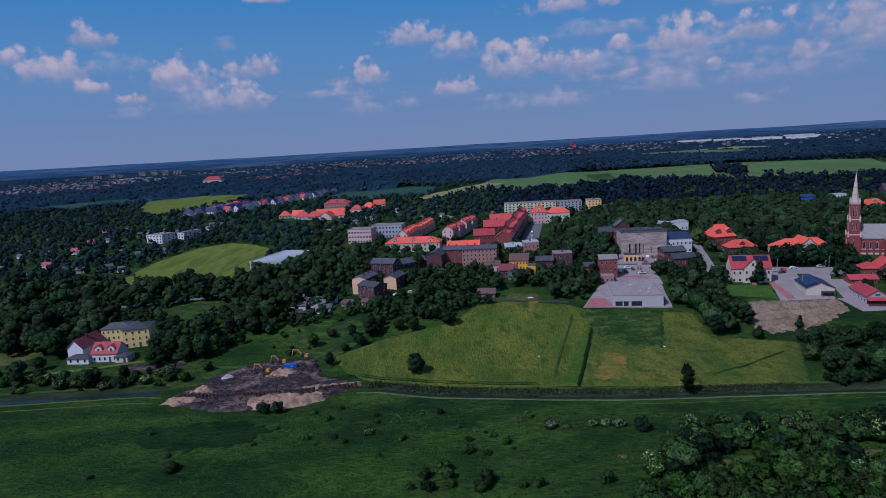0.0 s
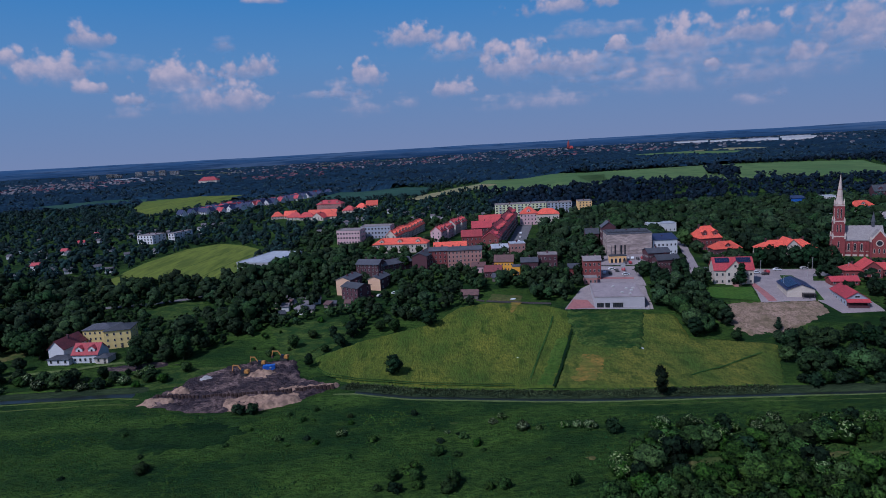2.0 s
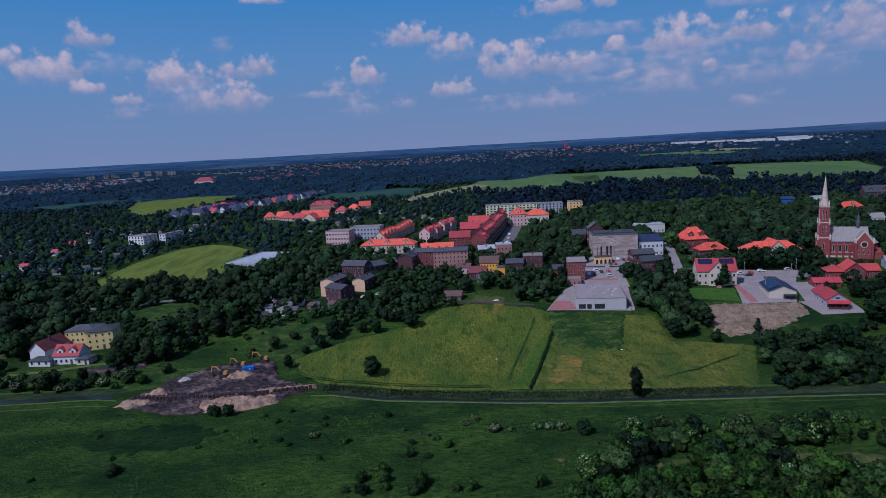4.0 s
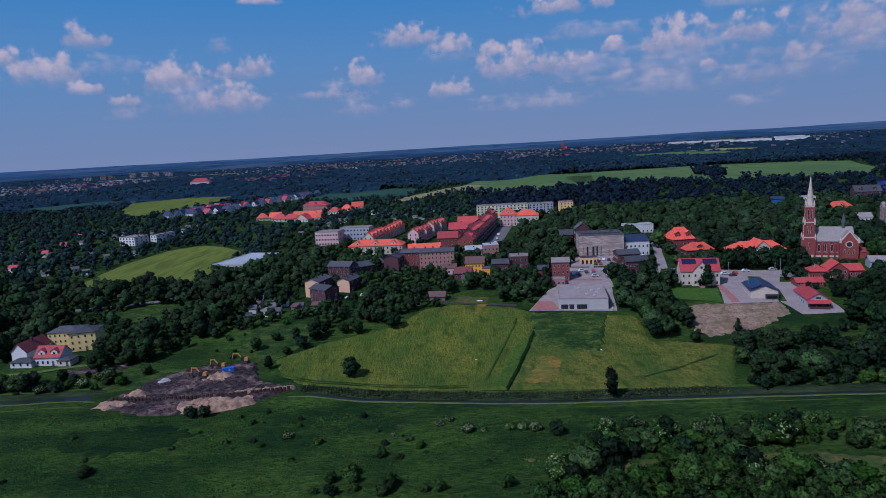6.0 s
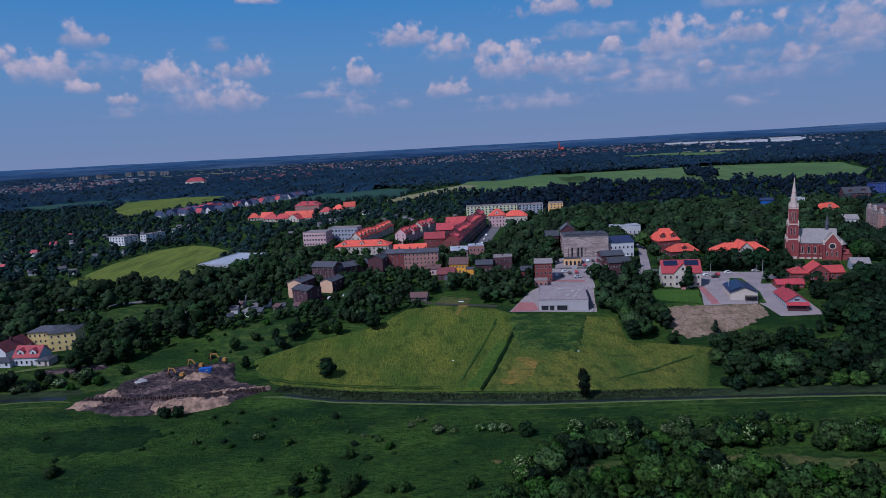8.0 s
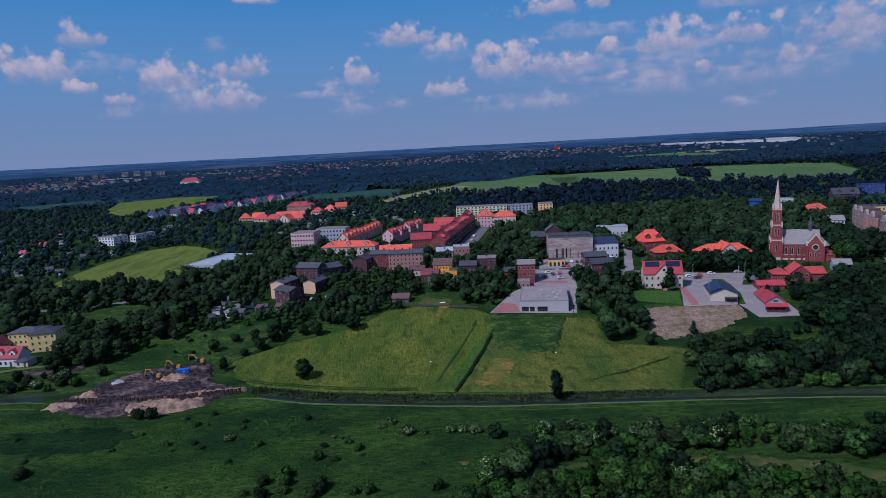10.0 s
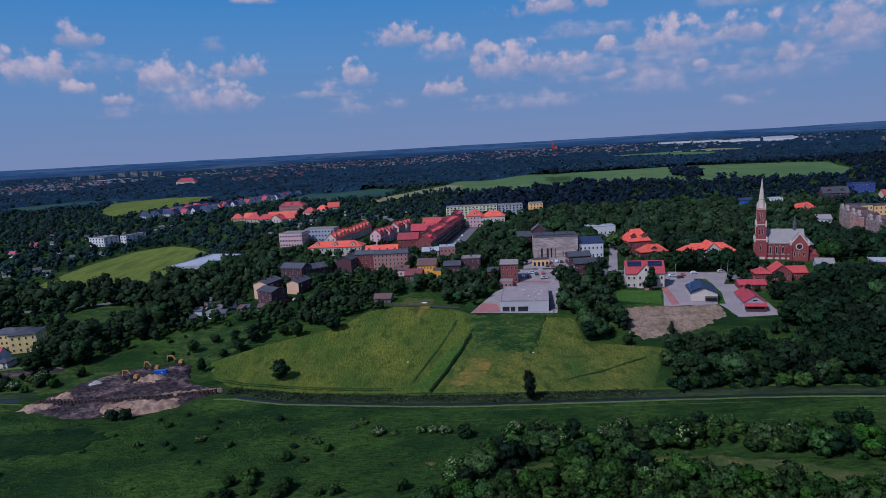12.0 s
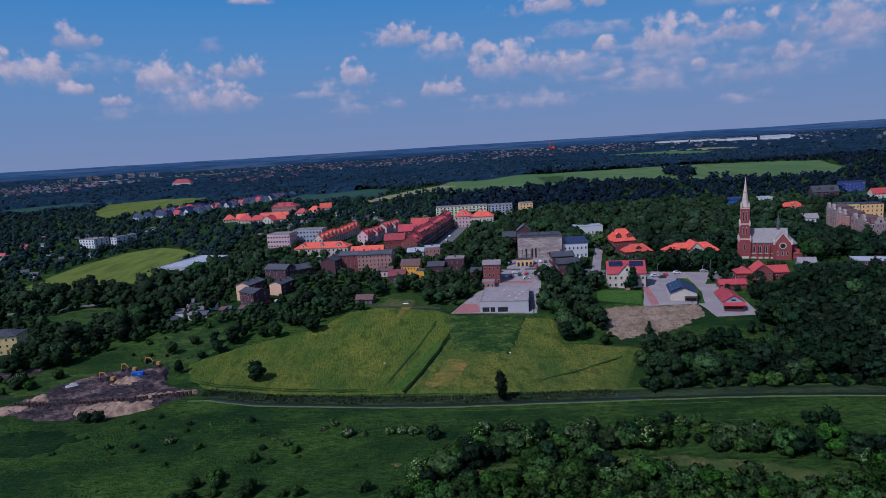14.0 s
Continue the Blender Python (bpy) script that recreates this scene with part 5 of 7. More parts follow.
house(104, 418, 9, 8, 9.5, -6, "gable", 3.0, W_BRICK_DARK, T_DARK, 2, 3, "f", "dark gabled house among the trees", clear=0)
house(106.5, 366, 10, 4, 4.2, -4, "flat", 0.3, W_ORANGE, T_DARK, 1, 4, "f", "ochre shed with dark arched doors", "shed", "shed", clear=8, ww=1.5, wh=1.9, base=0.1, chimneys=0, door=False, arched=True)
house(139.5, 386, 15.5, 12, 9.6, -2, "shed", 2.2, W_WHITE, T_BLUE, 2, 6, "flr", "white two-storey building with a dark roof", "building", "building", clear=8, chimneys=1)
house(167, 478, 22, 12, 6.5, -2, "flat", 0.3, W_WHITE, T_SHEET, 1, 7, "f", "low white building with a pale flat roof", clear=34, chimneys=0)
house(127, 357, 13, 11, 7.6, 0, "gable", 2.0, W_BRICK_DARK, T_DARK, 2, 8, "fl", "dark brick row with many small windows", clear=4, ww=0.8, wh=1.2)
house(127, 341, 12.5, 9, 7.8, 0, "gable", 2.2, W_BRICK_DARK, T_DARK, 2, 7, "fl", "sooty brick row house with white windows", clear=9, ww=0.8, wh=1.2)
house(121, 322, 10, 7, 3.0, -4, "gable", 2.2, W_WOOD, T_DARK, 1, 3, "f", "low shed with a dark felt roof", "shed", "shed", clear=3, chimneys=0)
# ---- the shop ----
shop = house(79, 291.5, 23.6, 30, 5.6, -9, "flat", 0.15, W_SHOP, T_SHOP, 0, 4, "f", "supermarket with white walls and a flat grey roof", "supermarket", "shop", chimneys=0, door=False, clear=10)
for x0, x1 in ((1.0, 4.4), (5.0, 7.2), (8.6, 13.4)):
    bm = bmesh.new()
    box(bm, x0, x1, -0.05, 0.03, 0.5, 2.6, 1)
    for k in range(int((x1 - x0) / 0.8) + 1):
        box(bm, x0 + k * 0.8, x0 + k * 0.8 + 0.1, -0.12, -0.053, 0.45, 2.65)
    box(bm, x0 - 0.1, x1 + 0.1, -0.3, 0.02, 2.7, 2.9)
    part("shop_window", bm, [FRAME_D, GLASS], shop)
bm = bmesh.new()
box(bm, 23.7, 24.3, 2, 8.5, 0, 4.2)
box(bm, 23.65, 23.69, 9, 20, 0.0, 5.0)
part("dark_side_panels", bm, FRAME_D, shop, "dark panels along the shop's right side")
for x, y in ((14, 8), (17.5, 5), (19, 12), (17, 16), (20.5, 17), (11, 21)):
    bm = bmesh.new()
    box(bm, -0.7, 0.7, -0.5, 0.5, 0, 0.55)
    cone(bm, 0.35, 0.35, 0.553, 0.8, 10)
    part("roof_vent", bm, FRAME_W, shop, "pale rooftop vent", pose(x, y, 5.8))
bm = bmesh.new()
box(bm, -0.15, 0.15, -0.15, 0.15, -0.5, 6.0)
box(bm, -1.2, 1.2, -0.2, 0.2, 6.003, 8.2)
sg = thing("sign_pylon", pose(106.5, 338, gz(106, 338)), "shop sign on a tall pale pylon", "sign")
part("pylon", bm, CONCRETE, sg)
wl = thing("retaining_wall", pose(79, 290.4, gz(92, 289), 0, 0, -9), "pale concrete retaining wall below the shop", "wall")
bm = bmesh.new()
box(bm, -1, 25.5, -0.3, 0, -4, 0.25)
box(bm, 25.2, 25.5, 0.01, 14, -4, 0.6)
part("wall", bm, CONCRETE, wl)
br = house(84, 337, 9.6, 11, 11.0, -8, "gable", 1.6, W_BRICK, T_GREY, 3, 4, "fr", "three-storey red brick house with a grey felt roof", "tenement", "house", chimneys=2, clear=10)
house(82.5, 329, 7, 6, 3.6, -8, "flat", 0.2, W_BRICK_PALE, T_GREY, 1, 3, "f", "brick garage with a flat roof", "garage", "garage", chimneys=0, clear=4)
house(77, 344, 6, 8, 5, -8, "shed", 1.0, W_BRICK, T_DARK, 1, 2, "f", "lean-to brick annex with a felt roof", clear=4, chimneys=0)
# ---- garden sheds below the old houses ----
shed_rng = random.Random(8)
for k in range(8):
    a, b = shed_rng.uniform(-92, -40), shed_rng.uniform(304, 326)
    house(a, b, shed_rng.uniform(2.6, 4.2), shed_rng.uniform(2.2, 3.2), 2.1, shed_rng.uniform(-40, 30), shed_rng.choice(("gable", "shed", "gable_f")), 0.9, shed_rng.choice((W_WOOD, W_GREY, W_PINK, W_WOOD)), shed_rng.choice((T_DARK, T_GREY, T_DARK, T_BROWN)), 1, 1, "f",
          "small garden shed among fruit trees", "garden_shed", "shed", "garden sheds", ww=0.7, wh=0.8, chimneys=0, door=False, clear=3)
# ---- the old town ----
house(63, 366, 11.5, 9, 7.5, -6, "flat", 0.3, W_BRICK_DARK, T_GREY, 2, 4, "fl", "dark brick house with a flat roof", clear=8)
house(52, 362, 10, 8, 5.0, -8, "gable", 2.0, W_BRICK_DARK, T_DARK, 1, 4, "f", "low dark brick house", clear=6)
house(36, 362, 11.2, 9, 6.2, -10, "gable", 3.2, W_OCHRE, T_BROWN, 2, 6, "f", "bright yellow house with a brown roof", clear=12, ww=0.8, wh=1.1)
house(45.5, 352, 4.6, 6, 5.2, -10, "flat", 0.2, W_OCHRE, T_DARK, 1, 2, "f", "small yellow house with a flat roof", clear=8, chimneys=0)
house(29, 351, 9.8, 8, 3.8, -10, "gable", 2.8, W_BRICK_DARK, T_MAROON, 1, 4, "f", "low brick house with a maroon roof", clear=7)
house(22, 362, 8, 7, 3.8, -8, "shed", 1.2, W_PINK, T_BROWN, 1, 3, "f", "small pink house with a lean-to roof", clear=6)
house(33, 343, 8, 6, 2.6, -12, "gable", 1.8, W_WOOD, T_DARK, 1, 2, "f", "garden shed with a felt roof", "shed", "shed", clear=5, chimneys=0)
house(14, 316, 9, 7, 2.4, -10, "gable", 1.9, W_WOOD, T_BROWN, 0, 2, "f", "open-sided shed with a brown roof", "shed", "shed", clear=6, chimneys=0)
house(50, 401, 10, 9, 8.2, 2, "flat", 0.3, W_BRICK_PALE, T_SHEET, 2, 4, "fr", "pale brick house with a flat roof", clear=8)
house(38, 404, 11, 8, 5.4, 0, "shed", 1.4, W_GREY, T_SHEET, 1, 4, "f", "grey house with a pale lean-to roof", clear=6)
lg = house(8, 377, 21.5, 12, 10.6, -3, "gable", 1.5, W_BRICK_PALE, T_DARK, 4, 9, "fr", "long four-storey faded brick tenement", "tenement", "house", chimneys=4, clear=8, ww=0.9, wh=1.4)
house(-3.5, 378, 11.3, 12, 10.8, -3, "gable", 1.5, W_BRICK, T_DARK, 4, 4, "fl", "red brick tenement with a dark roof", "tenement", "house", chimneys=2, clear=6, ww=0.9, wh=1.4)
house(-14, 372, 9.5, 22, 9.6, -16, "gable_f", 2.0, W_BRICK_DARK, T_DARK, 3, 3, "lr", "sooty brick wing with a felt roof", "tenement", "house", chimneys=2, clear=4)
house(-33, 369, 22, 8, 5.2, 34, "gable", 2.4, W_BRICK_DARK, T_DARK, 2, 6, "fr", "dark brick row house with a felt roof", clear=5, chimneys=3)
house(-48.5, 369, 15, 10, 7.6, -19, "gable", 2.2, W_BRICK_DARK, T_DARK, 3, 6, "fr", "dark brick house with a felt roof", clear=8, chimneys=2)
for x, y, w, d, h in ((-55, 334, 8.8, 14, 9.0), (-38, 340, 7.8, 13, 6.6)):
    ob = house(x, y, w, d, h, -20, "gable_f", 1.5, W_BRICK_DARK, T_DARK, 2, 2, "r", "sooty brick house with a bare salmon gable wall", clear=16, door=False, chimneys=2)
    bm = bmesh.new()
    prism(bm, [(0.0, -1.0), (w, -1.0), (w, h), (w / 2, h + 1.45), (0.0, h)], -0.09, -0.003, "y")
    part("rendered_gable", bm, W_SALMON, ob, "salmon rendered gable wall")
house(-51, 327, 12.5, 10, 7.8, -38, "gable", 1.6, W_BRICK_DARK, T_DARK, 3, 4, "fr", "sooty brick tenement with a felt roof", "tenement", "house", clear=22, ww=0.9, wh=1.4)
house(-46, 438, 40, 12, 6.4, -8, "hip", 3.8, W_CREAM, T_ORANGE, 2, 13, "fl", "long cream tenement with an orange tiled roof", "tenement", "house", chimneys=3, dormers=3, clear=16)
for k in range(1, 6):
    t = k / 5
    house(-36 + 21 * t, 462 + 66 * t, 13.2, 9, 5.6 + 0.5 * (k % 3), 71, "gable", 4.4, W_CREAM, T_ORANGE, 3, 4, "fl", "cream terraced house with an orange tiled roof", "terraced_house", "house", "terrace with orange roofs", dormers=2, clear=3, chimneys=2)
for k in range(1, 5):
    t = k / 4
    house(-2 + 24 * t, 452 + 72 * t, 13.2, 9, 7.6 + 0.9 * (k % 2), 70, "gable", 3.8, W_CREAM if k > 2 else W_PINK, T_RED, 3, 4, "fl", "terraced house with a red tiled roof", "terraced_house", "house", "terrace with red roofs", dormers=2, clear=3, chimneys=2)
for k in range(8):
    t = k / 7
    house(44 + 25 * t, 420 + 110 * t, 14.6, 12, 9.4 + 0.5 * (k % 2), 76.5, "gable", 4.2 + (k * 5 % 3), W_BRICK_DARK if k % 3 else W_BRICK, (T_CRIMSON, T_RED, T_CRIMSON)[k * 2 % 3], 3, 5, "fl", "brick terraced house with a red roof", "terraced_house", "house", "brick terrace along the street", dormers=1 + k % 3, clear=3, chimneys=2)
house(19, 446, 15, 10, 7.5, -4, "gable", 4.0, W_BRICK, T_CRIMSON, 2, 5, "f", "red brick house with a crimson roof", clear=8)
house(-1, 412, 22, 8, 6.6, -3, "gable", 3.0, W_BRICK, T_ORANGE, 1, 8, "f", "brick rear building with an orange roof", clear=4)
house(28, 470, 20, 11, 10, -4, "gable", 4.4, W_BRICK_DARK, T_CRIMSON, 3, 6, "fl", "dark brick house with a crimson roof", clear=6)
house(36, 512, 26, 11, 9, -5, "gable", 4.6, W_BRICK, T_RED, 2, 7, "f", "brick house with a red roof", clear=6)
house(-82, 497, 20, 14, 11.2, -12, "flat", 0.4, W_PINK, T_GREY, 3, 8, "flr", "pink flat-roofed office building", "office_building", "building", ww=1.5, chimneys=0, clear=10)
house(-64, 512, 26, 12, 10.5, -12, "flat", 0.4, W_BLUEGREY, T_GREY, 3, 9, "fr", "grey flat-roofed office wing", "office_building", "building", ww=1.5, chimneys=0, clear=6)
house(-143, 430, 26, 46, 7.0, -18, "flat", 0.4, CONCRETE, T_SHEET, 0, 8, "fr", "large low warehouse with a pale sheet roof", "warehouse", "warehouse", chimneys=0, door=False, clear=8)
house(-304, 611, 21, 17, 8.6, -23, "flat", 0.4, W_WHITE, T_GREY, 3, 5, "fr", "white three-storey block among trees", "apartment_block", "building", ww=1.8, wh=1.6, chimneys=2, clear=24)
house(-273, 612, 8.5, 24, 8.8, -23, "flat", 0.4, W_WHITE, T_GREY, 3, 2, "fr", "narrow white end of a three-storey block", "apartment_block", "building", ww=1.6, chimneys=2, clear=26)
# ---- slab blocks and houses behind the old town ----
sl = house(57, 600, 50, 12, 12.2, -4, "flat", 0.5, W_LIME, T_GREY, 5, 14, "fl", "lemon-yellow five-storey slab block", "apartment_block", "building", ww=1.6, chimneys=2, clear=30)
for k in range(5):
    for z in (2.6, 5.0, 7.4, 9.8):
        bm = bmesh.new()
        box(bm, 0, 3.2, -1.1, -0.003, 0, 0.15)
        box(bm, 0, 3.2, -1.1, -1.02, 0.153, 1.05)
        part("balcony", bm, W_WHITE, sl, "", pose(3.5 + 9.6 * k, 0, z))
house(108, 598, 24, 12, 11.6, -4, "flat", 0.5, W_BLUEGREY, T_GREY, 5, 7, "f", "blue-grey five-storey slab block", "apartment_block", "building", ww=1.6, chimneys=1, clear=20)
house(140, 604, 13, 13, 11.0, -2, "flat", 0.5, W_ORANGE, T_GREY, 4, 4, "fr", "apricot apartment house with a flat roof", "apartment_block", "building", ww=1.2, chimneys=1, clear=26)
house(74, 540, 15, 12, 10, -8, "hip", 5.5, W_PINK, T_ORANGE, 3, 5, "fl", "pink house with an orange tiled roof", clear=14, dormers=1)
house(88, 538, 20, 12, 9.0, -8, "hip", 4.6, W_CREAM, T_ORANGE, 2, 6, "f", "cream house with an orange tiled roof", clear=16)
# ---- villa group by the wood ----
house(-180, 273, 8, 15, 5.6, -8, "gable_f", 3.8, W_WHITE, T_MAROON, 1, 2, "l", "white barn with a steep maroon roof", "barn", "barn", door=False, chimneys=1, clear=18)
house(-177, 267, 10.5, 6, 2.7, -6, "hip", 1.4, W_WHITE, T_DARK, 1, 3, "f", "white garage with a dark roof", "garage", "garage", chimneys=0, door=False, clear=16)
rr = house(-166, 268, 12.2, 8.5, 4.2, -4, "gable", 4.0, W_WHITE, T_CRIMSON, 1, 5, "f", "white house with a crimson roof and two dormers", dormers=2, clear=18)
house(-154.5, 266, 6, 6, 2.8, -4, "hip", 1.2, W_CREAM, T_DARK, 1, 2, "f", "small cream annex with a dark roof", chimneys=0, clear=12)
house(-172, 288, 14, 11, 8.8, 2, "hip", 1.9, W_YELLOW, T_DARK, 3, 6, "fr", "yellow villa with a dark blue-grey roof", "villa", "house", ww=0.8, wh=1.2, chimneys=0, clear=13)
house(-159.5, 284, 12, 12, 9.0, 12, "hip", 2.0, W_YELLOW, T_DARK, 3, 4, "fr", "yellow villa wing with a curved front", "villa", "house", ww=0.8, wh=1.2, chimneys=0, clear=14)
# ---- tenements beyond the church ----
def ornate_tenement(x, y, w, yaw, h=13.6, gables=2, wall=None, turret=False):
    """A four-storey town house with bay fronts under curved gables and a dark mansard."""
    ob = house(x, y, w, 13, h, yaw, "flat", 0.4, wall or W_MAUVE, T_DARK, 4, 5, "lr", "ornate sooty tenement with curved gables", "tenement", "house", "ornate tenements", trim=W_STONE, clear=16, chimneys=3, door=False)
    bm = bmesh.new()
    prism(bm, [(0.6, h + 0.2), (2.4, h + 2.9), (10.6, h + 2.9), (12.4, h + 0.2)], 0.4, w - 0.4, "x")
    part("mansard", bm, T_BROWN, ob, "dark brown mansard roof")
    step = w / gables
    for k in range(gables):
        c, half = step * (k + 0.5), step * 0.30
        bm = bmesh.new()
        box(bm, c - half, c + half, -0.9, -0.003, -2, h + 0.2)
        bay = part("bay", bm, wall or W_MAUVE, ob)
        arch = [(c + half * 0.62 * math.cos(a), h + 2.6 + half * 0.75 * math.sin(a)) for a in [math.pi * i / 8 for i in range(9)]]
        bm = bmesh.new()
        prism(bm, [(c - half - 0.2, h + 0.203), (c + half + 0.2, h + 0.203), (c + half + 0.2, h + 1.3), (c + half * 0.62, h + 2.0)] + arch + [(c - half * 0.62, h + 2.0), (c - half - 0.2, h + 1.3)], -1.0, 0.6, "y")
        part("gable", bm, W_GABLE, bay, "weathered curved gable")
        part("window", window_mesh(1.1, 1.5, FRAME_W, True), None, bay, "", pose(c, -1.0, h + 1.5))
        for fl in range(4):
            z = 2.0 + fl * (h - 0.3) / 4
            for o in (-half * 0.5, half * 0.5):
                part("window", window_mesh(1.1, 1.8, W_STONE), None, bay, "", pose(c + o, -0.9, z))
    for k in range(gables + 1):
        for fl in range(4):
            px = min(max(step * k, 1.2), w - 1.2)
            part("window", window_mesh(1.0, 1.8, W_STONE), None, ob, "", pose(px, 0, 2.0 + fl * (h - 0.3) / 4))
    if turret:
        bm = bmesh.new()
        cone(bm, 1.7, 1.7, h - 4, h + 3.0, 8, 0.6, 0.4)
        cone(bm, 2.0, 0, h + 3.003, h + 7.5, 8, 0.6, 0.4)
        part("corner_turret", bm, T_BROWN, ob, "dark corner turret")


ornate_tenement(359, 466, 19, -104, 13.0, 2)
ornate_tenement(354, 446, 19, -104, 12.4, 2, W_BRICK_PALE)
ornate_tenement(346, 418, 20, -97, 13.0, 2, turret=True)
ornate_tenement(343.5, 394.5, 20, -14, 12.6, 2)
ornate_tenement(364, 389, 20, -14, 12.6, 2, W_BRICK_PALE)
house(372, 470, 14, 12, 13.5, -8, "flat", 0.4, W_YELLOW, T_DARK, 4, 5, "fl", "yellow apartment house with a flat roof", clear=4)
house(387, 468, 16, 12, 13, -8, "flat", 0.4, W_ORANGE, T_DARK, 4, 5, "fl", "orange apartment house with a flat roof", clear=4)
house(337, 460, 11, 9, 6.5, -14, "gable", 3, W_WHITE, T_SLATE, 2, 4, "fl", "white house with a grey roof", clear=20)
house(288, 326, 22, 12, 5.4, -18, "flat", 0.3, W_BRICK_DARK, T_SHEET, 2, 7, "fl", "dark brick building with a pale flat roof", clear=14)
house(262, 336, 9, 8, 4, -20, "gable", 2.4, W_BLUEGREY, T_SLATE, 1, 3, "f", "small house with a grey roof", clear=8)
house(476, 628, 22, 11, 10, -10, "flat", 0.4, W_NAVY, T_BLUE, 3, 7, "f", "dark blue block among trees", "apartment_block", "building", chimneys=0, clear=30)
house(340, 593, 17, 10, 4.2, -6, "shed", 1.6, BLUE, T_BLUE, 0, 4, "f", "bright blue industrial hall", "industrial_hall", "warehouse", chimneys=0, door=False, clear=26)
house(367, 580, 11, 9, 6.5, -6, "flat", 0.4, W_WHITE, T_SHEET, 2, 4, "f", "pale flat-roofed hall among trees", "industrial_hall", "warehouse", chimneys=0, door=False, clear=26)
house(431, 603, 24, 11, 5.5, -10, "gable", 5.5, W_BRICK_DARK, T_DARK, 2, 7, "f", "dark brick house with a steep dark roof", clear=14, dormers=2)
house(358, 523, 20, 9, 4.5, 8, "hip", 4.6, W_CREAM, T_ORANGE, 1, 6, "f", "cream house with a weathered orange roof", clear=22, dormers=1)
house(470, 573, 17, 10, 5, -8, "gable", 4.5, W_CREAM, T_RED, 2, 5, "f", "cream house with a red roof", clear=24)
house(319, 494, 14, 8, 3.6, -8, "flat", 0.3, W_WHITE, T_SHEET, 1, 5, "f", "low white building behind the church", clear=18, chimneys=0)
# ---- estates in the distance ----
rng = random.Random(5)
for x, y, w in ((-182, 728, 15), (-166, 722, 15), (-150, 716, 15), (-135, 716, 14), (-160, 742, 16), (-142, 738, 15), (-120, 758, 13), (-106, 768, 13), (-190, 746, 12), (-92, 776, 12), (-205, 744, 12)):
    house(x, y, w * 1.2, 11, 3.4, rng.uniform(-30, 10), ("gable", "gable_f", "hip")[int(rng.random() * 3)], 5.6, W_CREAM, T_ORANGE if rng.random() < 0.6 else T_RED, 2, 4, "f", "white house with a red roof on the estate", group="red-roofed estate", clear=5)
house(-160, 800, 34, 14, 9.5, -12, "hip", 5, W_BRICK_PALE, T_CRIMSON, 3, 12, "f", "large hospital-like block with a red roof", "apartment_block", "building", dormers=3, chimneys=2, clear=14)
for k in range(84):
    t = (k // 5) / 16
    x = -362 + 135 * t + (k % 5) * 9 + rng.uniform(-4, 4)
    y = 832 + 50 * t + 190 * max(0, t - 0.45) + (k % 5) * 19 + rng.uniform(-6, 6)
    red = rng.random() < 0.22
    house(x, y, rng.uniform(9, 12), 9, 3.6, rng.choice((-32, 58, -25)), rng.choice(("gable", "gable", "gable_f")), 5.0, W_WHITE, T_CRIMSON if red else T_BLUE, 2, 3, "f",
          "white house with a red roof on the estate" if red else "white house with a dark blue roof on the estate", group="new estate", clear=3, chimneys=1)
house(-592, 1505, 46, 20, 11, -2, "hip", 9, W_CREAM, T_CRIMSON, 3, 10, "f", "large far building with a red roof", "apartment_block", "building", chimneys=0, clear=40)


# ---- building site ----
def digger(x, y, yaw, reach, label):
    ob = thing("excavator", pose(x, y, gz(x, y) + max(site_relief(x + a, y + b) for a in (-1, 0, 1) for b in (-1, 0, 1)) + 0.1, 0, 0, yaw), label, "excavator", "machines on the building site")
    ob.scale = (0.8, 0.8, 0.8)
    for s in (-1, 1):
        bm = bmesh.new()
        prism(bm, [(-2.1, 0.45), (-1.7, 0.02), (1.7, 0.02), (2.1, 0.45), (1.7, 0.95), (-1.7, 0.95)], s * 1.25 - 0.32, s * 1.25 + 0.32, "x", m=pose(0, 0, 0, 0, 0, 90))
        part("track", bm, RUBBER, ob)
    bm = bmesh.new()
    box(bm, -2.4, 1.2, -1.3, 1.3, 1.05, 2.2)
    prism(bm, [(-2.4, 2.203), (-0.6, 2.203), (-0.6, 2.6), (-2.1, 2.6)], -1.2, 1.2, "y")
    part("body", bm, DIGGER, ob)
    bm = bmesh.new()
    prism(bm, [(-0.3, 1.05), (1.5, 1.05), (1.5, 2.2), (1.1, 3.2), (-0.3, 3.2)], 0.35, 1.35, "y")
    part("cab", bm, [GLASS], ob, "dark glazed cab")
    bm = bmesh.new()
    prism(bm, [(1.0, 1.6), (1.4, 1.3), (3.6, 4.4), (6.0 * reach, 4.6), (6.0 * reach, 5.0), (3.3, 5.0)], -0.55, -0.15, "y")
    part("boom", bm, DIGGER, ob)
    bm = bmesh.new()
    prism(bm, [(5.7 * reach, 5.1), (6.2 * reach, 5.2), (6.9 * reach, 2.0), (6.6 * reach, 1.9)], -0.5, -0.2, "y")
    part("stick", bm, DIGGER, ob)
    bm = bmesh.new()
    prism(bm, [(6.2 * reach, 1.9), (7.1 * reach, 2.0), (7.0 * reach, 1.0), (6.4 * reach, 0.7), (5.9 * reach, 1.1)], -0.95, 0.25, "y")
    part("bucket", bm, STEEL, ob)


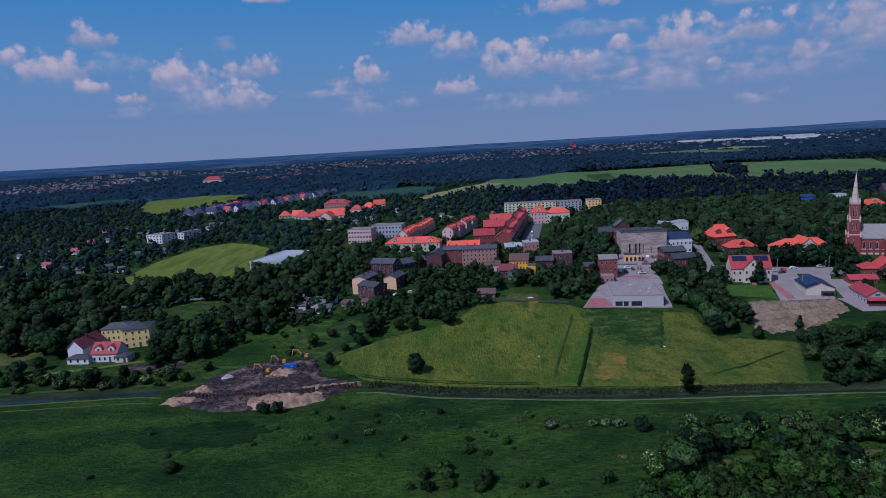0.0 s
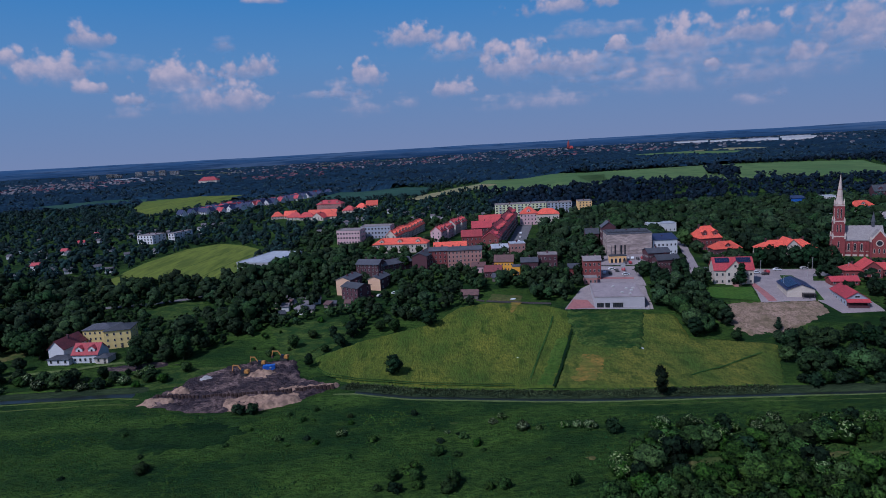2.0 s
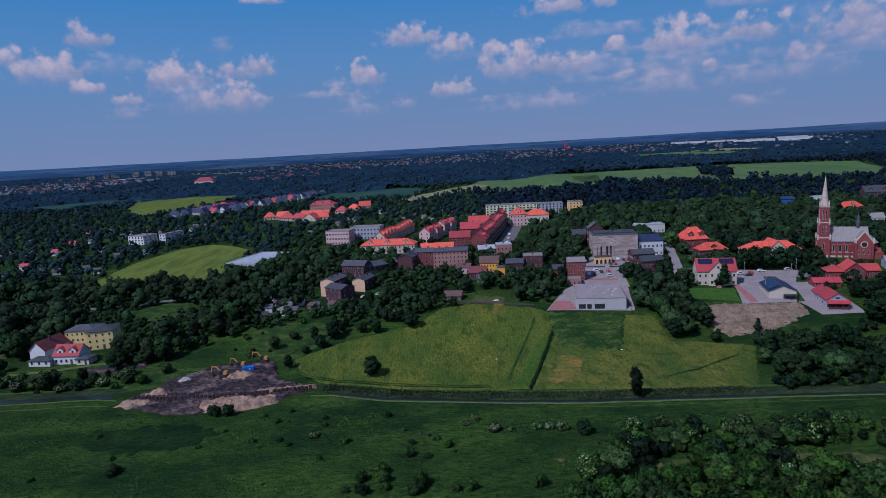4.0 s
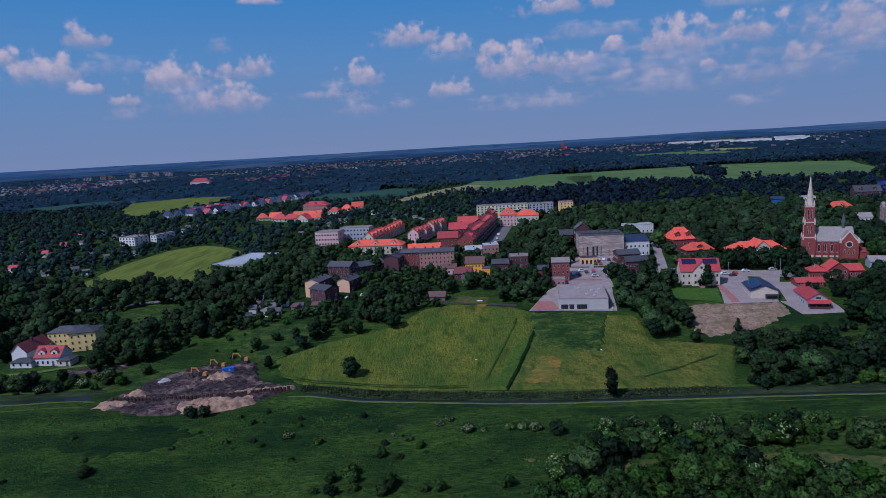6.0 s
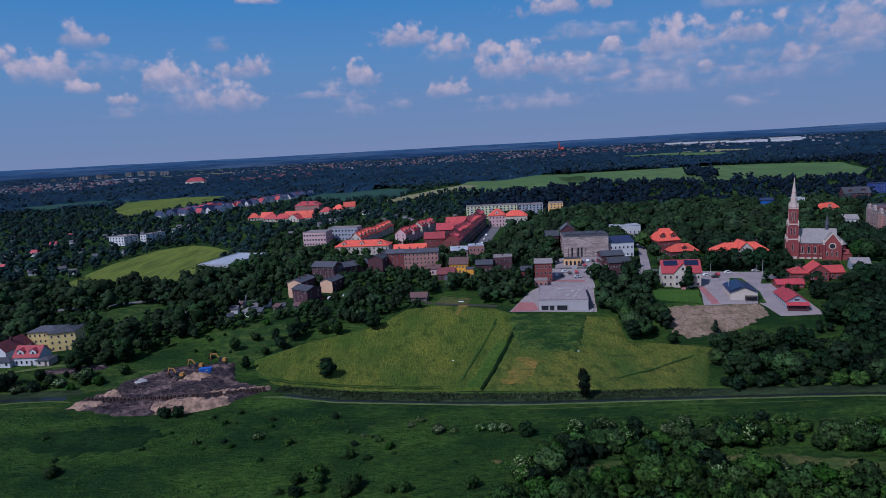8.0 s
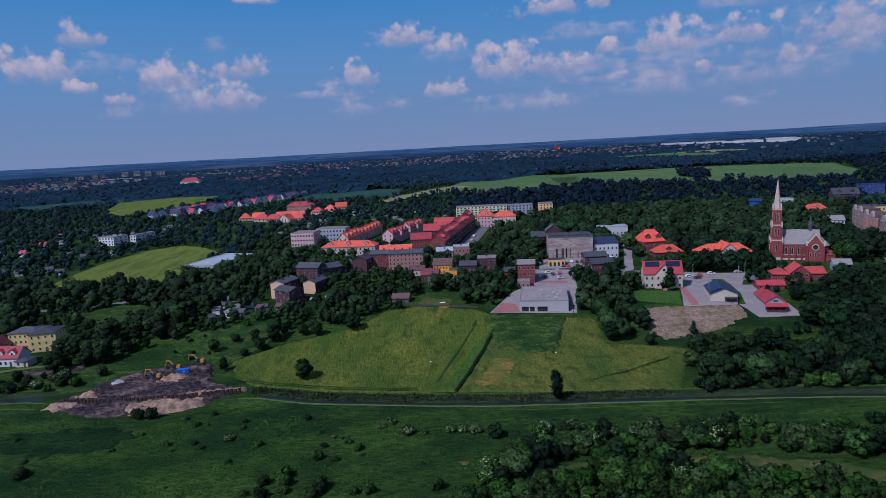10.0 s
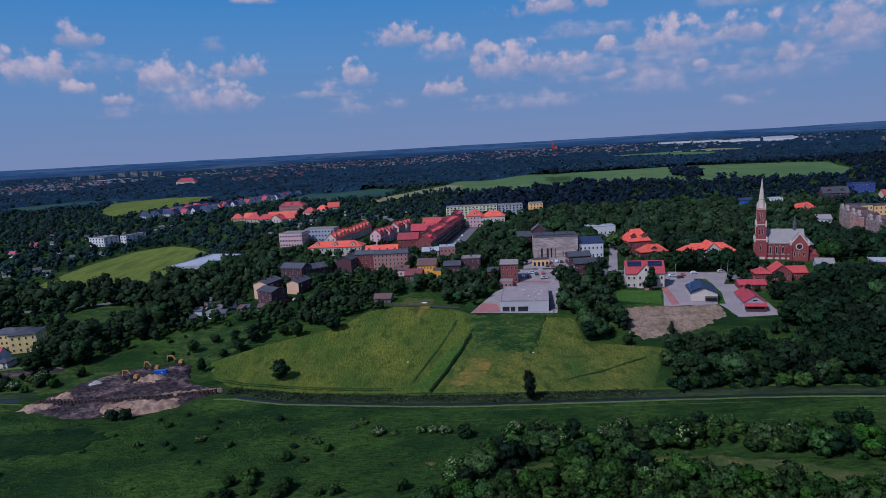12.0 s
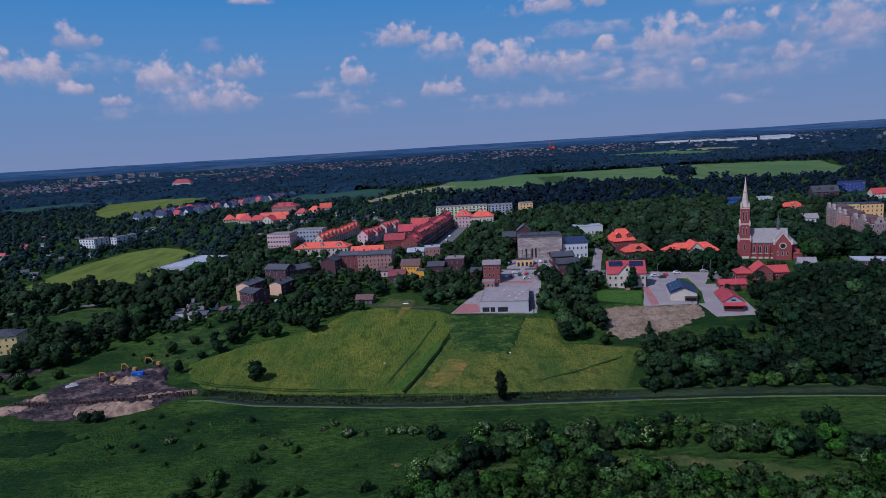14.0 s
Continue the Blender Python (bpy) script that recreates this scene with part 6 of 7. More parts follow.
digger(-78, 240, 172, 1.0, "yellow crawler excavator on churned soil")
digger(-74, 250, 178, 0.9, "yellow excavator beside the blue container")
digger(-65, 253.5, 172, 1.05, "orange excavator with a raised arm")
ct = thing("container", pose(-71.5, 243.5, gz(-70, 243) + 1.0, 0, 0, 8), "blue steel site container", "container")
ct.scale = (0.82, 0.82, 0.82)
bm = bmesh.new()
prism(bm, [(0, 0)] + [(0.06 + 0.3 * k + q, v) for k in range(20) for q, v in ((0.0, 0.0), (0.04, -0.06), (0.15, -0.06), (0.19, 0.0))] + [(6.06, 0), (6.06, 2.44), (0, 2.44)], 0, 2.6, "z")
part("body", bm, BLUE, ct)
bm = bmesh.new()
box(bm, 3.4, 4.3, -0.09, -0.062, 1.2, 1.9)
part("door_plate", bm, FRAME_W, ct, "small pale plate")
bm = bmesh.new()
box(bm, -0.2, 6.3, -0.9, 2.6, -0.5, -0.003)
part("base", bm, CONCRETE, ct)
piling = thing("sheet_piling", pose(0, 0, 0), "row of rusty steel sheet piles beside the canal", "sheet piling")
bm = bmesh.new()
prism(bm, [(-0.75, 0), (-0.5, 0.35), (0.3, 0.35), (0.55, 0), (0.3, 0), (0.15, 0.18), (-0.35, 0.18), (-0.5, 0)], -1.5, 1.0, "z")
pile_me = mesh_of("steel_section", bm, STEEL)
PILES = [(-107, 222.5), (-88, 219.8), (-66, 220.8), (-53, 221.6), (-37, 224.2)]
rng = random.Random(2)
for (x0, y0), (x1, y1) in zip(PILES, PILES[1:]):
    L = math.hypot(x1 - x0, y1 - y0)
    for i in range(int(L / 1.5)):
        s = (i + 0.5) * 1.5 / L
        x, y = x0 + (x1 - x0) * s, y0 + (y1 - y0) * s
        part("steel_section", pile_me, None, piling, "", pose(x, y, gz(x, y) + 1.0 + rng.uniform(-0.15, 0.25), 0, 0, math.degrees(math.atan2(y1 - y0, x1 - x0)) + 180))


def heap(outline, height, material, label, seed):
    """A heap of loose ground that runs out raggedly over the churned soil."""
    def rise(x, y):
        return site_relief(x, y) * 0.7 + height * (0.6 + 0.8 * noise.noise((x * 0.25, y * 0.25, seed)) + 0.3 * noise.noise((x * 0.8, y * 0.8, seed)))
    return rough_sheet("sand_heap", outline, 0.6, rise, material, label, "sand heap", 1.6)


heap([(-75, 207), (-79, 212), (-77, 218.5), (-66, 219), (-49, 220), (-49, 213), (-63, 206.5)], 1.4, SAND, "spread heap of yellow sand", 1)
heap([(-112, 217), (-109, 223), (-99, 220.5), (-97, 214)], 1.2, SAND, "small heap of yellow sand", 2)
heap([(-80, 239), (-74, 245), (-64, 243), (-68, 236)], 2.0, SAND, "pale heap of sand by the container", 3)
heap([(-62, 222), (-38, 224), (-37, 227.5), (-60, 228)], 0.9, SAND, "sandy causeway at the canal", 4)
heap([(-104, 224), (-103, 231), (-98, 232), (-94, 225)], 1.8, SAND, "heap of pale clay", 5)
heap([(-98, 236), (-96, 241), (-90, 241), (-90, 237)], 1.5, CONCRETE, "heap of broken concrete", 6)
ribbon("track", [(-225, 250), (-185, 256), (-162, 259), (-140, 266), (-132, 272)], [(-1.4, 0.3), (1.4, 0.3)], PATH, "pale gravel track to the villa", "track")
ribbon("road", [(-275, 344), (-232, 349), (-200, 351), (-172, 354), (-150, 360), (-132, 372)], [(-2.2, 0.25), (2.2, 0.25)], ASPHALT, "grey lane between the trees", "road")
ribbon("track", [(60, 292), (52, 268), (47, 255), (42, 238), (35, 215)], [(-0.4, 0.8), (0.4, 0.8)], LUSH, "faint trodden track across the field", "track")
drape("track", [(39, 305.5), (45, 303.5), (41.5, 298), (38.5, 289), (37, 289), (39, 298)], DRY, 0.6, "worn bare patch at the garden gate", "track", 0.4)
ribbon("track", [(88, 214), (112, 224), (142, 242)], [(-0.45, 0.8), (0.45, 0.8)], LUSH, "faint tractor track", "track")
for d in (0, 1.8):
    ribbon("track", [(-52, 250 - d), (-43, 238 - d), (-30, 231.5 - d), (-5, 224 - d), (20, 219 - d), (42, 216.5 - d)], [(-0.3, 0.8), (0.3, 0.8)], LUSH, "wheel track along the edge of the field", "track")
ribbon("track", [(78, 246), (86, 243), (94, 246)], [(-0.35, 0.8), (0.35, 0.8)], LUSH, "faint wheel track in the hay field", "track")
rough_sheet("clearing", [(100, 158), (125, 157.5), (147, 151), (160, 144), (153, 138), (142, 142), (126, 149), (111, 153)], 1.2, lambda x, y: meadow_relief(x, y) + 0.25, TAN, "trodden tan clearing between bushes", "ground", 1.5)
for a, b, w in ((45, 160.5, 3.0), (52.5, 162.5, 3.4), (37, 157, 4.0), (9, 187, 7.0), (150, 176, 6.0)):
    rough_sheet("clearing", [(a - w, b - 0.8), (a - w * 0.3, b + 1.3), (a + w, b + 0.9), (a + w * 0.5, b - 1.2)], 0.7, lambda x, y: meadow_relief(x, y) + 0.2, TAN, "small patch of dry trodden grass", "ground", 1.2)
rough_sheet("clearing", [(52, 149), (69, 157), (90, 160), (72, 150)], 1.2, lambda x, y: meadow_relief(x, y) + 0.25, TAN, "narrow tan clearing between bushes", "ground", 1.2)


rough_sheet("dirt_lot", [(-150, 260), (-126, 264), (-114, 259), (-130, 254), (-146, 255)], 1.0, lambda x, y: 0.15, SOIL, "dark bare soil beside the track", "ground", 1.5)
rough_sheet("dirt_lot", [(-236, 282), (-205, 292), (-196, 280), (-212, 268)], 1.2, lambda x, y: 0.2, TAN, "tan bare slope by the barn", "ground", 1.5)


# ---- cars ----
def car(x, y, yaw, material, label):
    ob = thing("car", pose(x, y, gz(x, y) + 0.18, 0, 0, yaw), label, "car", "parked cars")
    bm = bmesh.new()
    prism(bm, [(-2.1, 0.3), (2.1, 0.3), (2.15, 0.7), (1.2, 0.85), (0.7, 1.4), (-1.2, 1.45), (-1.9, 0.9), (-2.15, 0.8)], -0.85, 0.85, "y")
    part("body", bm, material, ob)
    bm = bmesh.new()
    prism(bm, [(1.1, 0.88), (0.66, 1.36), (-1.15, 1.40), (-1.7, 0.92)], -0.87, 0.87, "y")
    part("glazing", bm, GLASS, ob)
    for sx in (-1.3, 1.3):
        for sy in (-0.78, 0.78):
            bm = bmesh.new()
            cone(bm, 0.32, 0.32, -0.1, 0.1, 10, m=pose(sx, sy, 0.3, 90))
            part("wheel", bm, RUBBER, ob)


CAR_COLOURS = ((CARWHITE, "white car parked on the paving"), (FRAME_D, "black car parked on the paving"), (T_CRIMSON, "red car parked on the paving"), (CONCRETE, "silver car parked on the paving"), (BLUE, "blue car parked on the paving"))
for i, (x, y, a) in enumerate(((181, 337, 0), (184, 333, 10), (188, 339, 85), (212, 344, -8), (196, 343, -10), (106, 349, 80), (110, 350, 80), (104, 352, 0), (141, 372, 20), (145, 374, 70), (137, 370, 30),
                               (150, 372, 80), (140, 377, 10), (59, 440, 80), (62, 452, 80), (65, 470, 80), (68, 490, 80), (57, 428, 80), (-36, 326, 20), (-30, 327, 40), (-22, 330, 0), (150, 380, 0), (116, 373, 75), (119, 372, 80), (122, 372, 78), (125, 371, 80), (128, 371, 82), (131, 370, 78), (134, 369, 80), (115, 364, 80), (118, 363, 78), (124, 362, 80), (98, 346, 80), (101, 345, 80), (95, 357, 5), (109, 341, -8), (171, 341, -8), (178, 343, -6))):
    car(x, y, a, *CAR_COLOURS[i % 4 if i % 7 else 0])


CLUMP = (404, 870)


# ---- single trees and bushes ----
plant("dark", -16, 234.5, 9.0, 1.15, label="single broad tree standing in the meadow")
plant("column", 80, 201, 11.5, label="single upright dark tree beside the canal")
plant("dark", -2, 281, 8.5, 1.3, label="round dark tree at the field's edge")
plant("conifer", 161, 313, 12.5, label="dark spruce in front of the villa")
plant("conifer", 151, 258, 6.5, label="small dark conifer by the clay lot")
plant("dark", -53, 248, 6.0)
plant("dark", -44, 268, 5.5)
plant("dark", -47, 274, 6.5)
plant("oak", -64, 267, 6.5)
plant("bush", -49, 262, 3.2)
plant("bush", -57, 276, 4.0)
plant("column", 200, 289, 7.5, label="dark hedge tree beside the parish house")
for x, y, h in ((-69, 205, 4.0), (-64, 204, 4.2), (-6, 195, 2.6), (56, 176, 5.0), (176, 171, 5.0), (171, 172, 4.0), (-9, 149, 3.4), (-136, 236, 5.0), (-150, 238, 6.5), (-200, 252, 6.0)):
    plant("dark_bush", x, y, h)
for x, y, h in ((20, 186, 2.4), (23, 189, 2.6), (29, 181, 3.4), (34, 180, 2.2), (46, 180, 3.0), (42, 181, 2.6), (50, 179, 3.2), (-29, 183, 3.0), (72, 179, 3.6), (5, 181, 1.6), (-163, 238, 5.0), (-128, 240, 4.0), (-180, 236, 3.0)):
    plant("elder", x, y, h)
for x, y, h in ((2, 168, 3.2), (14, 172, 2.6), (-18, 178, 2.6), (-28, 196, 2.2), (-41, 203, 2.0), (-85, 166, 3.6), (-102, 190, 2.4), (-49, 182, 2.2), (-27, 191, 2.0), (10, 177, 2.4), (-44, 195, 2.4), (-50, 200, 2.2), (-36, 178, 2.0), (-60, 190, 1.6), (-90, 175, 1.8), (-5, 158, 4.0), (-3, 150, 2.6), (5, 148, 3.6), (16, 148, 2.4), (-14, 150, 2.2), (0, 184, 1.8), (-155, 241, 7.0), (-112, 240, 4.0), (-175, 244, 4.0), (-121, 236, 3.0), (-106, 250, 4.6), (-190, 246, 5.0)):
    plant("bush", x, y, h)

for x, y, h in ((-10, 155, 3.8), (-4, 154, 4.2), (6.5, 151, 4.6), (20, 148, 3.8), (38, 148, 4.0)):
    plant("tall_bush", x, y, h, 0.85, label="young bushy tree standing in the meadow")
rng = np.random.default_rng(11)
for x, y, h in ((-163, 243, 6.5), (-158, 240, 5.5), (-152, 246, 6.0), (-141, 248, 5.5), (-133, 243, 5.0), (-118, 242, 5.2), (-178, 250, 5.5), (-186, 246, 6.2), (-192, 256, 7.0), (-128, 262, 5.0), (-122, 268, 6.5), (-112, 266, 6.0)):
    plant("wood", x, y, h, rng.uniform(1.1, 1.4))
for k in range(44):
    x, y = rng.uniform(-100, -44), rng.uniform(256, 296)
    if y > 256 + 0.9 * abs(x + 74) and k % 2:
        plant("bush" if k % 3 else "tall_bush", x, y, rng.uniform(1.4, 3.6), rng.uniform(0.9, 1.3))
for k in range(48):
    x = rng.uniform(-215, -112)
    plant(("bush", "dark_bush", "elder", "bush")[k % 4], x, rng.uniform(234, 252), rng.uniform(1.6, 4.2), rng.uniform(0.9, 1.3))
for k in range(34):
    x, y = rng.uniform(-130, 110), rng.uniform(135, 200)
    if y < np.interp(x, [-130, -50, -7, 66, 121], [208, 200, 192, 182, 178]) and not (x > 44 and y < np.interp(x, [46, 52, 67, 89, 132], [146, 160, 178, 180, 178])):
        plant("dark_bush" if k % 4 == 0 else "bush", x, y, rng.uniform(0.9, 2.0), rng.uniform(1.0, 1.5))
# shrubs on the far bank below the wood
for k in range(46):
    x = 132 + 2.6 * k + rng.uniform(-1.5, 1.5)
    plant(("tall_dark_bush", "dark_bush", "tall_bush")[k % 3], x, float(np.interp(x, [130, 168, 205, 290], [201.5, 199.5, 195, 182])) + rng.uniform(0, 4.5), rng.uniform(2.2, 5.5), rng.uniform(0.9, 1.3), label="dark shrub on the canal bank below the wood")
# thicket on the near side of the canal
pts = jitter_grid(46, 215, 124, 186, 4.3, rng)
x, y = pts.T
edge = np.interp(x, [46, 52, 67, 89, 132, 165, 178, 240], [145, 158, 176, 178, 176, 168, 158, 150])
keep = (y < edge) & ~inside(x, y, [(95, 162), (127, 161), (151, 154), (166, 145), (155, 135), (143, 138), (128, 146), (110, 150)]) & ~inside(x, y, [(50, 147), (69, 158), (92, 161), (74, 149)])
keep &= rng.random(len(pts)) < 0.94
near = pts[keep]
order = np.argsort(-near[:, 1])
for i, (px, py) in enumerate(near[order]):
    if i >= 165:
        break
    back = float(np.interp(px, [46, 52, 67, 89, 132, 165, 178, 240], [145, 158, 176, 178, 176, 168, 158, 150])) - py
    h = rng.uniform(2.2, 5.0) if back < 8 else (rng.uniform(2.4, 5.0) if rng.random() < 0.5 else rng.uniform(5.0, 8.0))
    k = "tall_elder" if rng.random() < (0.40 if back < 7 and px < 135 else 0.08) else ("tall_dark_bush" if rng.random() < 0.25 else "tall_bush")
    plant(k, px, py, h, rng.uniform(0.85, 1.25), group="thicket by the canal")


def templates(seed, n, height, width, low, lobes, sub, leaves, leaf, shape="round"):
    return [(*crown_arrays(seed + k, height, width, low, lobes, sub, leaves, leaf, shape), height) for k in range(n)]


BUSH_T = templates(50, 5, 5.0, 5.0, 0, 10, 2, 540, 0.30)
rest = near[order][165:]
joined_trees("thicket", rest, BUSH_T, rng.uniform(4, 7, len(rest)), LEAF_BUSH, "dense thicket of green bushes by the canal", rng)

# ---- woods: everything beyond the canal that is not field, yard or house ----
CLEAR = [F_WEST, F_EAST, F_HILL, CLEARING, LOT_CLAY, CAR_PARK, ROAD, YARD, MARKET_YARD, MARKET_PARK, LAWN, STREET, FAR_A, FAR_LANE, FAR_C, FAR_B, FAR_D, FAR_E, FAR_G, FAR_H, SITE,
         [(-120, 200), (-120, 256), (-80, 288), (-46, 296), (-38, 276), (-54, 252), (-50, 200)], [(-260, 200), (-260, 244), (-120, 258), (-120, 200)],
         [(-150, 260), (-135, 276), (-118, 258)], [(-230, 258), (-186, 256), (-186, 274), (-240, 285)], [(130, 250), (146, 262), (188, 270), (205, 262), (168, 246)],
         [(60, 280), (60, 300), (107, 300), (107, 276)], [(22, 300), (52, 300), (52, 325), (30, 330)], [(-70, 305), (-62, 303), (-64, 309), (-71, 311)], [(-46, 322), (-20, 320), (-20, 336), (-46, 336)],
         [(138, 322), (148, 354), (163, 407), (171, 453), (176, 485), (188, 494), (183, 462), (175, 416), (160, 363), (150, 331)], [(159, 442), (182, 442), (182, 482), (159, 482)],
         [(-60, 238), (-38, 238), (-34, 262), (-52, 264)],
         [(-275, 341), (-200, 347), (-150, 355), (-150, 363), (-200, 355), (-275, 348)],
         [(139, 264), (172, 262), (172, 319), (146, 319), (141, 296)], [(172, 258), (208, 262), (212, 300), (180, 296)],
         [(-158, 420), (-150, 404), (-116, 408), (-112, 430)], [(40, 208), (48, 208), (76, 290), (62, 294)],
         [(135, 366), (155, 362), (160, 388), (135, 386)], [(162, 362), (178, 358), (178, 384), (166, 388)]]


def free(p):
    ok = np.ones(len(p), bool)
    for poly in CLEAR + TAKEN:
        a = np.array(poly)
        box_in = (p[:, 0] > a[:, 0].min()) & (p[:, 0] < a[:, 0].max()) & (p[:, 1] > a[:, 1].min()) & (p[:, 1] < a[:, 1].max())
        if box_in.any():
            i = np.where(box_in)[0]
            ok[i[inside(p[i, 0], p[i, 1], poly)]] = False
    return ok


pts = jitter_grid(-330, 400, 180, 420, 6.6, rng)
x, y = pts.T
ok = free(pts) & (y > np.interp(x, [-330, -130, -110, 120, 130, 205, 300, 400], [262, 252, 250, 230, 207, 199, 186, 170])) & (x > -0.76 * y - 45) & (x < 0.76 * y + 115)
ok &= ~inside(x, y, [(148, 224), (156, 234), (174, 232), (172, 220)]) & ~inside(x, y, [(182, 240), (186, 252), (198, 250), (196, 238)])
ok &= ~((x > 124) & (x < 200) & (y < 264) & (rng.random(len(pts)) < 0.07))
ok &= ~(inside(x, y, [(108, 288), (143, 288), (143, 332), (112, 332)]) & (rng.random(len(pts)) < 0.40))
town = inside(x, y, [(-60, 345), (-20, 318), (60, 345), (130, 335), (240, 300), (300, 330), (300, 420), (-60, 420)])
ok &= ~(town & (rng.random(len(pts)) < 0.05))
pts, town = pts[ok], town[ok]


def tree_height(px, py, in_town):
    """Lower trees before the town and the corn field, tall ones in the wood to the east."""
    if in_town:
        return rng.uniform(5.0, 8.5) if px < 66 or py < 392 else rng.uniform(7, 12)
    if px > 235:
        return rng.uniform(8, 14)
    if px > 198:
        return min(rng.uniform(8, 14), max(3.5, (312 - py) / 3.4))
    if px > 124 and py < 264:
        return min(rng.uniform(5, 11), max(2.8, (264 - py) / 2.8))
    if px > 98:
        return rng.uniform(7.5, 11)
    if -80 < px < 24 and 276 < py < 346:
        return rng.uniform(4.2, 7.6)
    if px > 20:
        return rng.uniform(6, 9.5) if py > 295 else rng.uniform(5, 8)
    if -180 < px < -110 and 285 < py < 345:
        return rng.uniform(3.6, 6.4)
    if px < -125 and py > 350:
        return rng.uniform(4.0, 7.5) if rng.random() < 0.8 else rng.uniform(9, 13)
    return rng.uniform(4.5, 9.5) if rng.random() < 0.7 else rng.uniform(10, 14.5)


order = np.argsort(pts[:, 1])
singles, later = order[:330], order[330:]
for i in singles:
    px, py = pts[i]
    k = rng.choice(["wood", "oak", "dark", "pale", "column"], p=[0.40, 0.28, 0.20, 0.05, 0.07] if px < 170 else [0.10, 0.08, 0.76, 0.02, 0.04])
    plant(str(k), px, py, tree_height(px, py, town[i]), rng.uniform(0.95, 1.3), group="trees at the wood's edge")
MID_T = templates(70, 7, 10.0, 9.0, 0.6, 8, 2, 84, 0.70) + templates(90, 2, 12.0, 7.0, 0.6, 7, 2, 80, 0.66, "column")
east = pts[:, 0] > 205
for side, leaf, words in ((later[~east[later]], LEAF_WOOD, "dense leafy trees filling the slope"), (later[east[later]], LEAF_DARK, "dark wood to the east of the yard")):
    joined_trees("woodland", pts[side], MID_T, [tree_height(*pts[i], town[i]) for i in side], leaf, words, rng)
for px, py in ((190, 352), (196, 350), (202, 349), (210, 348), (216, 346), (222, 345), (228, 345)):
    plant("dark", px, py, rng.uniform(12.5, 14.5), 1.0, label="dark round tree in front of the orange-roofed building")
for px, py, h in ((122, 316, 11), (119, 320, 11), (134, 325, 13), (136, 330, 12), (121, 313, 9)):
    plant("dark", px, py, h, 1.1, label="tall dark tree beside the shop")
for px, py, h in ((-44, 431, 6.5), (-38, 428, 7.5), (-30, 430, 5.5), (-22, 426, 7.0), (-12, 427, 6.0), (24, 384, 8.0), (-20, 380, 8.5), (30, 372, 6.0)):
    plant("oak", px, py, h, 1.1, label="garden tree before the old tenements")
plant("pale", 170, 412, 13, 1.0, label="light green tree among darker ones")
for px, py in ((283, 362), (286, 356), (290, 368)):
    plant("oak", px, py, rng.uniform(12, 15), 1.0, label="tall tree beside the church choir")
# gardens and avenues between and behind the terraces
BEHIND = [(-120, 420), (400, 420), (400, 600), (-120, 600)]
back = jitter_grid(-120, 400, 420, 600, 8.4, rng)
back = back[free(back)]
back = back[rng.random(len(back)) < np.where(back[:, 0] > 84, 0.93, 0.7)]
joined_trees("woodland", back, templates(130, 6, 10.0, 11.0, 0.5, 8, 2, 56, 0.9), np.where(back[:, 0] > 84, rng.uniform(6, 13, len(back)), rng.uniform(4, 8, len(back))), LEAF_WOOD, "leafy trees between the terraces and the church", rng)
FAR_T = templates(110, 7, 10.0, 11.0, 0.3, 6, 1, 16, 1.2)
pts = jitter_grid(-760, 880, 420, 1010, 11.0, rng)
pts = pts[(pts[:, 0] > -0.8 * pts[:, 1] - 40) & (pts[:, 0] < 0.8 * pts[:, 1] + 110)]
pts = pts[free(pts) & ~inside(pts[:, 0], pts[:, 1], BEHIND)]
pts = pts[rng.random(len(pts)) < 0.88]
low = inside(pts[:, 0], pts[:, 1], [(-60, 640), (50, 640), (80, 780), (240, 860), (240, 1000), (-60, 1000)])
tall = (pts[:, 1] > 610) & (pts[:, 0] > 60) & (~low | (rng.random(len(pts)) < 0.12))
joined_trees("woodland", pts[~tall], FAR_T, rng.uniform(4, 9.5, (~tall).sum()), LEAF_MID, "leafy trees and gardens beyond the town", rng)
joined_trees("woodland", pts[tall], FAR_T, np.where(pts[tall][:, 0] > 240, rng.uniform(5, 10, tall.sum()), rng.uniform(8, 15, tall.sum())), LEAF_FAR, "tall wood behind the town, coloured dark as under cloud shade", rng)
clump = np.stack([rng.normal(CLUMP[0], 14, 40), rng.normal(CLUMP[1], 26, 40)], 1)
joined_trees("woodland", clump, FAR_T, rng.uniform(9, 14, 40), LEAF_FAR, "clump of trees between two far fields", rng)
BLOB_T = templates(150, 6, 11.0, 15.0, -1.0, 4, 1, 8, 2.6)
yy = 1000 * np.exp(rng.uniform(0, math.log(2.9), 6200))
xx = rng.uniform(-0.82, 0.82, 6200) * yy
pts = np.stack([xx, yy], 1)
pts = pts[free(pts)]
patch = np.array([noise.noise((a * 0.0016, b * 0.0011, 5)) for a, b in pts])
pts = pts[patch > -0.22]
joined_trees("far_woods", pts, BLOB_T, rng.uniform(6, 10, len(pts)), LEAF_HAZE, "woods stretching to the horizon, haze-blue in their colour", rng)


# ---- far town, blocks, warehouses ----
def far_houses(name, pts, material, roof_material, label, rng, lo=6, hi=11, size=1.0):
    bm = bmesh.new()
    for x, y in pts:
        w, d, h = rng.uniform(9, 16) * size, rng.uniform(8, 11) * size, rng.uniform(lo, hi)
        m = pose(x, y, gz(x, y) + (2 * size if y < 1000 else 2.6), 0, 0, rng.uniform(-40, 40))
        box(bm, 0, w, 0, d, -5, h, 0, m)
        prism(bm, [(-0.5, h + 0.01), (d + 0.5, h + 0.01), (d / 2, h + 5 * size)], -0.5, w + 0.5, "x", 1, m)
    return tagged(new(name, mesh_of(name, bm, [material, roof_material])), label, "houses", kind="stuff")


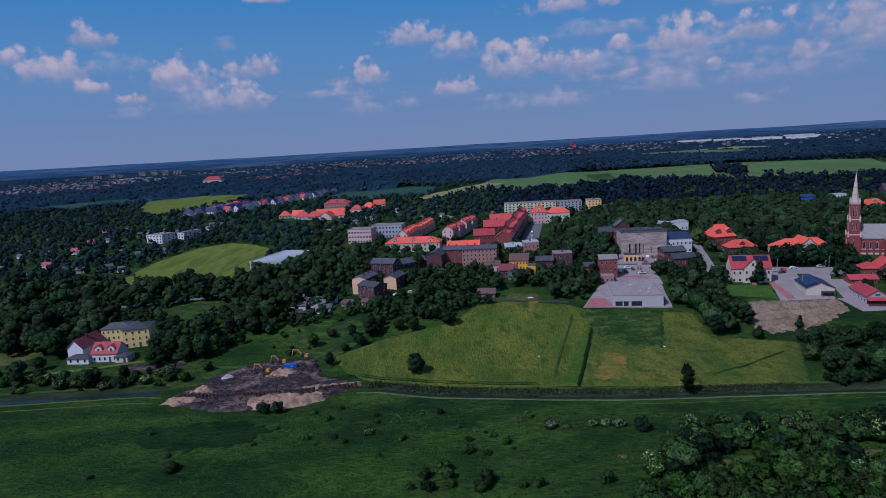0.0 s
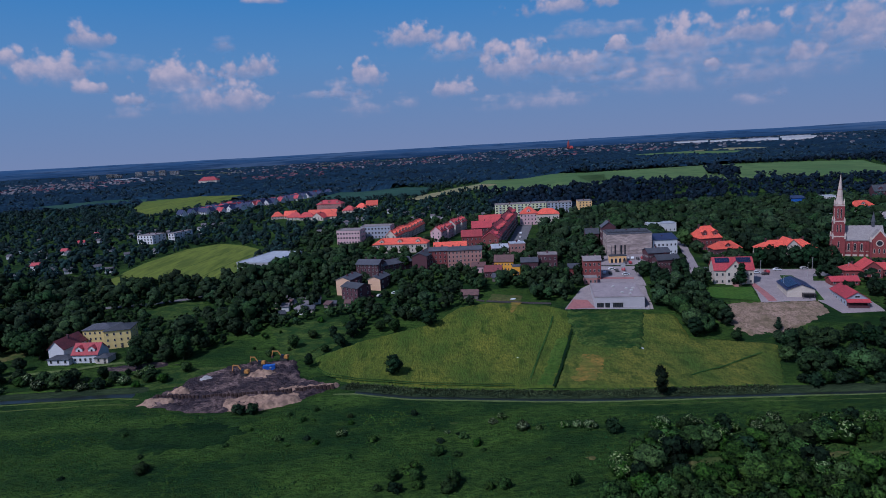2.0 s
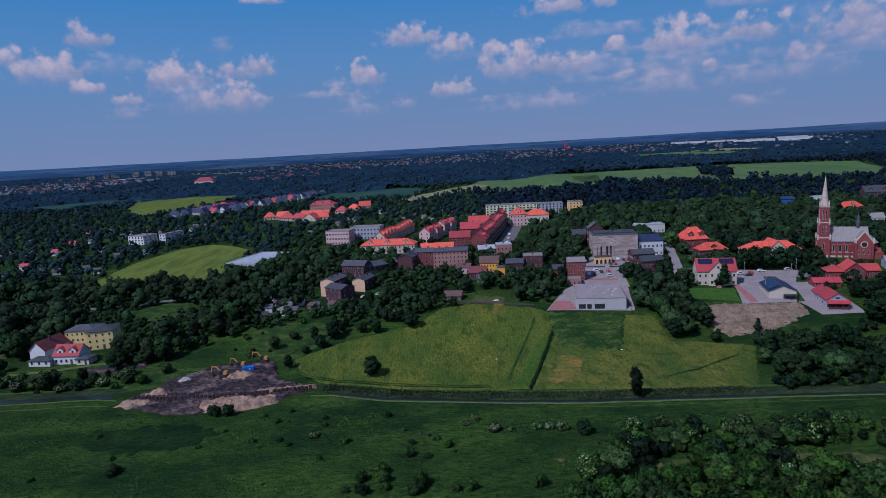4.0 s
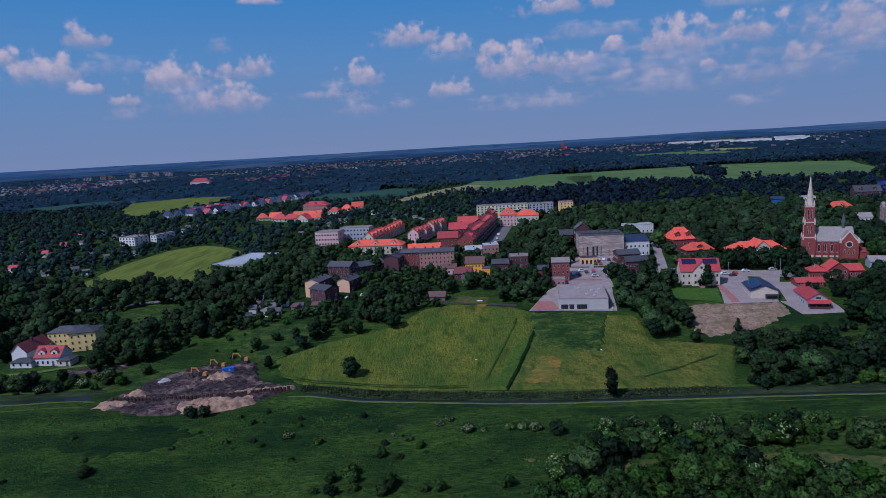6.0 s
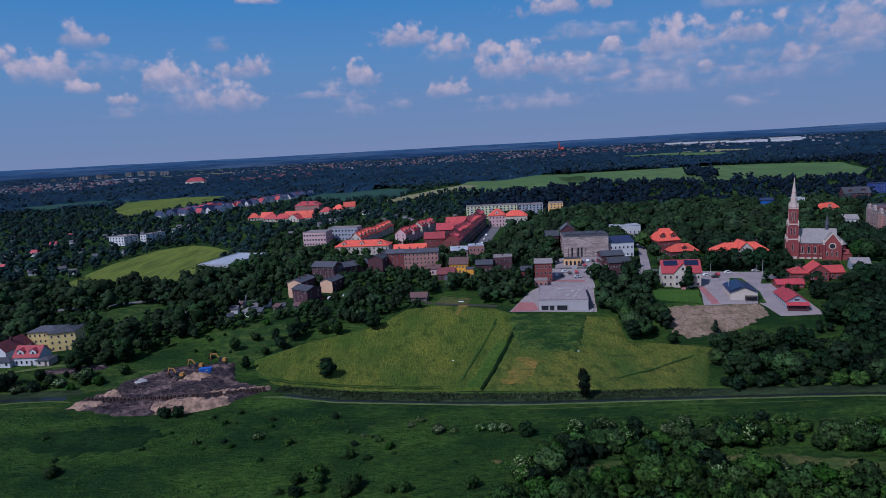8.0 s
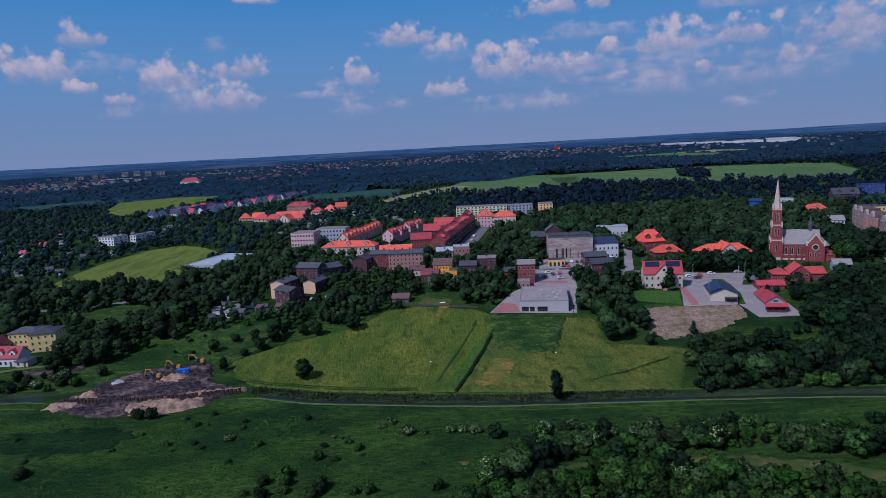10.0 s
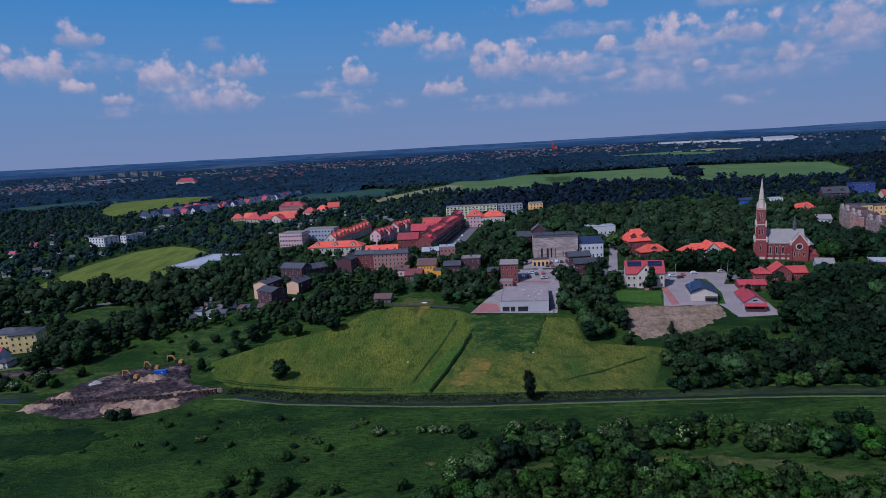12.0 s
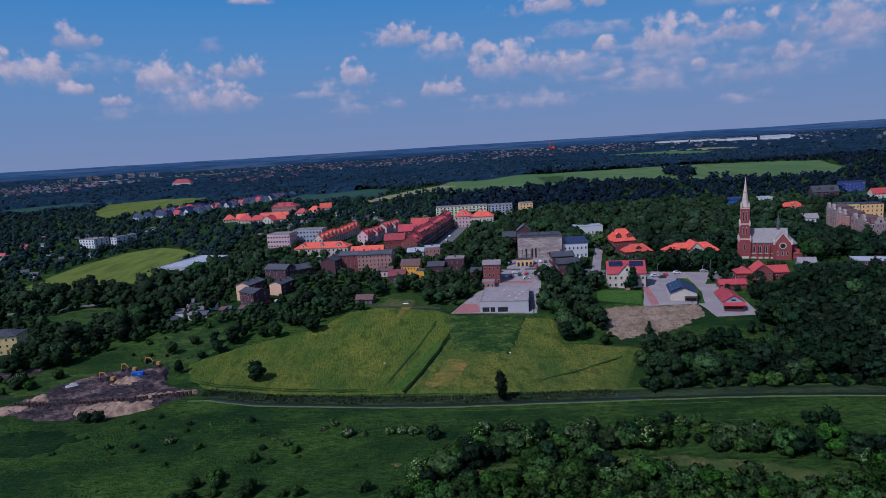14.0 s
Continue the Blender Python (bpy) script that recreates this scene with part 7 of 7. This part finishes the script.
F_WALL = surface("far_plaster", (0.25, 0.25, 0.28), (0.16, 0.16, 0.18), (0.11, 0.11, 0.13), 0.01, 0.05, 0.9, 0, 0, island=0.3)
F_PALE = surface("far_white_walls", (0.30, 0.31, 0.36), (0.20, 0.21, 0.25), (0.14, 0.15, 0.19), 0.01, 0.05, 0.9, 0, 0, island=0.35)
F_RED = surface("far_red_tiles", (0.115, 0.050, 0.064), (0.080, 0.042, 0.054), (0.075, 0.040, 0.052), 0.01, 0.05, 0.9, 0, 0, island=0.35)
F_DARK = surface("far_dark_roofs", (0.10, 0.09, 0.10), (0.14, 0.12, 0.13), (0.07, 0.065, 0.075), 0.01, 0.05, 0.9, 0, 0, island=0.3)


def cluster(n, x0, x1, y0, y1):
    p = np.stack([rng.uniform(x0, x1, n), rng.uniform(y0, y1, n)], 1)
    return p[free(p)]


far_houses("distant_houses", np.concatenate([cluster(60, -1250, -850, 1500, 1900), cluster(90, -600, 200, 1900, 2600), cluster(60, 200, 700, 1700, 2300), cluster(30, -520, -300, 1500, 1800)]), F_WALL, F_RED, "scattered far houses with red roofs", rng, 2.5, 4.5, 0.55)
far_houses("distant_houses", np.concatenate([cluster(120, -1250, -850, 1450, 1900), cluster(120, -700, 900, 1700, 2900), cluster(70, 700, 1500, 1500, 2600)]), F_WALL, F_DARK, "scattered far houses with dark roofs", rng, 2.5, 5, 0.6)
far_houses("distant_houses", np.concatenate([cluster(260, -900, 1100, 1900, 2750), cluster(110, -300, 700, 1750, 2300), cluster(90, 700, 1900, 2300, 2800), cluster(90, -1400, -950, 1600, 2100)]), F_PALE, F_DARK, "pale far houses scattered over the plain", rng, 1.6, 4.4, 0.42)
far_houses("garden_huts", np.concatenate([cluster(60, -460, -250, 440, 720), cluster(30, -120, 60, 560, 700), cluster(14, -110, -60, 300, 330)]), W_WHITE, F_DARK, "small allotment huts among trees", rng, 1.8, 2.4, 0.36)
far_houses("garden_huts", cluster(7, -460, -260, 440, 680), W_WHITE, T_CRIMSON, "small red-roofed allotment huts", rng, 2.2, 3, 0.5)
for k, (x, y, w, h) in enumerate(((-1440, 2730, 60, 38), (-1370, 2740, 40, 46), (-1345, 2745, 40, 44), (-1300, 2700, 30, 34), (-1250, 2760, 46, 52), (-1195, 2760, 46, 56), (-1140, 2750, 44, 54), (-1090, 2750, 60, 44), (-1560, 2720, 30, 30), (-1500, 2740, 40, 28))):
    house(x * 0.80 - 95, y * 0.80, w * 0.52, 12, h * 0.42, 0, "flat", 1.0, F_WALL, F_DARK, 5, 6, "f", "far pale tower block", "tower_block", "building", "far tower blocks", ww=3.5, wh=3.0, chimneys=0, door=False, clear=5)
for x, y, w in ((975, 2210, 90), (1075, 2130, 70), (1010, 2080, 120), (1115, 1990, 80), (1180, 2100, 90), (880, 2300, 110), (1250, 2250, 90)):
    house(x, y, w, 40, 11, -4, "flat", 0.5, W_WHITE, T_SHEET, 0, 4, "f", "far white warehouse with a flat roof", "warehouse", "warehouse", "far warehouses", chimneys=0, door=False, clear=60)
house(-1085, 2030, 110, 30, 6, 4, "flat", 0.5, W_WHITE, T_SHEET, 0, 4, "f", "far long white hall", "warehouse", "warehouse", "far warehouses", chimneys=0, door=False, clear=60)
fc = house(495, 2410, 20, 14, 11, 0, "gable", 7, W_CHURCH, T_RED, 0, 3, "f", "far brick church above the trees", "church", "church", chimneys=0, door=False, clear=5)
bm = bmesh.new()
box(bm, 0, 7, 0, 7, -5, 26)
cone(bm, 5, 0, 26.01, 42, 4, 3.5, 3.5, turn=math.pi / 4)
part("tower", bm, W_CHURCH, fc)

# ---- reeds and rough grass ----
V, T, n = [], [], 0


def blades(px, py, h, w, z0):
    """Crossed blades of reed or tall grass."""
    global n
    a = rng.uniform(0, math.pi)
    for b in (a, a + 1.3):
        c, s = math.cos(b) * w / 2, math.sin(b) * w / 2
        q = rng.uniform(-0.6, 0.6, 2)
        V.append(np.array([(px - c, py - s, z0), (px + c, py + s, z0), (px + c * 0.7 + q[0], py + s * 0.7 + q[1], z0 + h), (px - c * 0.8 + q[0], py - s * 0.8, z0 + h * 0.8)]))
        T.append(np.array([(0, 1, 2), (0, 2, 3)]) + n)
        n += 4


for (x0, y0), (x1, y1) in zip(RIVER, RIVER[1:]):
    L = math.hypot(x1 - x0, y1 - y0)
    nx, ny = -(y1 - y0) / L, (x1 - x0) / L
    if not -40 < (x0 + x1) / 2 < 140:
        continue
    for k in range(int(L * 24)):
        s, o = rng.random(), rng.choice([rng.uniform(1.6, 6.5), rng.uniform(1.3, 7.5)])
        px, py = x0 + (x1 - x0) * s + nx * o, y0 + (y1 - y0) * s + ny * o
        blades(px, py, rng.uniform(0.35, 0.95), rng.uniform(0.35, 0.7), gz(px, py) + (0.4 if o > 2.4 else 0.1))
tagged(new("reeds", mesh_from_arrays("reeds", np.concatenate(V), np.concatenate(T), [REED])), "dark green reeds along the canal", "reeds", kind="stuff")
V, T, n = [], [], 0
spots = jitter_grid(-210, 235, 112, 214, 1.0, rng)
spots = spots[(np.abs(spots[:, 0]) < 0.78 * spots[:, 1] + 34) & (spots[:, 1] < np.interp(spots[:, 0], [-210, -112, -75, -50, -35, -7, 66, 121, 205, 235], [213, 211, 201, 205, 207, 197, 186, 183, 175, 170]))]
spots = spots[~inside(spots[:, 0], spots[:, 1], CLOUD_SHADE) | (rng.random(len(spots)) < 0.15)]
for px, py in spots:
    lush = noise.noise((px * 0.05, py * 0.07, 2)) + 0.5 * noise.noise((px * 0.21, py * 0.21, 3)) + rng.uniform(-0.35, 0.35)
    if lush < -0.12:
        continue
    w, h, a = rng.uniform(0.25, 0.8), rng.uniform(0.2, 0.65) * (0.7 + max(0, lush)), rng.uniform(0, math.tau)
    z0 = gz(px, py) + meadow_relief(px, py) + 0.0
    ring = [(px + w * math.cos(a + k * 1.2566) * rng.uniform(0.7, 1.3), py + w * math.sin(a + k * 1.2566) * rng.uniform(0.7, 1.3), z0 - 0.12) for k in range(5)]
    V.append(np.array(ring + [(px + rng.uniform(-0.2, 0.2), py + rng.uniform(-0.2, 0.2), z0 + h)]))
    T.append(np.array([(k, (k + 1) % 5, 5) for k in range(5)]) + n)
    n += 6
tagged(new("tussocks", mesh_from_arrays("tussocks", np.concatenate(V), np.concatenate(T), [surface("tussock_grass", (0.010, 0.027, 0.008), (0.038, 0.068, 0.012), (0.007, 0.019, 0.006), 0.035, 0.8, 0.9, 0, 0, island=0.30)])), "rough grass tussocks in the meadow", "grass", kind="stuff")


# ---- street lamps, garden fence, litter ----
def street_lamp(x, y, yaw, h=8.0):
    ob = thing("street_lamp", pose(x, y, gz(x, y), 0, 0, yaw), "grey steel street lamp by the road", "street lamp", "lamps along the road")
    bm = bmesh.new()
    cone(bm, 0.13, 0.07, -0.3, h, 8)
    part("pole", bm, CONCRETE, ob)
    bm = bmesh.new()
    box(bm, -0.05, 1.5, -0.05, 0.05, h - 0.1, h)
    part("arm", bm, CONCRETE, ob)
    bm = bmesh.new()
    prism(bm, [(1.2, h - 0.22), (2.0, h - 0.16), (2.0, h - 0.08), (1.2, h - 0.103)], -0.14, 0.14, "y")
    part("lamp_head", bm, FRAME_D, ob)


for x, y in ((140, 345), (160, 340), (182, 334.5), (204, 327), (222, 321), (118, 349), (213, 338), (176, 300)):
    street_lamp(x, y, -100)
fence = thing("garden_fence", pose(0, 0, 0), "low dark wooden fence round the garden plot", "fence")
bm = bmesh.new()
box(bm, -0.06, 0.06, -0.06, 0.06, -0.3, 1.3)
post_me = mesh_of("post", bm, FRAME_D)
FENCE = [(22, 311), (27, 308.3), (44, 303.4), (60, 299)]
for (x0, y0), (x1, y1) in zip(FENCE, FENCE[1:]):
    L = math.hypot(x1 - x0, y1 - y0)
    a = math.degrees(math.atan2(y1 - y0, x1 - x0))
    for i in range(int(L / 2.2)):
        x, y = x0 + (x1 - x0) * i * 2.2 / L, y0 + (y1 - y0) * i * 2.2 / L
        part("post", post_me, None, fence, "", pose(x, y, gz(x, y), 0, 0, a))
        bm = bmesh.new()
        dz = gz(x + (x1 - x0) * 2.2 / L, y + (y1 - y0) * 2.2 / L) - gz(x, y)
        box(bm, 0, 2.25, -0.03, 0.0, 0.2, 1.1)
        part("board", bm, FRAME_D, fence, "", pose(x, y, gz(x, y), 0, -math.degrees(math.atan2(dz, 2.2)), a))
for x, y, w, lab in ((41, 310, 1.6, "white tarpaulin lying on the lawn"), (35, 244, 0.45, "pale bale cover lying in the field"), (88, 247, 0.6, "white sack lying in the field"), (148, 249, 0.6, "white sack at the field corner")):
    bm = bmesh.new()
    bmesh.ops.create_icosphere(bm, subdivisions=2, radius=1)
    for v in bm.verts:
        v.co = Vector((v.co.x * w, v.co.y * w * 0.55, max(-0.1, v.co.z) * 0.4)) * (1 + 0.2 * noise.noise(v.co * 2))
    tagged(new("tarpaulin", mesh_of("tarpaulin", bm, CARWHITE)), lab, "tarpaulin").matrix_basis = pose(x, y, gz(x, y) + 0.45)
# ---- clouds ----
sky_sheet()
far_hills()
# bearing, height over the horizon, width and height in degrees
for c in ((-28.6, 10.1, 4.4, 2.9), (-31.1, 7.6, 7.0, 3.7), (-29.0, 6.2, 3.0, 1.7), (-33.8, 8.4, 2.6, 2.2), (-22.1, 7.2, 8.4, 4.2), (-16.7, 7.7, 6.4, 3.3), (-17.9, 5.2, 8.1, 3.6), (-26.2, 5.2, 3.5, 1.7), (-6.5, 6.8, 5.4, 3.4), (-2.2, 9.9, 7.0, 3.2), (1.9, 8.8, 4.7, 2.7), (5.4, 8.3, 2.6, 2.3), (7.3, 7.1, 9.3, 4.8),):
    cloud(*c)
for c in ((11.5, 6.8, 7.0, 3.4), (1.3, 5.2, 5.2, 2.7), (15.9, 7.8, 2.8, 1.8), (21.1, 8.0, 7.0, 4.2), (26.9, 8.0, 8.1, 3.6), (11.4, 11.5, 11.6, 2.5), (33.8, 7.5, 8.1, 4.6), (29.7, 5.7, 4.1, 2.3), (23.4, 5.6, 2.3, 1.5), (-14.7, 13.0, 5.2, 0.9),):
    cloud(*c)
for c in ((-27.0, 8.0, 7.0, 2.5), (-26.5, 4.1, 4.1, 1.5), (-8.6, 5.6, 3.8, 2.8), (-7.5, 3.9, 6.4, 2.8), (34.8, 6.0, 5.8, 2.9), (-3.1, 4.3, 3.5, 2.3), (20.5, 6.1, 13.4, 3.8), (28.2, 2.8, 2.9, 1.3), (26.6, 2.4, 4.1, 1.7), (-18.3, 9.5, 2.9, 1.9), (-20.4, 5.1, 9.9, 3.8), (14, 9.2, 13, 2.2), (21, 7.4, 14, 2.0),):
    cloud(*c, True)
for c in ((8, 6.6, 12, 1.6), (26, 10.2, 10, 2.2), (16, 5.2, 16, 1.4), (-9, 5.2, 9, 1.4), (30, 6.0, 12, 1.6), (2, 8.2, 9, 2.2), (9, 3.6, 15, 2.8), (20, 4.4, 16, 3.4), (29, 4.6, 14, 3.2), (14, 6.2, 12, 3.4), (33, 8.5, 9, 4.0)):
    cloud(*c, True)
